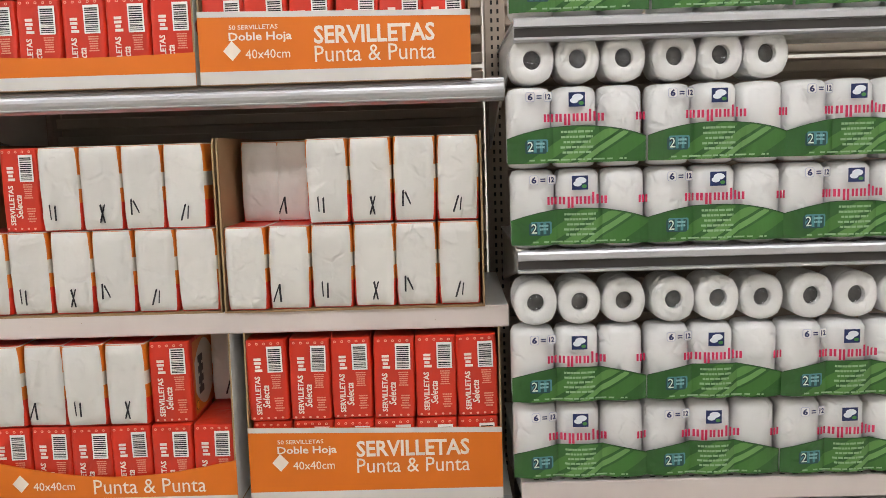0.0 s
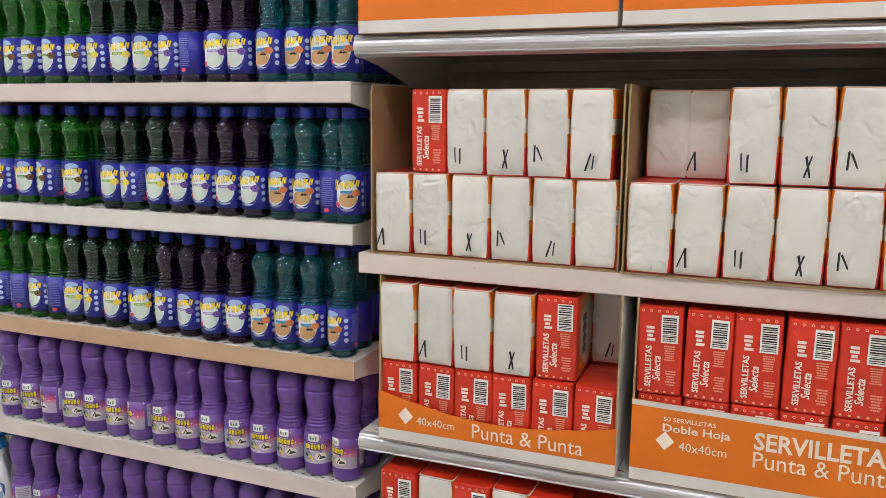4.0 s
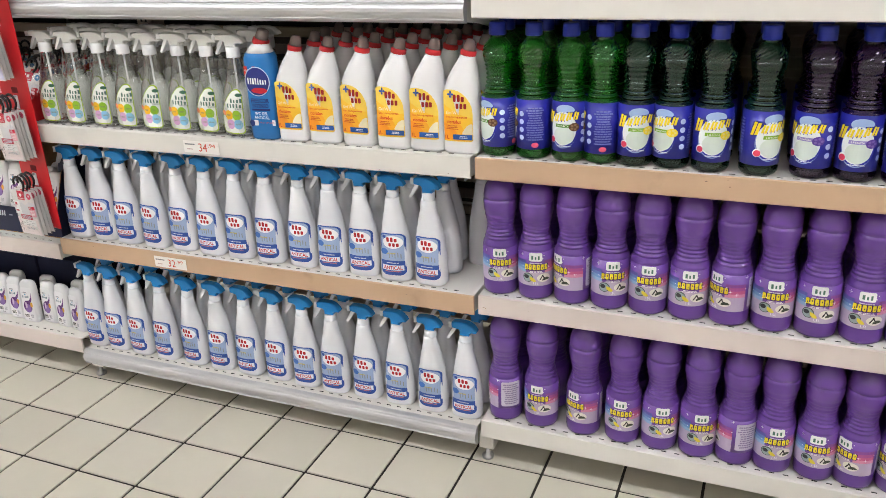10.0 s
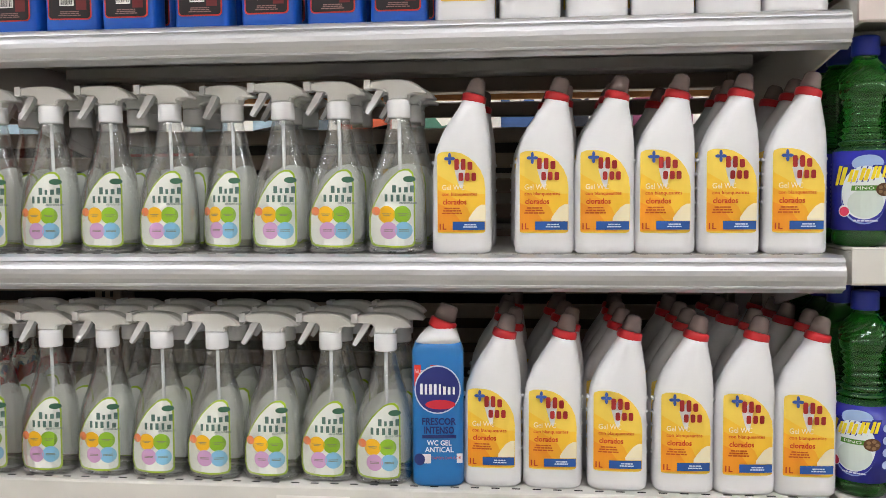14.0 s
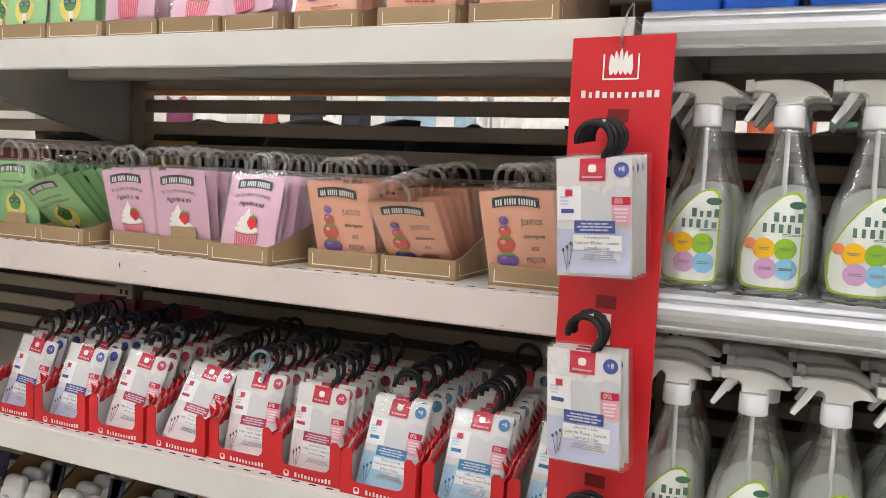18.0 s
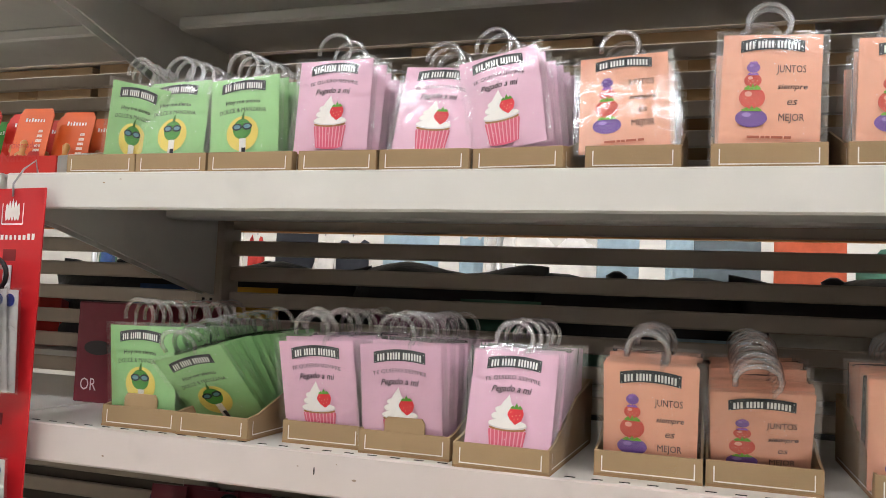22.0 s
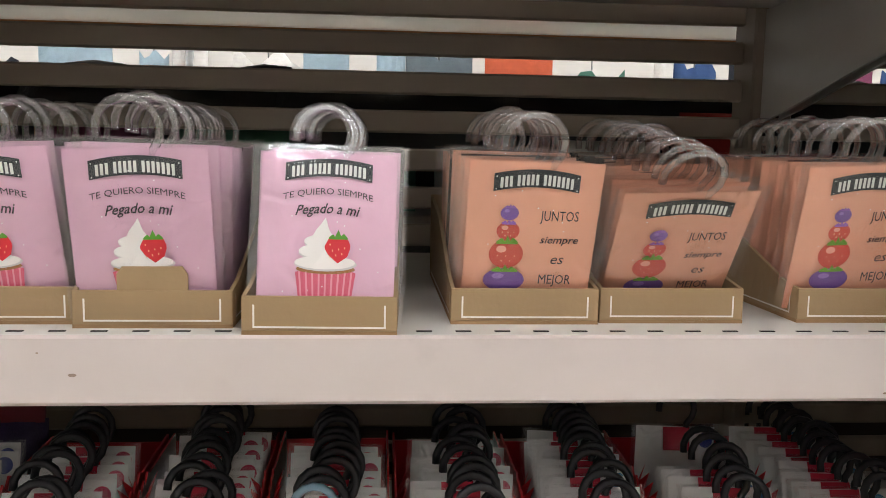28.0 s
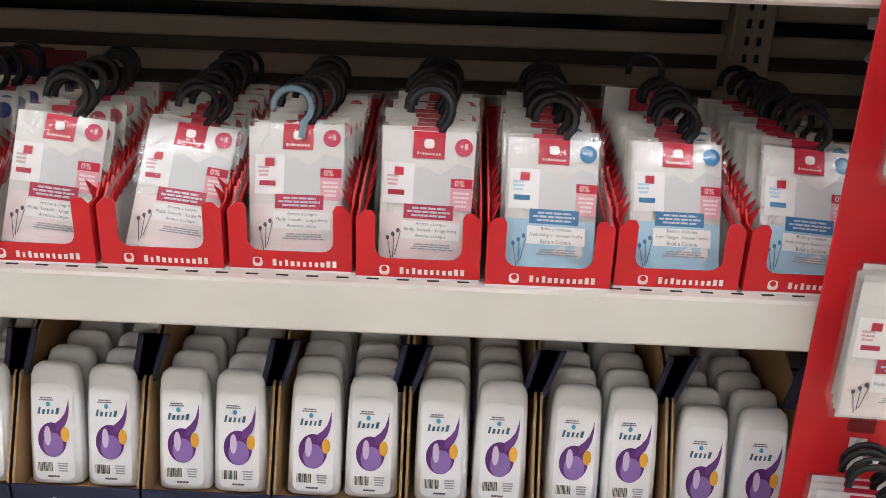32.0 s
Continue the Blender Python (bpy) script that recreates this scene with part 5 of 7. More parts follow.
# cards with small scent bottles in a red and white tray, in the bay further along
def scent_card(c, name):
    ob = thing("freshener_card", name + " blister card with a hanging scent bottle", "blister card", "scent cards")
    part("card", Geo().prism([(-0.03, 0), (0.03, 0), (0.03, 0.105), (0.024, 0.115), (-0.024, 0.115), (-0.03, 0.105)], -0.001, 0.001, ink(c)), ob)
    a = Geo()
    a.mark(0, 0.095, 0.036, 0.007, 7, ink("f4efe8"), 4)
    a.bars(0.014, 0.06, 0.012, 0.04, 5, ink("f0e2d6"), 4, 2)
    a.rrect(0.012, 0.03, 0.02, 0.026, 0.006, ink("b8322c"), 4)
    part("print", a, ob, "pale lettering blocks")
    part("scent_bottle", Geo().loft([ring(0.012, 0.008, cy=-0.012), ring(0.03, 0.009, cy=-0.012), ring(0.036, 0.004, cy=-0.012), ring(0.05, 0.006, cy=-0.012), ring(0.055, 0.003, cy=-0.012)], mat("amber", "c08a52", 0.3), 10), ob, "small wooden-capped bottle")
    return ob


def scent_tray(x, z, cards):
    t = thing("carton_tray", "white display carton with red edge and freshener cards", "tray", "card trays", pose(x, 0.02, z))
    wm, rm = mat("white_card", "dcd9d6", 0.6, bump=0.1), mat("red_card", "c8281f", 0.55, var=0.05, bump=0.1)
    part("bottom", Geo().box(-0.17, 0.17, 0, 0.3, 0, 0.003, wm, 0), t)
    part("front_panel", Geo().box(-0.17, 0.17, 0, 0.003, 0.003, 0.03, rm, 0), t, "red front strip")
    for s in (-1, 1):
        x0 = 0.167 if s > 0 else -0.17
        prof = [(0.003, 0.003), (0.3, 0.003), (0.3, 0.1), (0.06, 0.045), (0.003, 0.03)]
        vs = [(xx, yy, zz) for xx in (x0, x0 + 0.003) for yy, zz in prof]
        part("side_panel", Geo().add(vs, [(4, 3, 2, 1, 0), (5, 6, 7, 8, 9)] + [(i, (i + 1) % 5, (i + 1) % 5 + 5, i + 5) for i in range(5)], wm), t, "white side")
    a = Geo().text("Ambientador", 0.105, 0.046, 0.07, 0.010, ink("b8403a"), 3).text("Natural", 0.105, 0.028, 0.07, 0.015, ink("c8322c"), 3, bold=0.02)
    a.rrect(0.04, 0.034, 0.04, 0.034, 0.014, ink("d0342c"), 3)
    part("print", a.shift(0, -0.0005, 0), t, "red printed words")
    for i, (c, nm) in enumerate(cards):
        put(("sc", c), lambda: scent_card(c, nm), pose(x - 0.13 + 0.052 * i, 0.05 + 0.03 * (i % 2), z + 0.004, -14, 0, 6))
        put(("sc", c), lambda: scent_card(c, nm), pose(x - 0.12 + 0.052 * i, 0.12 + 0.02 * (i % 2), z + 0.004, -10, 0, 4))


scent_tray(-2.765, zB, (("3f9a34", "green"), ("3f9a34", "green"), ("cf2f22", "red"), ("cf2f22", "red"), ("d8602a", "orange"), ("d8602a", "orange")))
scent_tray(-2.835, zC, (("4f7a2a", "green"), ("b0562a", "brown"), ("b0562a", "brown"), ("b0562a", "brown"), ("8a4a24", "brown"), ("8a4a24", "brown")))

# dark red carton on the shelf beside
t = thing("carton", "dark crimson printed carton standing on the shelf", "carton", at=pose(-2.62, 0.20, zA))
part("body", Geo().box(-0.075, 0.075, 0, 0.2, 0, 0.165, mat("crimson_card", "6e1426", 0.5, var=0.15, scale=40, bump=0.1), 0.002), t)
a = Geo().ell(0.035, 0.05, 0.03, 0.026, ink("a88a90"), 2).rect(0.04, 0.11, 0.005, 0.08, ink("a88a90"), 2).ell(-0.03, 0.09, 0.028, 0.012, ink("1d0f14"), 2)
a.text("OR", -0.045, 0.03, 0.032, 0.02, ink("e4d4d8"), 2)
part("print", a, t, "pale spoon picture and letters")

# ---- sachet packs with black hooks: tray display and hanging strips ----
CW, CH = 0.091, 0.138
PACKS = {"pink": ("b8264c", "d8a8b4", "pinkish"), "blue": ("2f7aae", "a9cfe4", "light blue"), "indigo": ("3f4a9c", "c6c8e2", "lavender")}
PACKBODY = mat("white_sachet", "e2dfde", 0.35, var=0.05, scale=25, bump=0.2, tone=0.03, coat=0.3, crease=0.35, fold=28)


def pack(kind, front=True):
    dark, pale, what = PACKS[kind]
    ob = thing("sachet_pack", "white and " + what + " wardrobe sachet pack on a black hook", "sachet", "hook packs")
    body = part("pouch", pillow(CW, CH, 0.004, PACKBODY, 6, 5), ob, "glossy white pouch")
    part("hook", hook(BLACKHOOK, 0.0206, 0.0039, CH, 190), ob, "black plastic hook")
    a = Geo()
    a.rect(0.0, CH - 0.0135, 0.031, 0.026, ink("c4203c"), 1, 0, 3)
    a.ell(0.034, CH - 0.014, 0.0088, 0.0088, ink(dark if kind != "pink" else "c8365a"), 1, 10)
    if front:
        a.rrect(0.0, CH - 0.012, 0.010, 0.009, 0.003, ink("f0e6e4"), 2, n=2)
        a.mark(0, CH - 0.0215, 0.024, 0.0028, 9, ink("f0e0e0"), 2)
        a.text("+8", 0.034, CH - 0.013, 0.008, 0.006, ink("f2eef2"), 2)
        a.columns([-0.02, -0.004, 0.012, 0.028, 0.045], [0.098, 0.104, 0.096, 0.108, 0.104], [0.062] * 5, ink("d2d2d6"), 1)
        a.rect(0.0, 0.03, 0.088, 0.052, ink(pale if kind != "pink" else "ecdfe0"), 1, 0, 4)
        a.rect(-0.028, 0.086, 0.030, 0.040, ink("f0eef0"), 2, 0, 2)
        a.rect(-0.028, 0.098, 0.009, 0.008, ink("c4203c"), 3)
        a.rect(-0.03, 0.077, 0.016, 0.005, ink(dark), 3)
        a.bars(-0.034, 0.089, 0.012, 0.012, 3, ink(pale), 3, 3)
        a.rect(0.034, 0.089, 0.021, 0.009, ink("c4203c"), 3, 0, 2)
        a.text("0%", 0.032, 0.089, 0.010, 0.006, ink("f4eaea"), 4)
        a.rect(0.034, 0.073, 0.021, 0.023, ink("e2a6b4"), 2, 0, 2)
        a.bars(0.034, 0.073, 0.017, 0.017, 4, ink("f2dfe2"), 3, 4)
        a.rect(0.003, 0.059, 0.049, 0.0145, ink(dark), 3, 0, 4)
        a.bars(0.003, 0.059, 0.043, 0.011, 3, ink("c8ccd8"), 4, 5)
        words = {"pink": ("Aroma a Limpio", "Fluffy Towels · Linge Frais", "Aroma a Limpo"), "blue": ("Bebé y Colonia", "Fresh Cologne · Douceur Tendre", "Bebé e Colónia"), "indigo": ("Lavanda y Lilas", "Lavender Flower · Lavande", "Lavanda e Lilás")}[kind]
        a.rect(0.006, 0.0405, 0.058, 0.018, ink("efedee"), 2, 0, 4)
        for k, wd in enumerate(words):
            a.text(wd, 0.006, 0.0465 - 0.006 * k, 0.052 if k == 1 else 0.03, 0.0042, ink("6a6a76"), 3)
        a.bars(0.008, 0.024, 0.05, 0.007, 3, ink("a9a7b2"), 3, 6)
        for k in range(3):
            a.rect(-0.034 + 0.004 * k, 0.02 + 0.003 * k, 0.0008, 0.024, ink("55525c" if kind != "blue" else "3a78ac"), 3, 0.2 * (k - 1))
            a.ell(-0.036 + 0.005 * k, 0.031 + 0.004 * k, 0.0018, 0.0024, ink("55525c" if kind != "blue" else "3a78ac"), 3, 5)
    part("sleeve", pillow(CW + 0.011, CH + 0.005, 0.0072, SLEEVE, 6, 4, 0.0016).shift(0, 0, -0.002), ob, "clear plastic sleeve")
    bulge = lambda x, d, z: (x, -(0.0014 + 0.004 * (max(0, (1 - (2 * x / CW) ** 4) * (1 - (2 * z / CH - 1) ** 4))) ** 0.5) - d, z)
    part("print", a.bend(bulge), body, "red tag and small print")
    return ob


RED = mat("red_board", "cc2129", 0.4, var=0.04, scale=20, bump=0.04, coat=0.1)
INNER = mat("white_card_inside", "dbd8d6", 0.6, var=0.05, bump=0.1)


def red_tray(x, z, y=0.012, w=0.1225, d=0.33):
    t = thing("red_tray", "red display carton with a cut-out front and saw-tooth sides", "tray", "red trays", pose(x, y, z))
    part("bottom", Geo().box(-w / 2, w / 2, 0, d, 0, 0.002, INNER, 0), t)
    h, lip, pil, r = 0.070, 0.021, 0.0185, 0.012
    out = [(-w / 2, 0.002), (w / 2, 0.002), (w / 2, h - 0.008), (w / 2 - 0.008, h), (w / 2 - pil + 0.003, h), (w / 2 - pil, h - 0.005)]
    for i in range(5):
        q = math.pi / 2 * i / 4
        out.append((w / 2 - pil - r + r * math.cos(q), lip + r - r * math.sin(q)))
    out += [(-px, pz) for px, pz in out[::-1] if pz > 0.003]
    fr = part("front_panel", Geo().prism(out, 0, 0.002, RED), t, "red front with a rounded window")
    a = Geo().mark(0.014, 0.0095, 0.066, 0.007, 11, ink("f0e0dc"), 2)
    a.rrect(-0.033, 0.0095, 0.010, 0.010, 0.003, ink("f0e0dc"), 2, n=2).ell(-0.033, 0.011, 0.003, 0.003, ink("cc2129"), 3, 6)
    part("brand_mark", a, fr, "pale brand mark as blocks")["kind"] = "stuff"
    for s in (-1, 1):
        x0 = w / 2 - 0.0022 if s > 0 else -w / 2
        teeth, k = [], 0
        n = 14
        for i in range(n):
            y0 = 0.02 + 0.2 * i / n
            zz = h - 0.004 + 0.055 * i / n
            teeth += [(y0, zz), (y0 + 0.010, zz + 0.012)]
        prof = [(0.002, 0.002), (d, 0.002), (d, 0.13), (0.225, 0.125)] + teeth[::-1] + [(0.002, h - 0.006)]
        n = len(prof)
        vs = [(xx, yy, zz) for xx in (x0, x0 + 0.0022) for yy, zz in prof]
        g = Geo().add(vs, [tuple(range(n))[::-1]], RED if s < 0 else INNER)
        g.add(vs, [tuple(range(n, 2 * n))], INNER if s < 0 else RED)
        g.add(vs, [(i, (i + 1) % n, (i + 1) % n + n, i + n) for i in range(n)], RED)
        sp = part("side_panel", g, t, "white-lined side with a red saw-tooth edge")
        band = [(yy, zz) for yy, zz in teeth]
        m = len(band)
        xi = x0 + 0.0026 if s < 0 else x0 - 0.0004
        vs = [(xi - s * (0.003 if i % 2 == 0 else 0.011), yy - 0.004 * (i % 2), zz + (0.0 if i % 2 == 0 else 0.004)) for i, (yy, zz) in enumerate(band)] + [(xi, yy, zz - 0.016 - 0.012 * (i % 2)) for i, (yy, zz) in enumerate(band)]
        part("red_edge", Geo().add(vs, [(i, i + 1, i + 1 + m, i + m) if s > 0 else (i + m, i + 1 + m, i + 1, i) for i in range(m - 1)], RED), sp, "torn red edge")
    part("back_panel", Geo().box(-w / 2, w / 2, d, d + 0.002, 0.002, 0.12, RED, 0), t)


zD = 0.832
TRAYS = ["blue", "blue", "blue", "pink", "pink", "pink", "pink", "indigo", "indigo"]
for k, kind in enumerate(TRAYS):
    x = -1.4105 - 0.1277 * k
    y = (0.018, 0.018, 0.008, 0.016, 0.024, 0.02, 0.018, 0.014, 0.016)[k]
    red_tray(x, zD, y)
    lean = (-25, -24, -22, -10, -17, -29, -20, -18, -16)[k]
    roll = (2, 2, 1, 0, -2, 8, 5, 5, 4)[k]
    n = (12, 6, 12, 11, 10, 12, 10, 11, 10)[k]
    for i in range(n):
        f = i == 0
        m = pose(x + 0.003 + RND.uniform(-0.004, 0.004), y + 0.016 + (0.0235 if n > 6 else 0.026) * i, zD + 0.003 + RND.uniform(0, 0.006), lean * (1 - 0.5 * i / n) + RND.uniform(-1.5, 1.5), (roll if i < 2 else 1) + RND.uniform(-2, 2), 0)
        put(("p", kind, f), lambda: pack(kind, f), m)
put(("p", "indigo", False), lambda: pack("indigo", False), pose(-1.54, 0.27, zD + 0.02, -4, 2, 0))
bluehook = thing("sachet_pack", "white wardrobe sachet pack with a translucent blue hook", "sachet", "hook packs", pose(-1.921, 0.032, zD + 0.006, -17, -2, 0))
part("hook", hook(mat("blue_hook", "8fb2c8", 0.2, trans=0.4), 0.0192, 0.0036, CH, 188), bluehook, "translucent blue hook")
part("pouch", pillow(CW, CH, 0.003, PACKBODY, 6, 8).shift(0, 0.008, 0), bluehook, "glossy white pouch")


def hang_strip(x, kinds, counts):
    t = thing("hanging_strip", "tall red cardboard strip with hooks, hung on the shelf edge", "display strip", "hanging strips", pose(x, -0.0195, 0.53, 0, 0, -7.5))
    H = 0.949
    part("board", Geo().box(-0.063, 0.063, 0, 0.0025, 0, H, RED, 0.0005), t, "glossy red board")
    a = Geo()
    wh = ink("f2ebe8")
    a.mark(0, H - 0.068, 0.1, 0.009, 11, wh, 1)
    for s in (-1, 1):
        a.rect(s * 0.0215, H - 0.036, 0.002, 0.03, wh, 1)
    a.rect(0, H - 0.0505, 0.041, 0.002, wh, 1)
    petal = lambda dx, w, h, lean: a.columns([dx - w, dx - w * 0.5 + lean * 0.4, dx + lean, dx + w * 0.5 + lean * 0.4, dx + w], [H - 0.036, H - 0.031 + h * 0.72, H - 0.031 + h, H - 0.031 + h * 0.72, H - 0.036], [H - 0.037, H - 0.044, H - 0.046, H - 0.044, H - 0.037], wh, 2)
    for dx, w, h, lean in ((-0.0108, 0.0044, 0.010, -0.002), (-0.0056, 0.0038, 0.014, -0.001), (0, 0.0036, 0.017, 0), (0.0056, 0.0038, 0.014, 0.001), (0.0108, 0.0044, 0.010, 0.002)):
        petal(dx, w, h, lean)
    part("brand_mark", a, t, "white flower emblem and lettering blocks")
    part("wire_hook", Geo().tube([(0, -0.002, H - 0.012), (0, -0.003, H + 0.006), (0, 0.012, H + 0.03), (0, 0.03, H + 0.045), (0, 0.034, H + 0.028)], 0.0014, STEEL, 6), t, "bent wire hanger")
    for i in range(4):
        z = 0.803 - 0.225 * i
        part("slot", Geo().box(-0.013, 0.013, -0.0006, 0.0008, z + 0.044, z + 0.060, mat("dark_red_slot", "7a181e", 0.7), 0), t, "dark punched slot")
        pg = Geo().box(-0.008, 0.008, -0.0022, -0.0008, z + 0.0, z + 0.038, PLASTIC_W, 0)
        pg.tube([(0, -0.001, z + 0.034), (0, -0.042, z + 0.036), (0, -0.048, z + 0.043)], 0.0032, PLASTIC_W, 6)
        part("peg", pg, t, "white plastic peg")
        for j in range(counts[i]):
            f = j == 0
            put(("p", kinds[i], f), lambda: pack(kinds[i], f), pose(x - 0.006 + 0.003 * j, -0.066 + 0.0105 * j, 0.53 + z - CH + 0.0015 * j, 3, RND.uniform(-3, 1), -6))


hang_strip(-1.346, ("indigo", "indigo", "pink", "pink"), (4, 3, 4, 4))
hang_strip(-2.625, ("indigo", "indigo", "pink", "pink"), (4, 4, 3, 3))

# ---- white gel fresheners ----
NAVY = mat("navy_card", "1a1f3e", 0.55, var=0.08, bump=0.1)


def gel(art=True):
    ob = thing("gel_freshener", "white plastic gel air freshener with a purple flower print", "air freshener", "gel fresheners")
    body = part("body", Geo().loft([ring(0, 0.028, 4, ry=0.013), ring(0.003, 0.031, 4, ry=0.0155), ring(0.05, 0.0305, 4, ry=0.015), ring(0.11, 0.0285, 3.8, ry=0.0135), ring(0.130, 0.0272, 3.6, ry=0.0125), ring(0.138, 0.0245, 3.2, ry=0.011), ring(0.1425, 0.019, 3, ry=0.008), ring(0.144, 0.01, 2.4, ry=0.004)], PLASTIC_W, 20), ob, "white moulded shell")
    if art:
        f = lambda x, d, z: (x, -(0.0153 - max(0, z - 0.05) * 0.024) - d, z)
        a = Geo()
        a.rrect(0.0, 0.064, 0.046, 0.116, 0.008, ink("ecebee"), 1)
        a.ell(-0.001, 0.055, 0.0165, 0.021, ink("5c2a72"), 2, 12)
        a.ell(0.0, 0.049, 0.012, 0.015, ink("8a6aae"), 3, 8)
        a.ell(0.014, 0.062, 0.005, 0.009, ink("e2a83a"), 3, 6)
        a.columns([0.004, 0.010, 0.015, 0.018, 0.0195], [0.076, 0.081, 0.088, 0.098, 0.106], [0.066, 0.068, 0.074, 0.082, 0.092], ink("6a3a80"), 3)
        a.ell(-0.006, 0.060, 0.004, 0.012, ink("cdbad6"), 4, 6)
        a.mark(-0.004, 0.090, 0.026, 0.008, 5, ink("3f6a78"), 4, 0.2, 4)
        a.ell(-0.004, 0.098, 0.0025, 0.003, ink("4a9ac0"), 4, 5)
        a.bars(-0.006, 0.104, 0.022, 0.005, 2, ink("6e6e78"), 3, 2)
        a.barcode(-0.010, 0.022, 0.020, 0.014, 2)
        a.bars(0.010, 0.022, 0.013, 0.012, 4, ink("9a98a2"), 3, 3)
        a.bars(-0.001, 0.0105, 0.018, 0.004, 1, ink("55545c"), 3, 5)
        part("label", a.bend(f), body, "printed flower label with barcode")
    return ob


zE = 0.467
for k in range(8):
    x0 = -2.5505 + 0.1495 * k
    low = 0.02 if k == 7 else 0.0
    t = thing("navy_tray", "navy blue display carton with brown inside holding gel fresheners", "tray", "navy trays", pose(x0, 0.035, zE))
    w, d = 0.146, 0.3
    part("bottom", Geo().box(0, w, 0, d, 0, 0.003, CARDIN, 0), t)
    fr = part("front_panel", Geo().box(0, w, 0, 0.003, 0.003, 0.085, NAVY, 0), t, "navy front")
    part("platform", Geo().box(0.003, w - 0.003, 0.003, d, 0.066 - low, 0.070 - low, CARDIN, 0), t, "raised brown inner floor")
    a = Geo().mark(0.06, 0.062, 0.036, 0.018, 4, ink("c8ccd8"), 2, 0.2, 3).bars(0.098, 0.058, 0.018, 0.006, 1, ink("a8acc0"), 2, 1)
    part("brand_mark", a, fr, "pale lettering blocks")
    for s in (0, 1):
        xx = 0.0 if s == 0 else w - 0.003
        prof = [(0.003, 0.003), (d, 0.003), (d, 0.25), (0.13, 0.25), (0.05, 0.20), (0.003, 0.09)]
        vs = [(q, yy, zz) for q in (xx, xx + 0.003) for yy, zz in prof]
        g = Geo().add(vs, [(5, 4, 3, 2, 1, 0)], NAVY if s == 0 else CARDIN).add(vs, [(6, 7, 8, 9, 10, 11)], CARDIN if s == 0 else NAVY)
        g.add(vs, [(i, (i + 1) % 6, (i + 1) % 6 + 6, i + 6) for i in range(6)], CARDIN)
        sp = part("side_panel", g, t, "brown-lined side")
        fl = Geo().prism([(xx - 0.016, 0.195), (xx + 0.006, 0.195), (xx + 0.026, 0.255), (xx - 0.002, 0.255)], 0.055, 0.058, NAVY)
        part("flap", fl, sp, "navy corner flap")
    part("back_panel", Geo().box(0, w, d, d + 0.003, 0.003, 0.25, CARDIN, 0), t)
    for c in (0, 1):
        for r in range(5):
            put(("gel", r == 0), lambda: gel(r == 0), pose(x0 + 0.041 + 0.067 * c + RND.uniform(-0.002, 0.002), 0.068 + 0.042 * r, zE + 0.072 - low, -10, RND.uniform(-1, 1), 0))
for i in range(17):
    put(("gel", True), gel, pose(-1.385 - 0.068 * i, 0.05 + 0.008 * (i % 3), 0.143, -3, 0, RND.uniform(-14, 6)))
    if i % 2 == 0:
        put(("gel", False), lambda: gel(False), pose(-1.42 - 0.068 * i, 0.1, 0.143, -3, 0, 4))
for i in range(4):
    t = thing("navy_box", "closed navy blue carton at the back of the bottom shelf", "carton", "navy boxes", pose(-1.66 - 0.27 * i, 0.17, 0.143))
    part("body", Geo().box(0, 0.26, 0, 0.3, 0, 0.17, NAVY, 0.002), t)
    part("lid_flap", Geo().box(0.004, 0.256, 0.002, 0.15, 0.1702, 0.173, NAVY, 0), t)

# purple bags at the back of the middle shelf
BAG = mat("dark_violet_bag", "35264e", 0.35, var=0.5, scale=60, bump=0.5)
for i in range(7):
    t = thing("scent_bag", "dark violet bag of scented crystals", "bag", "violet bags", pose(-2.60 + 0.052 * i, 0.33 + 0.02 * (i % 2), zD, -8, 0, 5))
    part("pouch", pillow(0.075, 0.15, 0.02, BAG, 6, i, 0.003), t, "crinkled violet film")
    part("header", Geo().box(-0.034, 0.034, -0.003, 0.003, 0.145, 0.17, mat("crimson_card", "6e1426"), 0), t, "crimson header card")

# marks on the shelf edges
r = random.Random(5)
WEAR = []
for x0, z, n in ((0.02, 0.822, 9), (-1.29, 0.470, 10), (0.02, 0.475, 6), (1.36, 1.108, 6), (-2.6, 1.136, 9), (-2.6, 1.484, 5), (-1.3, 0.815, 5)):
    WEAR += [(x0 + r.random() ** 2 * 1.25, z + r.uniform(-0.026, 0.012), r.uniform(0.0015, 0.006), r.uniform(0.0008, 0.0022), r.choice(("8f7460", "a08a78", "7a6454")), "brown chip") for k in range(n // 2)]
for x, z, w, h, c, lab in (*WEAR, (-2.143, 1.136, 0.0022, 0.010, "3a3430", "black scuff"), (-2.09, 1.130, 0.006, 0.0025, "9a8474", "brown stain")):
    t = thing("scuff_mark", lab + " on the painted front edge of a shelf", "mark", "shelf marks", pose(x, -0.0088, z))
    part("stain", Geo().ell(0, 0, w / 2, h / 2, ink(c), 1, 10), t)
t = thing("sticker", "small yellow sticker under a shelf board", "sticker", at=pose(-1.50, 0.06, 1.84))
part("paper", Geo().box(-0.012, 0.012, -0.008, 0.008, -0.0008, 0.0, ink("e6c21e"), 0), t)
part("print", Geo().box(-0.009, 0.009, -0.003, 0.003, -0.0014, -0.001, ink("3a3420"), 0), t, "dark line")

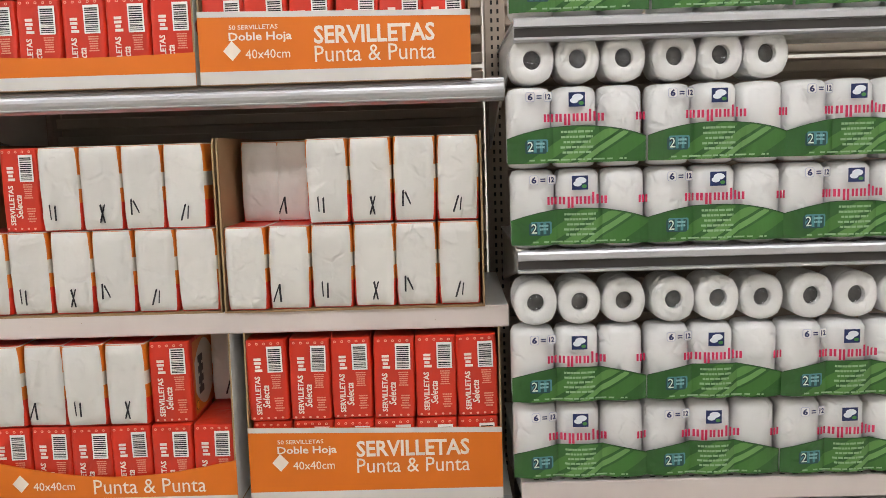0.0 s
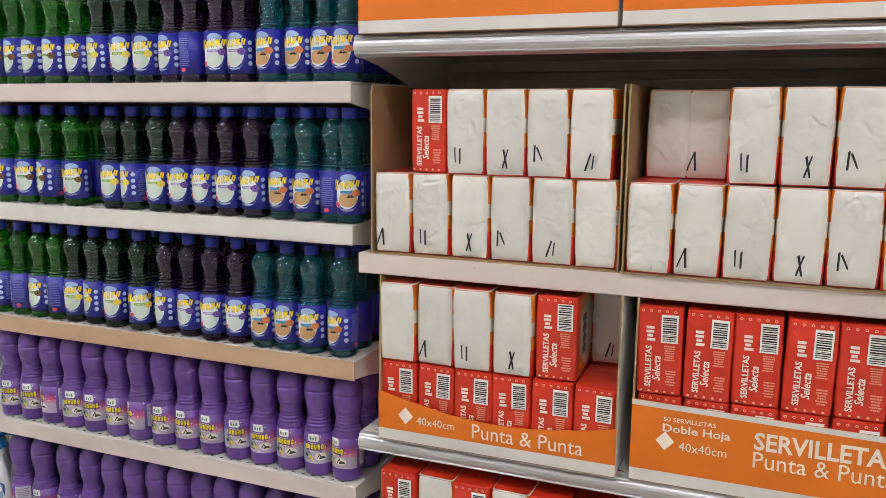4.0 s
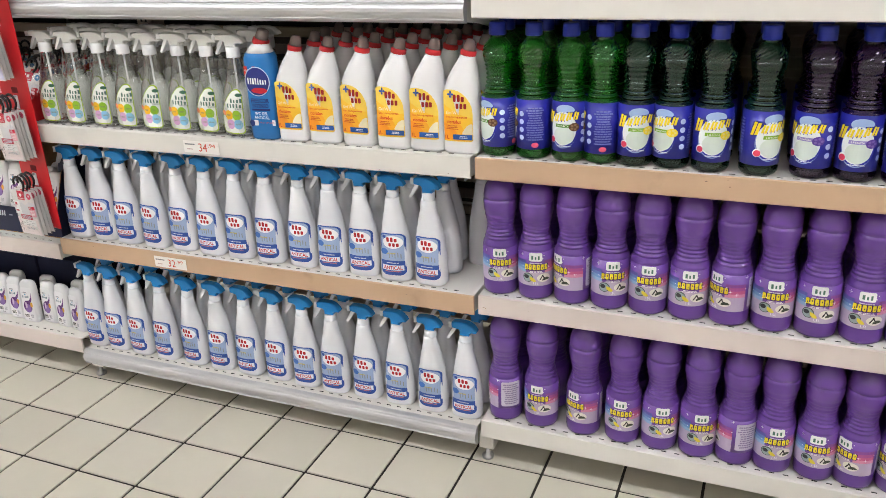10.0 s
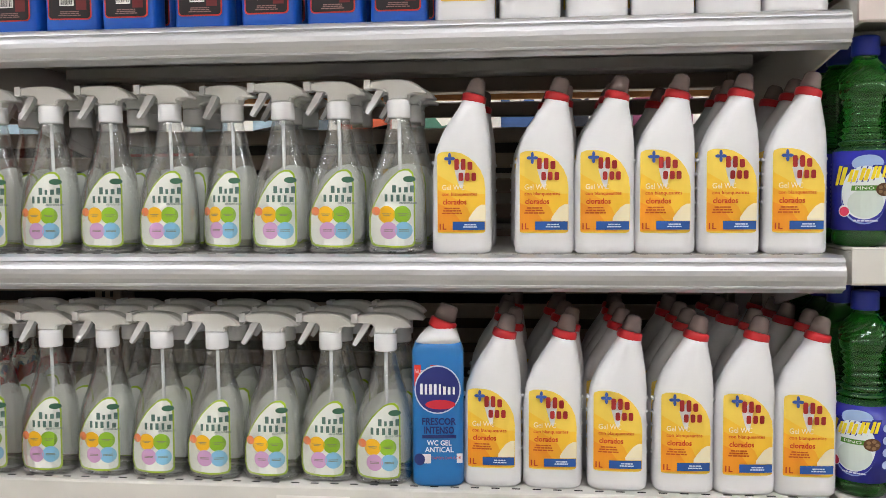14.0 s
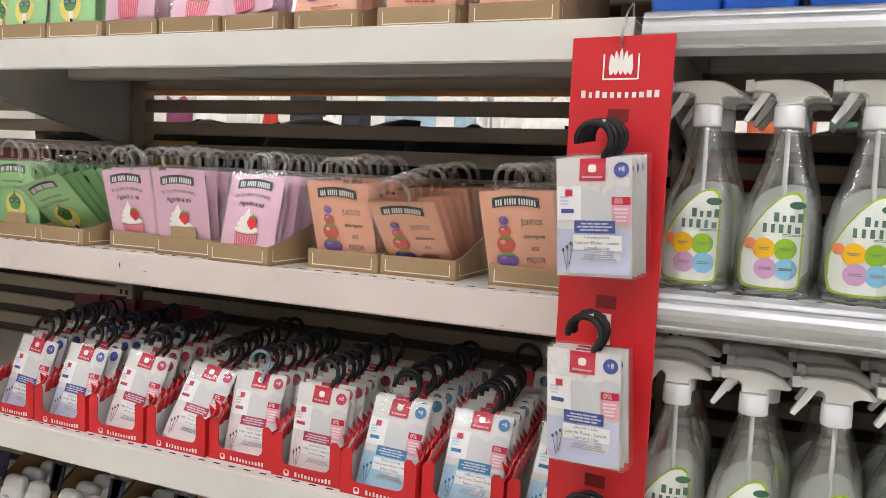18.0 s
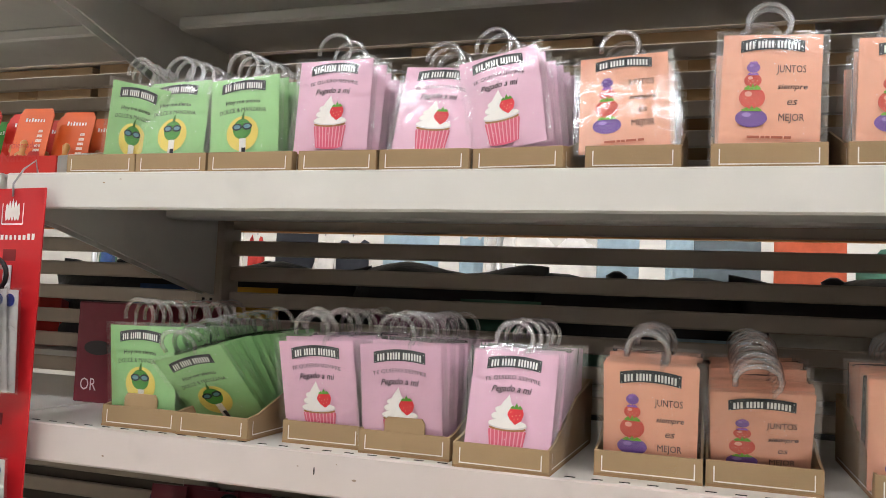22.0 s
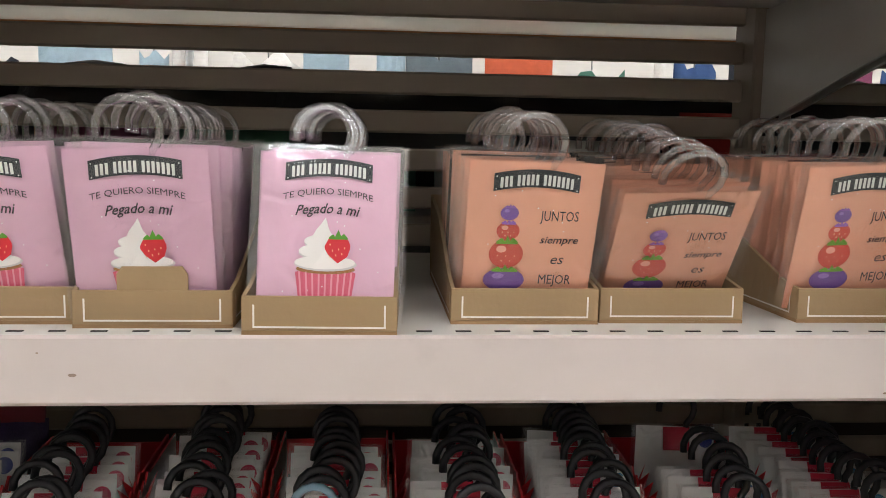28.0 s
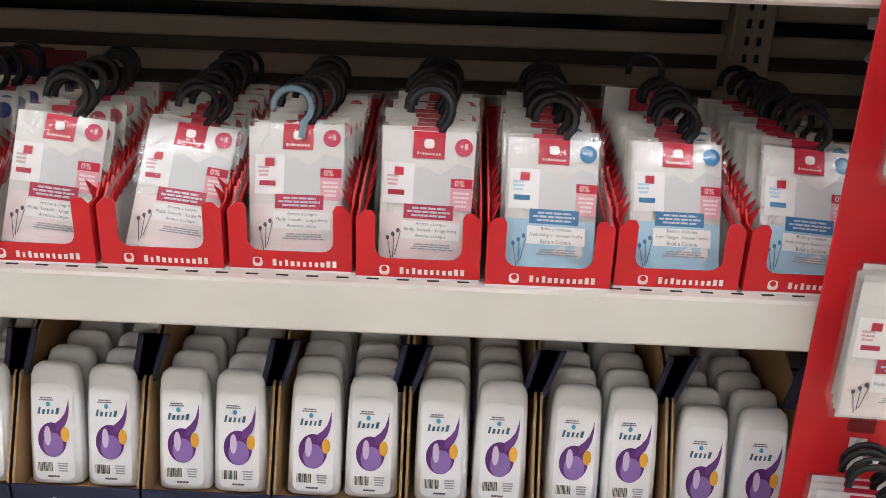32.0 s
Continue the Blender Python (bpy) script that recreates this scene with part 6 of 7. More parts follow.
# ---- paper napkins ----
NAPW = mat("napkin_wrap", "dad7d1", 0.45, var=0.05, scale=18, bump=0.2, tone=0.05, coat=0.45, crease=0.55, fold=12)
NAPO = mat("orange_wrap", "d8761c", 0.4, var=0.08, scale=14, bump=0.1, coat=0.3)
NAPR = mat("red_wrap", "d6331c", 0.38, var=0.06, scale=14, bump=0.1, tone=0.05, coat=0.35, crease=0.35, fold=14)
NAPG = mat("pale_wrap", "cfcabf", 0.45, var=0.05, coat=0.3)
NW, NH, ND = 0.0985, 0.197, 0.2


def pen_stroke(g, x, z, w, h, lean):
    g.rect(x, z, w, h, ink("222228"), 5, lean)
    g.rect(x + 0.0006, z + h * 0.1, w * 0.7, h * 0.9, ink("222228"), 6, lean + 0.03)


def napkin(kind, v=0):
    white = kind == "white"
    ob = thing("napkin_pack", "wrapped paper napkins, " + ("white end with black pen mark" if white else "red printed side with barcode"), "napkins", "napkin packs")
    r = random.Random(v + 31)
    zs = [(0, 0.004), (0.002, 0.001)] + [(NH * k / 6, -0.0006 * r.random()) for k in range(1, 6)] + [(NH - 0.002, 0.001), (NH, 0.004)]
    rs = [(z, NW / 2 - e, ND / 2 - e, r.uniform(-0.0007, 0.0007), ND / 2 + r.uniform(0, 0.001), 15) for z, e in zs]
    if white:
        body = Geo().loft(rs, NAPR, 28, False)
        for lo, hi, m in ((3, 4, NAPO), (4, 5, NAPG), (5, 7, NAPO), (7, 8, NAPG)):
            body.m[28 * lo:28 * hi] = [body.slot(m)] * (28 * (hi - lo))
        part("body", body, ob, "red and orange printed wrap")
    else:
        part("body", Geo().loft(rs, NAPR, 28, False), ob, "red printed wrap")
    a = Geo()
    if white:
        n, m = 9, 16
        vs, fs = [], []
        for j in range(m + 1):
            for i in range(n + 1):
                u, q = 2 * i / n - 1, 2 * j / m - 1
                w = NW / 2 - 0.0035 - 0.0028 * abs(q) ** 6 - 0.0012 * r.random() * (abs(u) == 1)
                h = 0.0035 + 0.0075 * (1 - u ** 8) ** 0.5 * (1 - q ** 10) ** 0.5
                h += 0 if abs(u) == 1 or abs(q) == 1 else r.uniform(-0.0007, 0.0007) + 0.0012 * math.sin(3.1 * u + 2.3 * q + v)
                vs.append((u * w, 0.0045 - h, (q + 1) / 2 * (NH - 0.006) + 0.003))
        for j in range(m):
            for i in range(n):
                k = j * (n + 1) + i
                fs.append((k, k + 1, k + n + 2, k + n + 1))
        part("paper_end", Geo().add(vs, fs, NAPW, True), ob, "white paper end under crinkled film")
        x, z, h = r.uniform(-0.028, 0.012), 0.042 + r.uniform(-0.008, 0.012), r.uniform(0.034, 0.042)
        if v == 1:
            pen_stroke(a, x - 0.004, z, 0.003, h, 0.35)
            pen_stroke(a, x + 0.005, z, 0.0048, h, -0.08)
        elif v == 2:
            pen_stroke(a, x - 0.006, z, 0.003, h, -0.05)
            pen_stroke(a, x + 0.006, z - 0.003, 0.0042, h, 0.0)
        elif v == 3:
            pen_stroke(a, x, z, 0.0036, h, 0.3)
            pen_stroke(a, x, z, 0.0036, h, -0.22)
        elif v in (4, 5):
            pen_stroke(a, x - 0.005, z, 0.0042, h, 0.02 if v == 4 else 0.3)
            pen_stroke(a, x + 0.006, z, 0.003, h * 0.8, -0.45 if v == 4 else 0.1)
        if v:
            part("pen_mark", a.bend(lambda x, d, z: (x, -0.0078 - d, z)), ob, "black pen strokes")
    else:
        wh, pale = ink("f2e2d8"), ink("e89a80")
        a.barcode(0.021, 0.150, 0.036, 0.063, 2, 90, v + 3)
        a.text("SERVILLETAS", -0.0225, 0.063, 0.094, 0.0135, wh, 2, turn=90, bold=0.03)
        a.text("Selecta", -0.0045, 0.061, 0.056, 0.0175, wh, 2, turn=90, shear=0.2, bold=0.02)
        for k in range(4):
            a.rect(-0.018 - (0.002 if k else 0), 0.124 + 0.009 * k, 0.018 if k == 0 else 0.012 + 0.005 * (k > 1), 0.0062, wh, 2)
        a.bars(0.022, 0.096, 0.026, 0.036, 7, pale, 2, 3)
        a.bars(0.026, 0.040, 0.024, 0.036, 6, pale, 2, 4)
        for k in range(5):
            a.ell(-0.036 + 0.017 * k, 0.1885, 0.0034, 0.003, ink("eeb49c"), 2, 6)
            a.ell(-0.036 + 0.017 * k, 0.1885, 0.0018, 0.0016, ink("d6331c"), 3, 6)
            a.ell(-0.036 + 0.017 * k, 0.0075, 0.003, 0.0026, ink("eeb49c"), 2, 6)
        a.shift(0, -0.0012, 0)
        if v == 1:
            side = Geo()
            side.rect(0.105, 0.0985, 0.17, 0.18, NAPO, 1, 0, 8)
            ts = [0.0985 + 0.082 * math.cos(2.2 * (k / 12 - 0.5)) for k in range(13)]
            side.columns([0.03 + 0.16 * k / 12 for k in range(13)], ts, [0.197 - t for t in ts], NAPG, 2)
            side.mark(0.075, 0.095, 0.03, 0.085, 1, ink("26242a"), 3)
            for k in range(4):
                side.rect(0.075, 0.06 + 0.026 * k, 0.042, 0.018, ink("26242a"), 4)
            side.ell(0.035, 0.03, 0.012, 0.012, ink("26242a"), 3).ell(0.035, 0.03, 0.010, 0.010, ink("e8a02c"), 4)
            part("side_print", side.bend(lambda x, d, z: (NW / 2 + 0.0012 + d, x, z)), ob, "orange and white side with black blocks")
        part("print", a, ob, "white words and barcode")
    return ob


ORANGE = mat("orange_print", "e2761a", 0.5, var=0.05, scale=14, bump=0.08)
WHITEC = mat("white_print", "d8d4d0", 0.55, var=0.04, bump=0.08)


def carton(x0, x1, z, front_h, y=-0.03, printed=True, side_h=0.4, curve=0.0, depth=0.45, words=True):
    w = x1 - x0
    t = thing("napkin_carton", "open cardboard carton, " + ("orange and white printed, " if printed else "plain brown, ") + "holding napkin packs", "carton", "napkin cartons", pose(x0, y, z))
    part("bottom", Geo().box(0, w, 0, depth, 0, 0.004, CARDIN, 0), t)
    if front_h:
        n = 12
        xs = [w * i / n for i in range(n + 1)]
        tops = [front_h - curve * math.sin(math.pi * i / n) + 0.012 * (1 - i / n) for i in range(n + 1)]
        out = [(0, 0.004), (w, 0.004)] + [(xq, zq) for xq, zq in list(zip(xs, tops))[::-1]]
        fr = part("front_panel", Geo().prism(out, 0, 0.004, ORANGE), t, "orange printed front")
        a = Geo().rect(w / 2, 0.016, w, 0.028, WHITEC, 1)
        if not curve:
            a.columns(xs, [q + 0.0005 for q in tops], [q - 0.012 for q in tops], WHITEC, 1)
        wh = ink("f4e6d8")
        part("white_band", a, fr, "white band")
        if words and curve < 0.03:
            s = Geo()
            s.text("SERVILLETAS", w * 0.648, front_h - 0.045, 0.27, 0.040, wh, 2, bold=0.025)
            part("word", s, fr, "white printed word")
            s = Geo().text("50 SERVILLETAS", 0.125, front_h - 0.024, 0.11, 0.010, wh, 2, bold=0.01)
            s.text("Doble Hoja", 0.14, front_h - 0.047, 0.142, 0.024, wh, 2, bold=0.02)
            part("small_print", s, fr, "white printed words")
        if words:
            s = Geo().text("Punta & Punta", w * 0.648, front_h - 0.087 + (0.03 if curve else 0), 0.27, 0.036, wh, 2)
            part("word", s, fr, "white printed word")
            s = Geo().text("40x40cm", 0.155, front_h - 0.083 + (0.03 if curve else 0), 0.10, 0.020, wh, 2)
            zc = front_h - 0.075 + (0.03 if curve else 0)
            s.columns([0.055, 0.075, 0.095], [zc, zc + 0.022, zc], [zc, zc - 0.022, zc], wh, 2)
            part("size_mark", s, fr, "white diamond and size")
    for s in (0, 1):
        xx = 0.0 if s == 0 else w - 0.004
        prof = [(0.0 if not front_h else 0.004, 0.004), (depth, 0.004), (depth, side_h), (0.012, side_h), (0.004, max(front_h, side_h - 0.02) if not printed else (front_h or 0.1) + 0.03)]
        vs = [(q, yy, zz) for q in (xx, xx + 0.004) for yy, zz in prof]
        om = (WHITEC if printed else CARD)
        g = Geo().add(vs, [(4, 3, 2, 1, 0)], om if s == 0 else CARDIN).add(vs, [(5, 6, 7, 8, 9)], CARDIN if s == 0 else om)
        g.add(vs, [(i, (i + 1) % 5, (i + 1) % 5 + 5, i + 5) for i in range(5)], CARD)
        part("side_panel", g, t, "side with brown inside")
    part("back_panel", Geo().box(0, w, depth, depth + 0.004, 0.004, side_h, CARDIN, 0), t)


VN = 0


def nap(kind, x, y, z, rz=0.0):
    global VN
    VN += 1
    v = (VN * 7) % 6 if kind == "white" else int(rz > 2.5)
    put(("nap", kind, v), lambda: napkin(kind, v), pose(x, y + RND.uniform(-0.004, 0.004), z, 0, RND.uniform(-1.1, 1.1), rz + RND.uniform(-2, 2)))


zN = 1.124
carton(1.375, 1.984, zN, 0, -0.005, False, 0.41)
for i in range(6):
    nap("white", 1.43 + 0.1 * i, 0.004, zN + 0.005)
nap("red", 1.515, 0.02, zN + 0.203, -6)
for i in range(4):
    nap("white", 1.617 + 0.0985 * i, 0.004, zN + 0.203)
carton(1.992, 2.604, zN, 0, -0.012, False, 0.41)
for i in range(6):
    nap("white", 2.046 + 0.1 * i, -0.004, zN + 0.005)
for i in range(6):
    if i < 2:
        nap("white", 2.062 + 0.083 * i, 0.12, zN + 0.203)
    else:
        nap("white", 2.046 + 0.1 * i, -0.002, zN + 0.205)
zN = 0.655
carton(1.405, 2.0, zN, 0.115, -0.03, True, 0.42, 0.04)
for i in range(6):
    nap("red", 1.455 + 0.098 * i, -0.018, zN + 0.006, 0)
for i in range(4):
    nap("white", 1.452 + 0.0985 * i, -0.016, zN + 0.206)
nap("red", 1.85, -0.01, zN + 0.206, 3)
nap("white", 1.945, 0.16, zN + 0.206)
carton(2.03, 2.637, zN, 0.178, -0.02, True, 0.42)
for i in range(6):
    nap("red", 2.084 + 0.1 * i, -0.012, zN + 0.006)
    nap("red", 2.083 + 0.1 * i, -0.010, zN + 0.205)
zN = 1.65
carton(1.36, 1.965, zN, 0.075, -0.03, True, 0.3, 0.01, words=False)
carton(1.975, 2.585, zN, 0.15, -0.03, True, 0.3)
for j in range(2):
    for i in range(6):
        nap("red", (1.415 if j == 0 else 2.03) + 0.1 * i, -0.02, zN + 0.006)
        nap("red", (1.415 if j == 0 else 2.03) + 0.1 * i, -0.02, zN + 0.205)
zN = 0.17
carton(1.41, 1.995, zN, 0.19, -0.04, True, 0.4)
carton(2.03, 2.64, zN, 0.19, -0.04, True, 0.4)
for i in range(6):
    nap("white" if i in (1, 3) else "red", 1.46 + 0.098 * i, -0.03, zN + 0.206)
    nap("red", 1.46 + 0.098 * i, -0.03, zN + 0.006)
    nap("red", 2.085 + 0.1 * i, -0.02, zN + 0.006)
    nap("red", 2.085 + 0.1 * i, -0.02, zN + 0.206)

# ---- toilet paper ----
TISSUE = mat("tissue_wrap", "dddcda", 0.32, var=0.03, scale=16, bump=0.15, tone=0.03, coat=0.5, crease=0.55, fold=15)
GREENW = mat("green_wrap", "2c5f26", 0.35, var=0.25, scale=9, bump=0.1, coat=0.4, crease=0.4, fold=14)
RW = 0.1003


def lobes(x, d, z):
    u = (x + 1.5 * RW) / RW
    k = abs(u - math.floor(u) - 0.5) * 2
    e = min(1.0, max(0.0, min(z, 0.177 - z) / 0.02))
    return (x, -(0.012 * (1 - k ** 2.5) + 0.006 * math.sqrt(max(0.0, 1 - (1 - e) ** 2)) - 0.006) - d - 0.0, z)


def tissue_pack(art=True):
    ob = thing("toilet_paper_pack", "wrapped pack of white toilet rolls with a green wave", "toilet paper", "toilet paper packs")
    for i in range(3):
        cx = -RW + RW * i
        g = Geo().loft([ring(0, 0.036, cx=cx, cy=0.052), ring(0.004, 0.0445, 2.4, cx, 0.052), ring(0.016, 0.0500, 2.7, cx, 0.052, 0.0533), ring(0.161, 0.0500, 2.7, cx, 0.052, 0.0533), ring(0.173, 0.0445, 2.4, cx, 0.052), ring(0.177, 0.034, cx=cx, cy=0.052)], TISSUE, 20)
        part("roll", g, ob, "upright wrapped roll")
    if art:
        a = Geo()
        xs = [-0.1625 + 0.325 * i / 30 for i in range(31)]
        tops = [0.090 - 0.024 * (abs(x) / 0.158) ** 2.2 for x in xs]
        a.columns(xs, [t + 0.0014 for t in tops], [t - 0.002 for t in tops], ink("16381a"), 1)
        a.columns(xs, tops, [0.0105] * 31, GREENW, 2)
        for x0, w, k, c in ((-0.12, 0.05, 0.62, "467a34"), (-0.05, 0.035, 0.6, "5b8c46"), (0.03, 0.06, 0.6, "3f7430"), (0.0, 0.022, 0.62, "6d9c58")):
            ys = [0.012 + k * (x - x0) for x in xs]
            sel = [i for i in range(31) if ys[i] > -0.01 and ys[i] - w * k < tops[i]]
            up = [max(0.0108, min(tops[i] - 0.002, ys[i])) for i in sel]
            dn = [max(0.0108, min(tops[i] - 0.002, ys[i] - w * k)) for i in sel]
            a.columns([xs[i] for i in sel], up, dn, ink(c, 0.35, 0.3), 3)
        rose, dk = ink("d02c58"), ink("2a2f5c")
        x = -0.077
        for stems, h in ((3, 0.017), (2, 0.017), (2, 0.025), (2, 0.017), (2, 0.017), (1, 0.026), (1, 0.021), (2, 0.017)):
            for k in range(stems):
                a.rect(x + 0.003, 0.1085 + (h - 0.017) / 2 * (-1 if h == 0.025 else 1), 0.0055, h, rose, 4)
                x += 0.0086
            x += 0.0021
        for k in range(3):
            a.rect(0.140 + 0.0086 * k, 0.1085, 0.0055, 0.017, rose, 4)
        a.rect(0.0, 0.147, 0.038, 0.031, ink("1d2d5e"), 4, 0, 4)
        a.ell(0.002, 0.152, 0.013, 0.007, ink("e8ecf2"), 5, 8).ell(-0.006, 0.145, 0.010, 0.006, ink("e8ecf2"), 5, 8).ell(0.010, 0.139, 0.006, 0.004, ink("4a8a4a"), 5, 6)
        a.text("6", -0.108, 0.155, 0.012, 0.015, dk, 4, bold=0.04)
        for s in (-0.108, -0.066):
            a.rrect(s, 0.155, 0.021, 0.021, 0.004, ink("b4b6cc"), 2, n=2).rrect(s, 0.155, 0.019, 0.019, 0.004, ink("e2e0de"), 3, n=2)
        a.rect(-0.087, 0.157, 0.012, 0.0026, dk, 4).rect(-0.087, 0.152, 0.012, 0.0026, dk, 4)
        a.text("12", -0.066, 0.155, 0.013, 0.012, dk, 4, bold=0.04)
        a.rrect(-0.092, 0.049, 0.050, 0.028, 0.004, ink("4f8790"), 4, mid=3).rrect(-0.096, 0.046, 0.050, 0.028, 0.004, ink("1f4a4c"), 4, mid=3)
        a.text("2", -0.109, 0.048, 0.015, 0.023, ink("16263a"), 6, bold=0.08).text("2", -0.109, 0.048, 0.0135, 0.0215, ink("e6efe4"), 7)
        a.bars(-0.086, 0.050, 0.026, 0.016, 2, ink("86b4bc"), 5, 9)
        a.bars(0.0, 0.0555, 0.080, 0.056, 5, ink("8fb488"), 5, 4, 0.42, 0.25)
        a.bars(0.0, 0.0175, 0.23, 0.006, 1, ink("8fb488"), 5, 6, 0.6, 0.0)
        a.v = [(x * 0.936, y, z) for x, y, z in a.v]
        part("print", a.bend(lambda x, d, z: (x, lobes(x, d, z)[1] - 0.0012, z)), ob, "green wave and red lettering blocks")
    return ob


# dark disc colour stands in for the shade inside the hollow rolls
HOLE = mat("hole_dark", "4e4a48", 0.8, var=0.2)


def lying_pack():
    ob = thing("toilet_paper_pack", "pack of toilet rolls laid on its side showing round ends", "toilet paper", "toilet paper packs")
    for i in range(3):
        cx = -RW + RW * i
        vs, fs, n = [], [], 24
        prof = [(0.0215, 0.02), (0.0215, 0.003), (0.023, 0.0015), (0.045, 0.0), (0.0525, 0.004), (0.0545, 0.012), (0.0545, 0.105)]
        for r, y in prof:
            for k in range(n):
                q = 2 * math.pi * k / n
                c, s = math.cos(q), math.sin(q)
                f = 1.0 if r < 0.03 else 1 / max(abs(c), abs(s)) ** 0.18
                vs.append((cx + r * c * f * 0.905, y, 0.0575 + r * s * f * 0.97))
        for j in range(len(prof) - 1):
            for k in range(n):
                k2 = (k + 1) % n
                fs.append((j * n + k, j * n + k2, (j + 1) * n + k2, (j + 1) * n + k))
        roll = part("roll", Geo().add(vs, fs, TISSUE, True), ob, "white wrapped roll end")
        part("core", Geo().loft([(-0.02, 0.0214, 0.0214, 0, 0, 2), (-0.019, 0.0214, 0.0214, 0, 0, 2)], HOLE, 20), roll, "dark disc painted as the shade in the roll's hole", m=Matrix.Translation((cx, 0, 0.0575)) @ Matrix.Rotation(radians(90), 4, "X"))
        fl = Geo().loft([(-0.004, 0.0212, 0.0212, 0, 0, 2), (-0.0037, 0.0212, 0.0212, 0, 0, 2)], FILM, 16)
        part("film", fl, roll, "crinkled clear film over the hole", m=Matrix.Translation((cx, 0, 0.0575)) @ Matrix.Rotation(radians(90), 4, "X"))
    return ob


for z, lay in ((1.262, (0, 1)), (0.722, (0, 1, 2, 3)), (0.175, (0, 1, 2, 3))):
    for c in range(4):
        x = 2.813 + 0.3035 * c
        for r in range(2):
            put("tp", tissue_pack, pose(x + RND.uniform(-0.003, 0.003), -0.083 + (0.0 if c < 2 else -0.004), z + 0.002 + 0.1805 * r, 0, 0, RND.uniform(-0.6, 0.6)))
        if c in lay:
            put("tpl", lying_pack, pose(x + 0.004 + 0.008 * c, -0.075, z + 0.361, 0, 0, RND.uniform(-1, 1)))
for c in range(4):
    put("tp", tissue_pack, pose(2.82 + 0.31 * c, -0.07, 1.770))

# ---- the aisle behind the slatted back ----
ORBAR = mat("orange_rail", "c98a52", 0.5, var=0.1)
far = thing("gondola", "gondola of the next aisle seen through the slats", "shelf", "gondola bays", pose(-4.0, 0.0, 0.0))
for z in (0.5, 0.95, 1.2, 1.56, 1.93):
    sh = part("shelf", Geo().box(0, 5.4, 0.62, 1.1, z - 0.02, z, WHITE, 0), far)
    part("price_rail", Geo().box(0, 5.4, 1.1, 1.115, z - 0.035, z + 0.005, ORBAR, 0), sh, "orange price rail")
CLOTH = ["b8342c", "e0a83a", "3f6a58", "d8d4cc", "34507e", "7a3a58", "8fa8b4", "22242c", "c8c4be", "5a8a78"]
for i in range(22):
    c = CLOTH[(i * 7) % 10]
    h = RND.uniform(0.03, 0.09)
    t = thing("folded_textile", "folded cloth in a clear bag on the next aisle's shelf", "textile", "folded textiles", pose(-3.3 + 0.2 * i, 0.72, 1.2))
    part("cloth", pillow(0.17, h * 2, 0.07, mat("cloth_" + c, c, 0.8, var=0.2, scale=30, bump=0.3), 6, i, 0.006), t)
DARKBAG = mat("black_plastic", "1c1b1f", 0.3, var=0.3, scale=20, bump=0.6)
for i in range(9):
    t = thing("black_bag", "shiny black plastic bag on the next aisle's shelf", "bag", "black bags", pose(-3.1 + 0.42 * i, 0.85, 1.2))
    part("sack", pillow(0.47, 0.225 + 0.008 * (i % 3), 0.09, DARKBAG, 10, i + 50, 0.012, 0.1), t)
    part("knot", Geo().loft([ring(0.19, 0.014, cx=-0.04), ring(0.222, 0.024, cx=-0.04), ring(0.232, 0.008, cx=-0.04)], DARKBAG, 8), t, "gathered neck")
    t = thing("black_bag", "shiny black plastic bag on the next aisle's shelf", "bag", "black bags", pose(-3.0 + 0.42 * i, 0.83, 0.95))
    part("sack", pillow(0.46, 0.2, 0.09, DARKBAG, 10, i + 70, 0.012, 0.1), t)
    part("knot", Geo().loft([ring(0.18, 0.012, cx=0.05), ring(0.205, 0.02, cx=0.05), ring(0.215, 0.006, cx=0.05)], DARKBAG, 8), t, "gathered neck")
# boxes added as dark fill, hiding the bright wall behind the upper slats
for i in range(13):
    t = thing("brown_carton", "brown box added to darken the gaps behind the upper slats", "carton", "brown cartons", pose(-3.9 + 0.4 * i, 0.66, 1.56))
    part("box", Geo().box(0, 0.38, 0, 0.4, 0, 0.3 + 0.02 * (i % 3), CARD, 0.002), t)
    part("tape", Geo().box(0.16, 0.22, -0.0008, 0, 0.0, 0.3, mat("brown_tape", "8a6a42", 0.3), 0), t, "shiny brown tape")
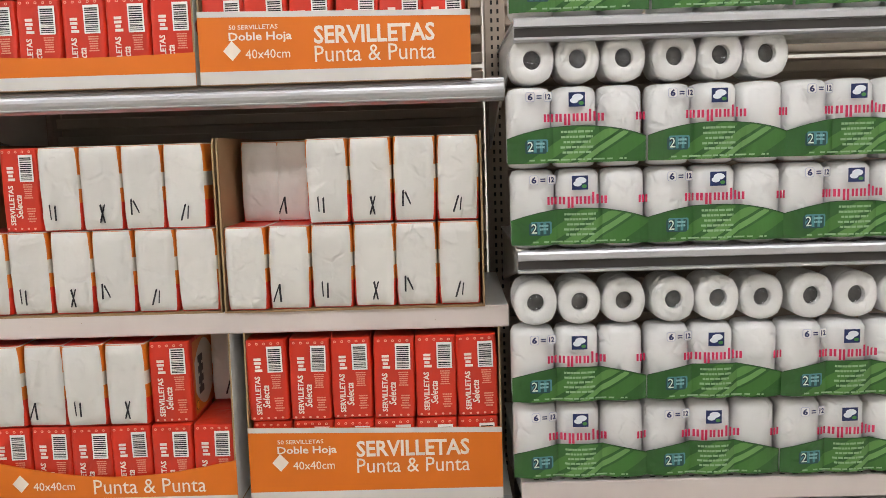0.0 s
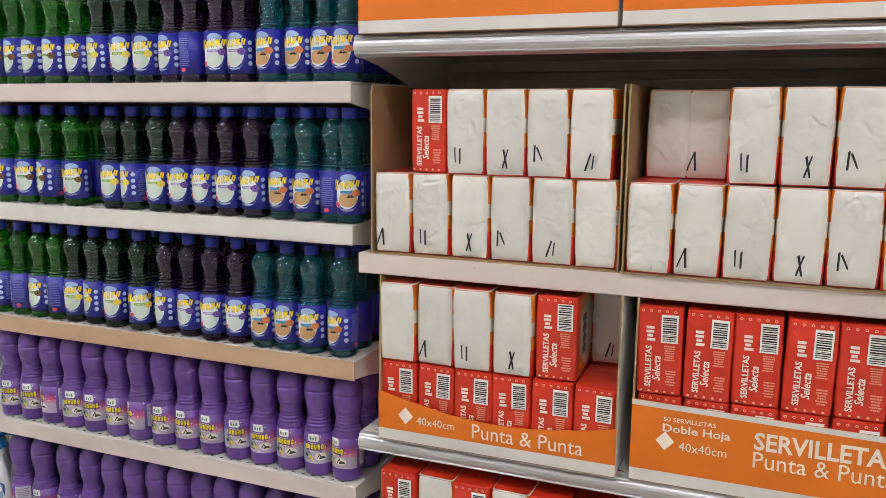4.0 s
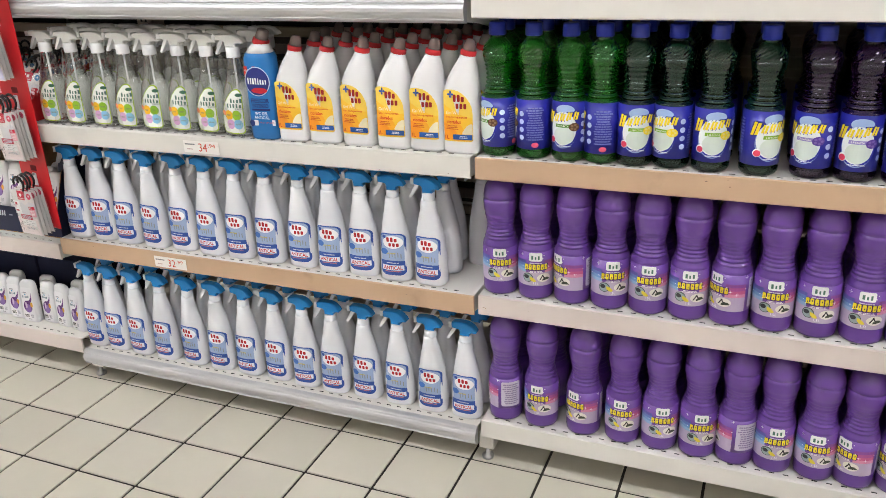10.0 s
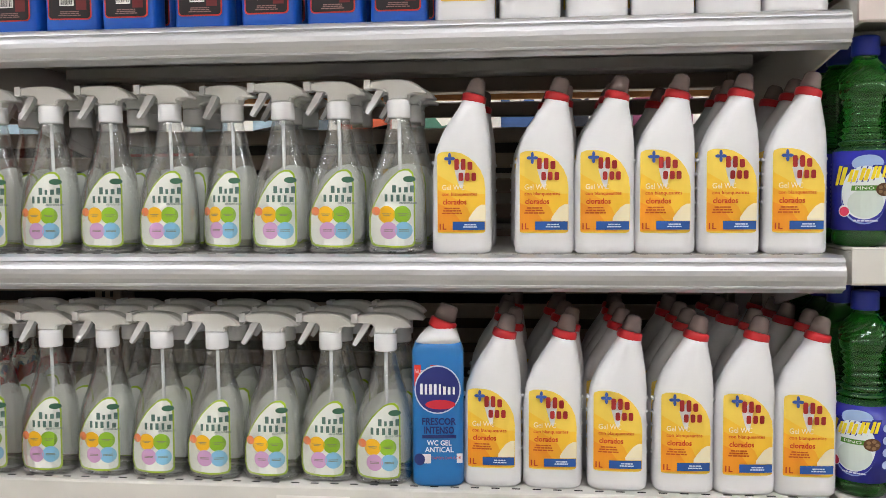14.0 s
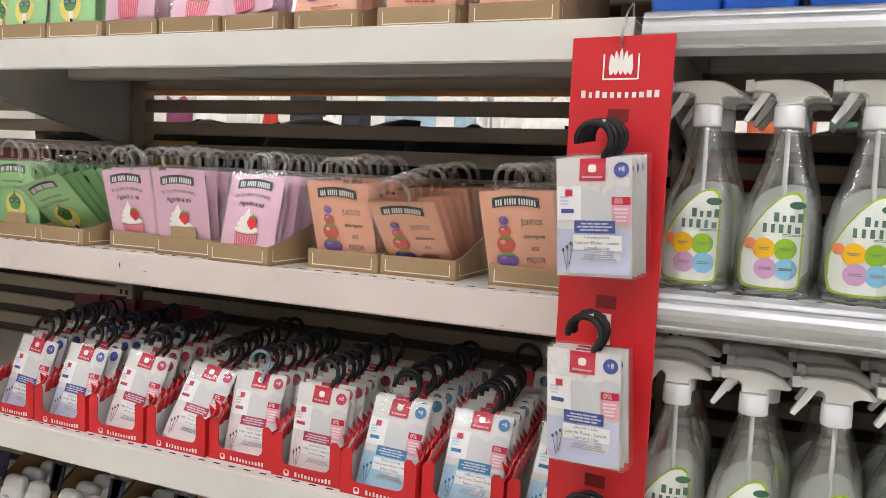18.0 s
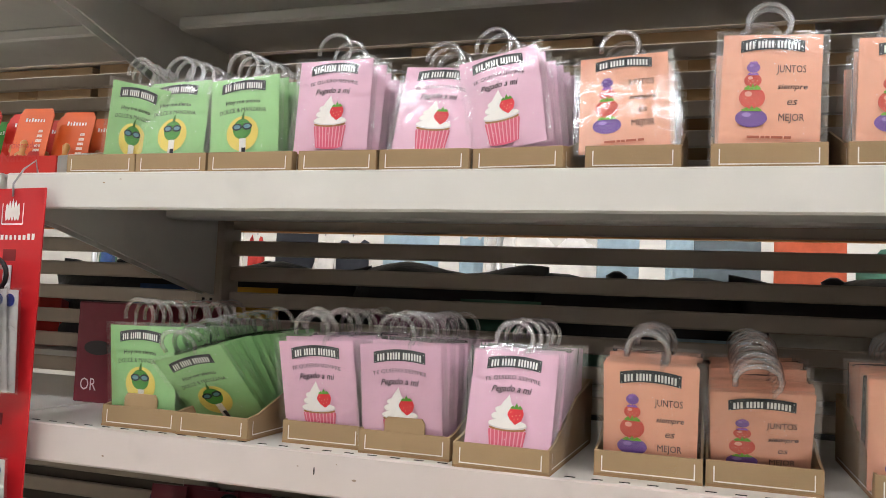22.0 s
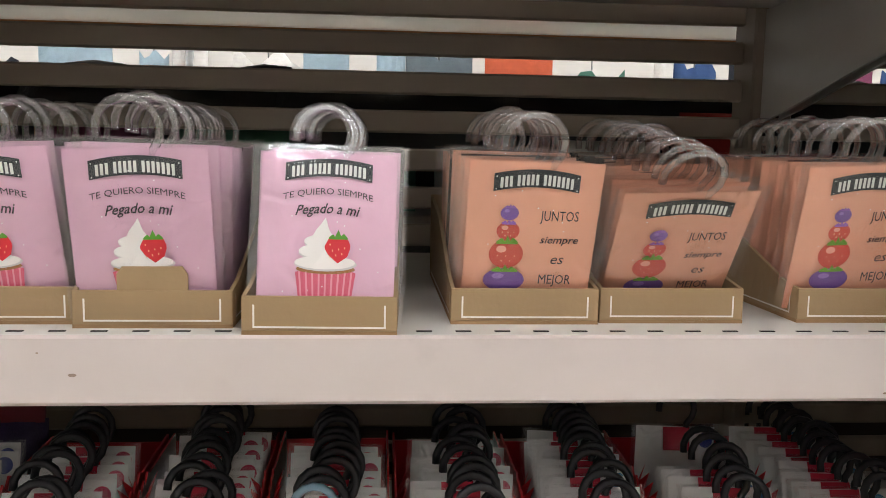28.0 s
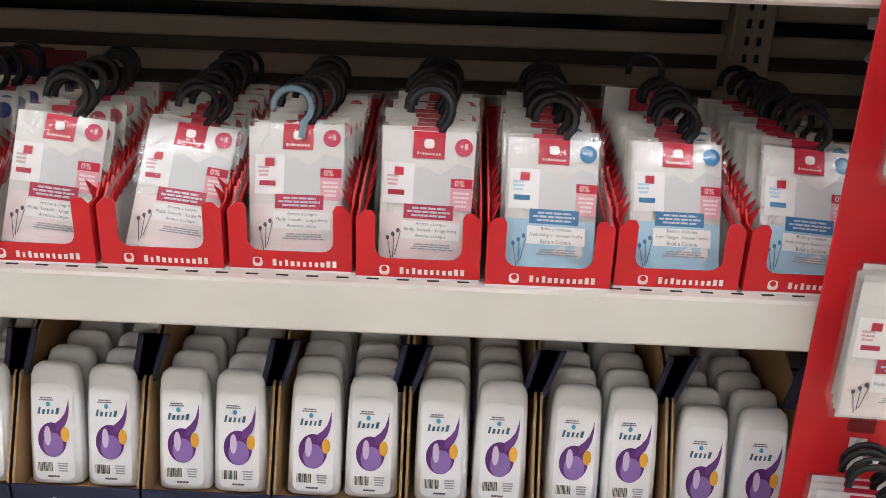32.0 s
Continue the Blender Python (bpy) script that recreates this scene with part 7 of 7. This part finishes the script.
GARB = ["b8342c", "d8a83a", "3f6a58", "e0dcd6", "34507e", "7a3a58", "9ab0bc", "22242c", "d8d4ce", "c05a3a", "e6e2dc", "44648c"]
gx, i = -5.2, 0
while gx < 2.4:
    w = RND.choice((0.06, 0.09, 0.13, 0.2, 0.3))
    c = GARB[RND.randrange(12)] if RND.random() < 0.6 else RND.choice(("e0dcd6", "8f9296", "22242c", "9ab0bc", "5f6a70"))
    t = thing("hanging_garment", "garment on a hanger, far off behind the slats", "garment", "hanging garments", pose(gx + w / 2, 3.1 + RND.uniform(-0.06, 0.06), 0.99, 0, 0, RND.uniform(-14, 14)))
    part("cloth", pillow(w, 0.82 + RND.uniform(-0.14, 0.03), 0.05, mat("cloth_" + c, c, 0.8, var=0.2, scale=30, bump=0.3), 6, i, 0.006, RND.choice((0.02, 0.06, 0.12))), t)
    part("hanger", Geo().tube([(0, 0, 0.7), (0, 0, 0.86), (0.0, 0.012, 0.884), (0.0, 0.03, 0.876)], 0.004, STEEL, 5), t, "wire hanger")
    gx += w + RND.choice((0.0, 0.01, 0.05, 0.12))
    i += 1
rack = thing("clothes_rail", "steel clothes rail far off behind the slats", "clothes rail", at=pose(-5.3, 3.1, 0))
part("bar", Geo().tube([(0, 0, 1.86), (7.8, 0, 1.86)], 0.015, STEEL, 8), rack)
for x in (0.1, 2.6, 5.1, 7.7):
    part("post", Geo().tube([(x, 0, 0), (x, 0, 1.86)], 0.018, STEEL, 8), rack)

# ---- floor tiles ----
PITCH = 0.1962
TM = Geo().box(0.0038, PITCH - 0.0038, 0.0038, PITCH - 0.0038, -0.008, 0.0, TILE, 0.001).mesh("tile")
rest = Geo()
for i in range(-44, 46):
    for j in range(-14, 28):
        x, y = -0.228 + PITCH * i, 0.006 + PITCH * j
        near = -10 <= i <= 10 and -10 <= j <= 1
        if near:
            part("tile", TM, floor, m=Matrix.Translation((x, y, 0)))
        else:
            rest.box(x + 0.003, x + PITCH - 0.003, y + 0.003, y + PITCH - 0.003, -0.008, 0.0, TILE, 0)
tagged(part("tile_field", rest, floor, "pale square floor tiles further off"), kind="stuff")
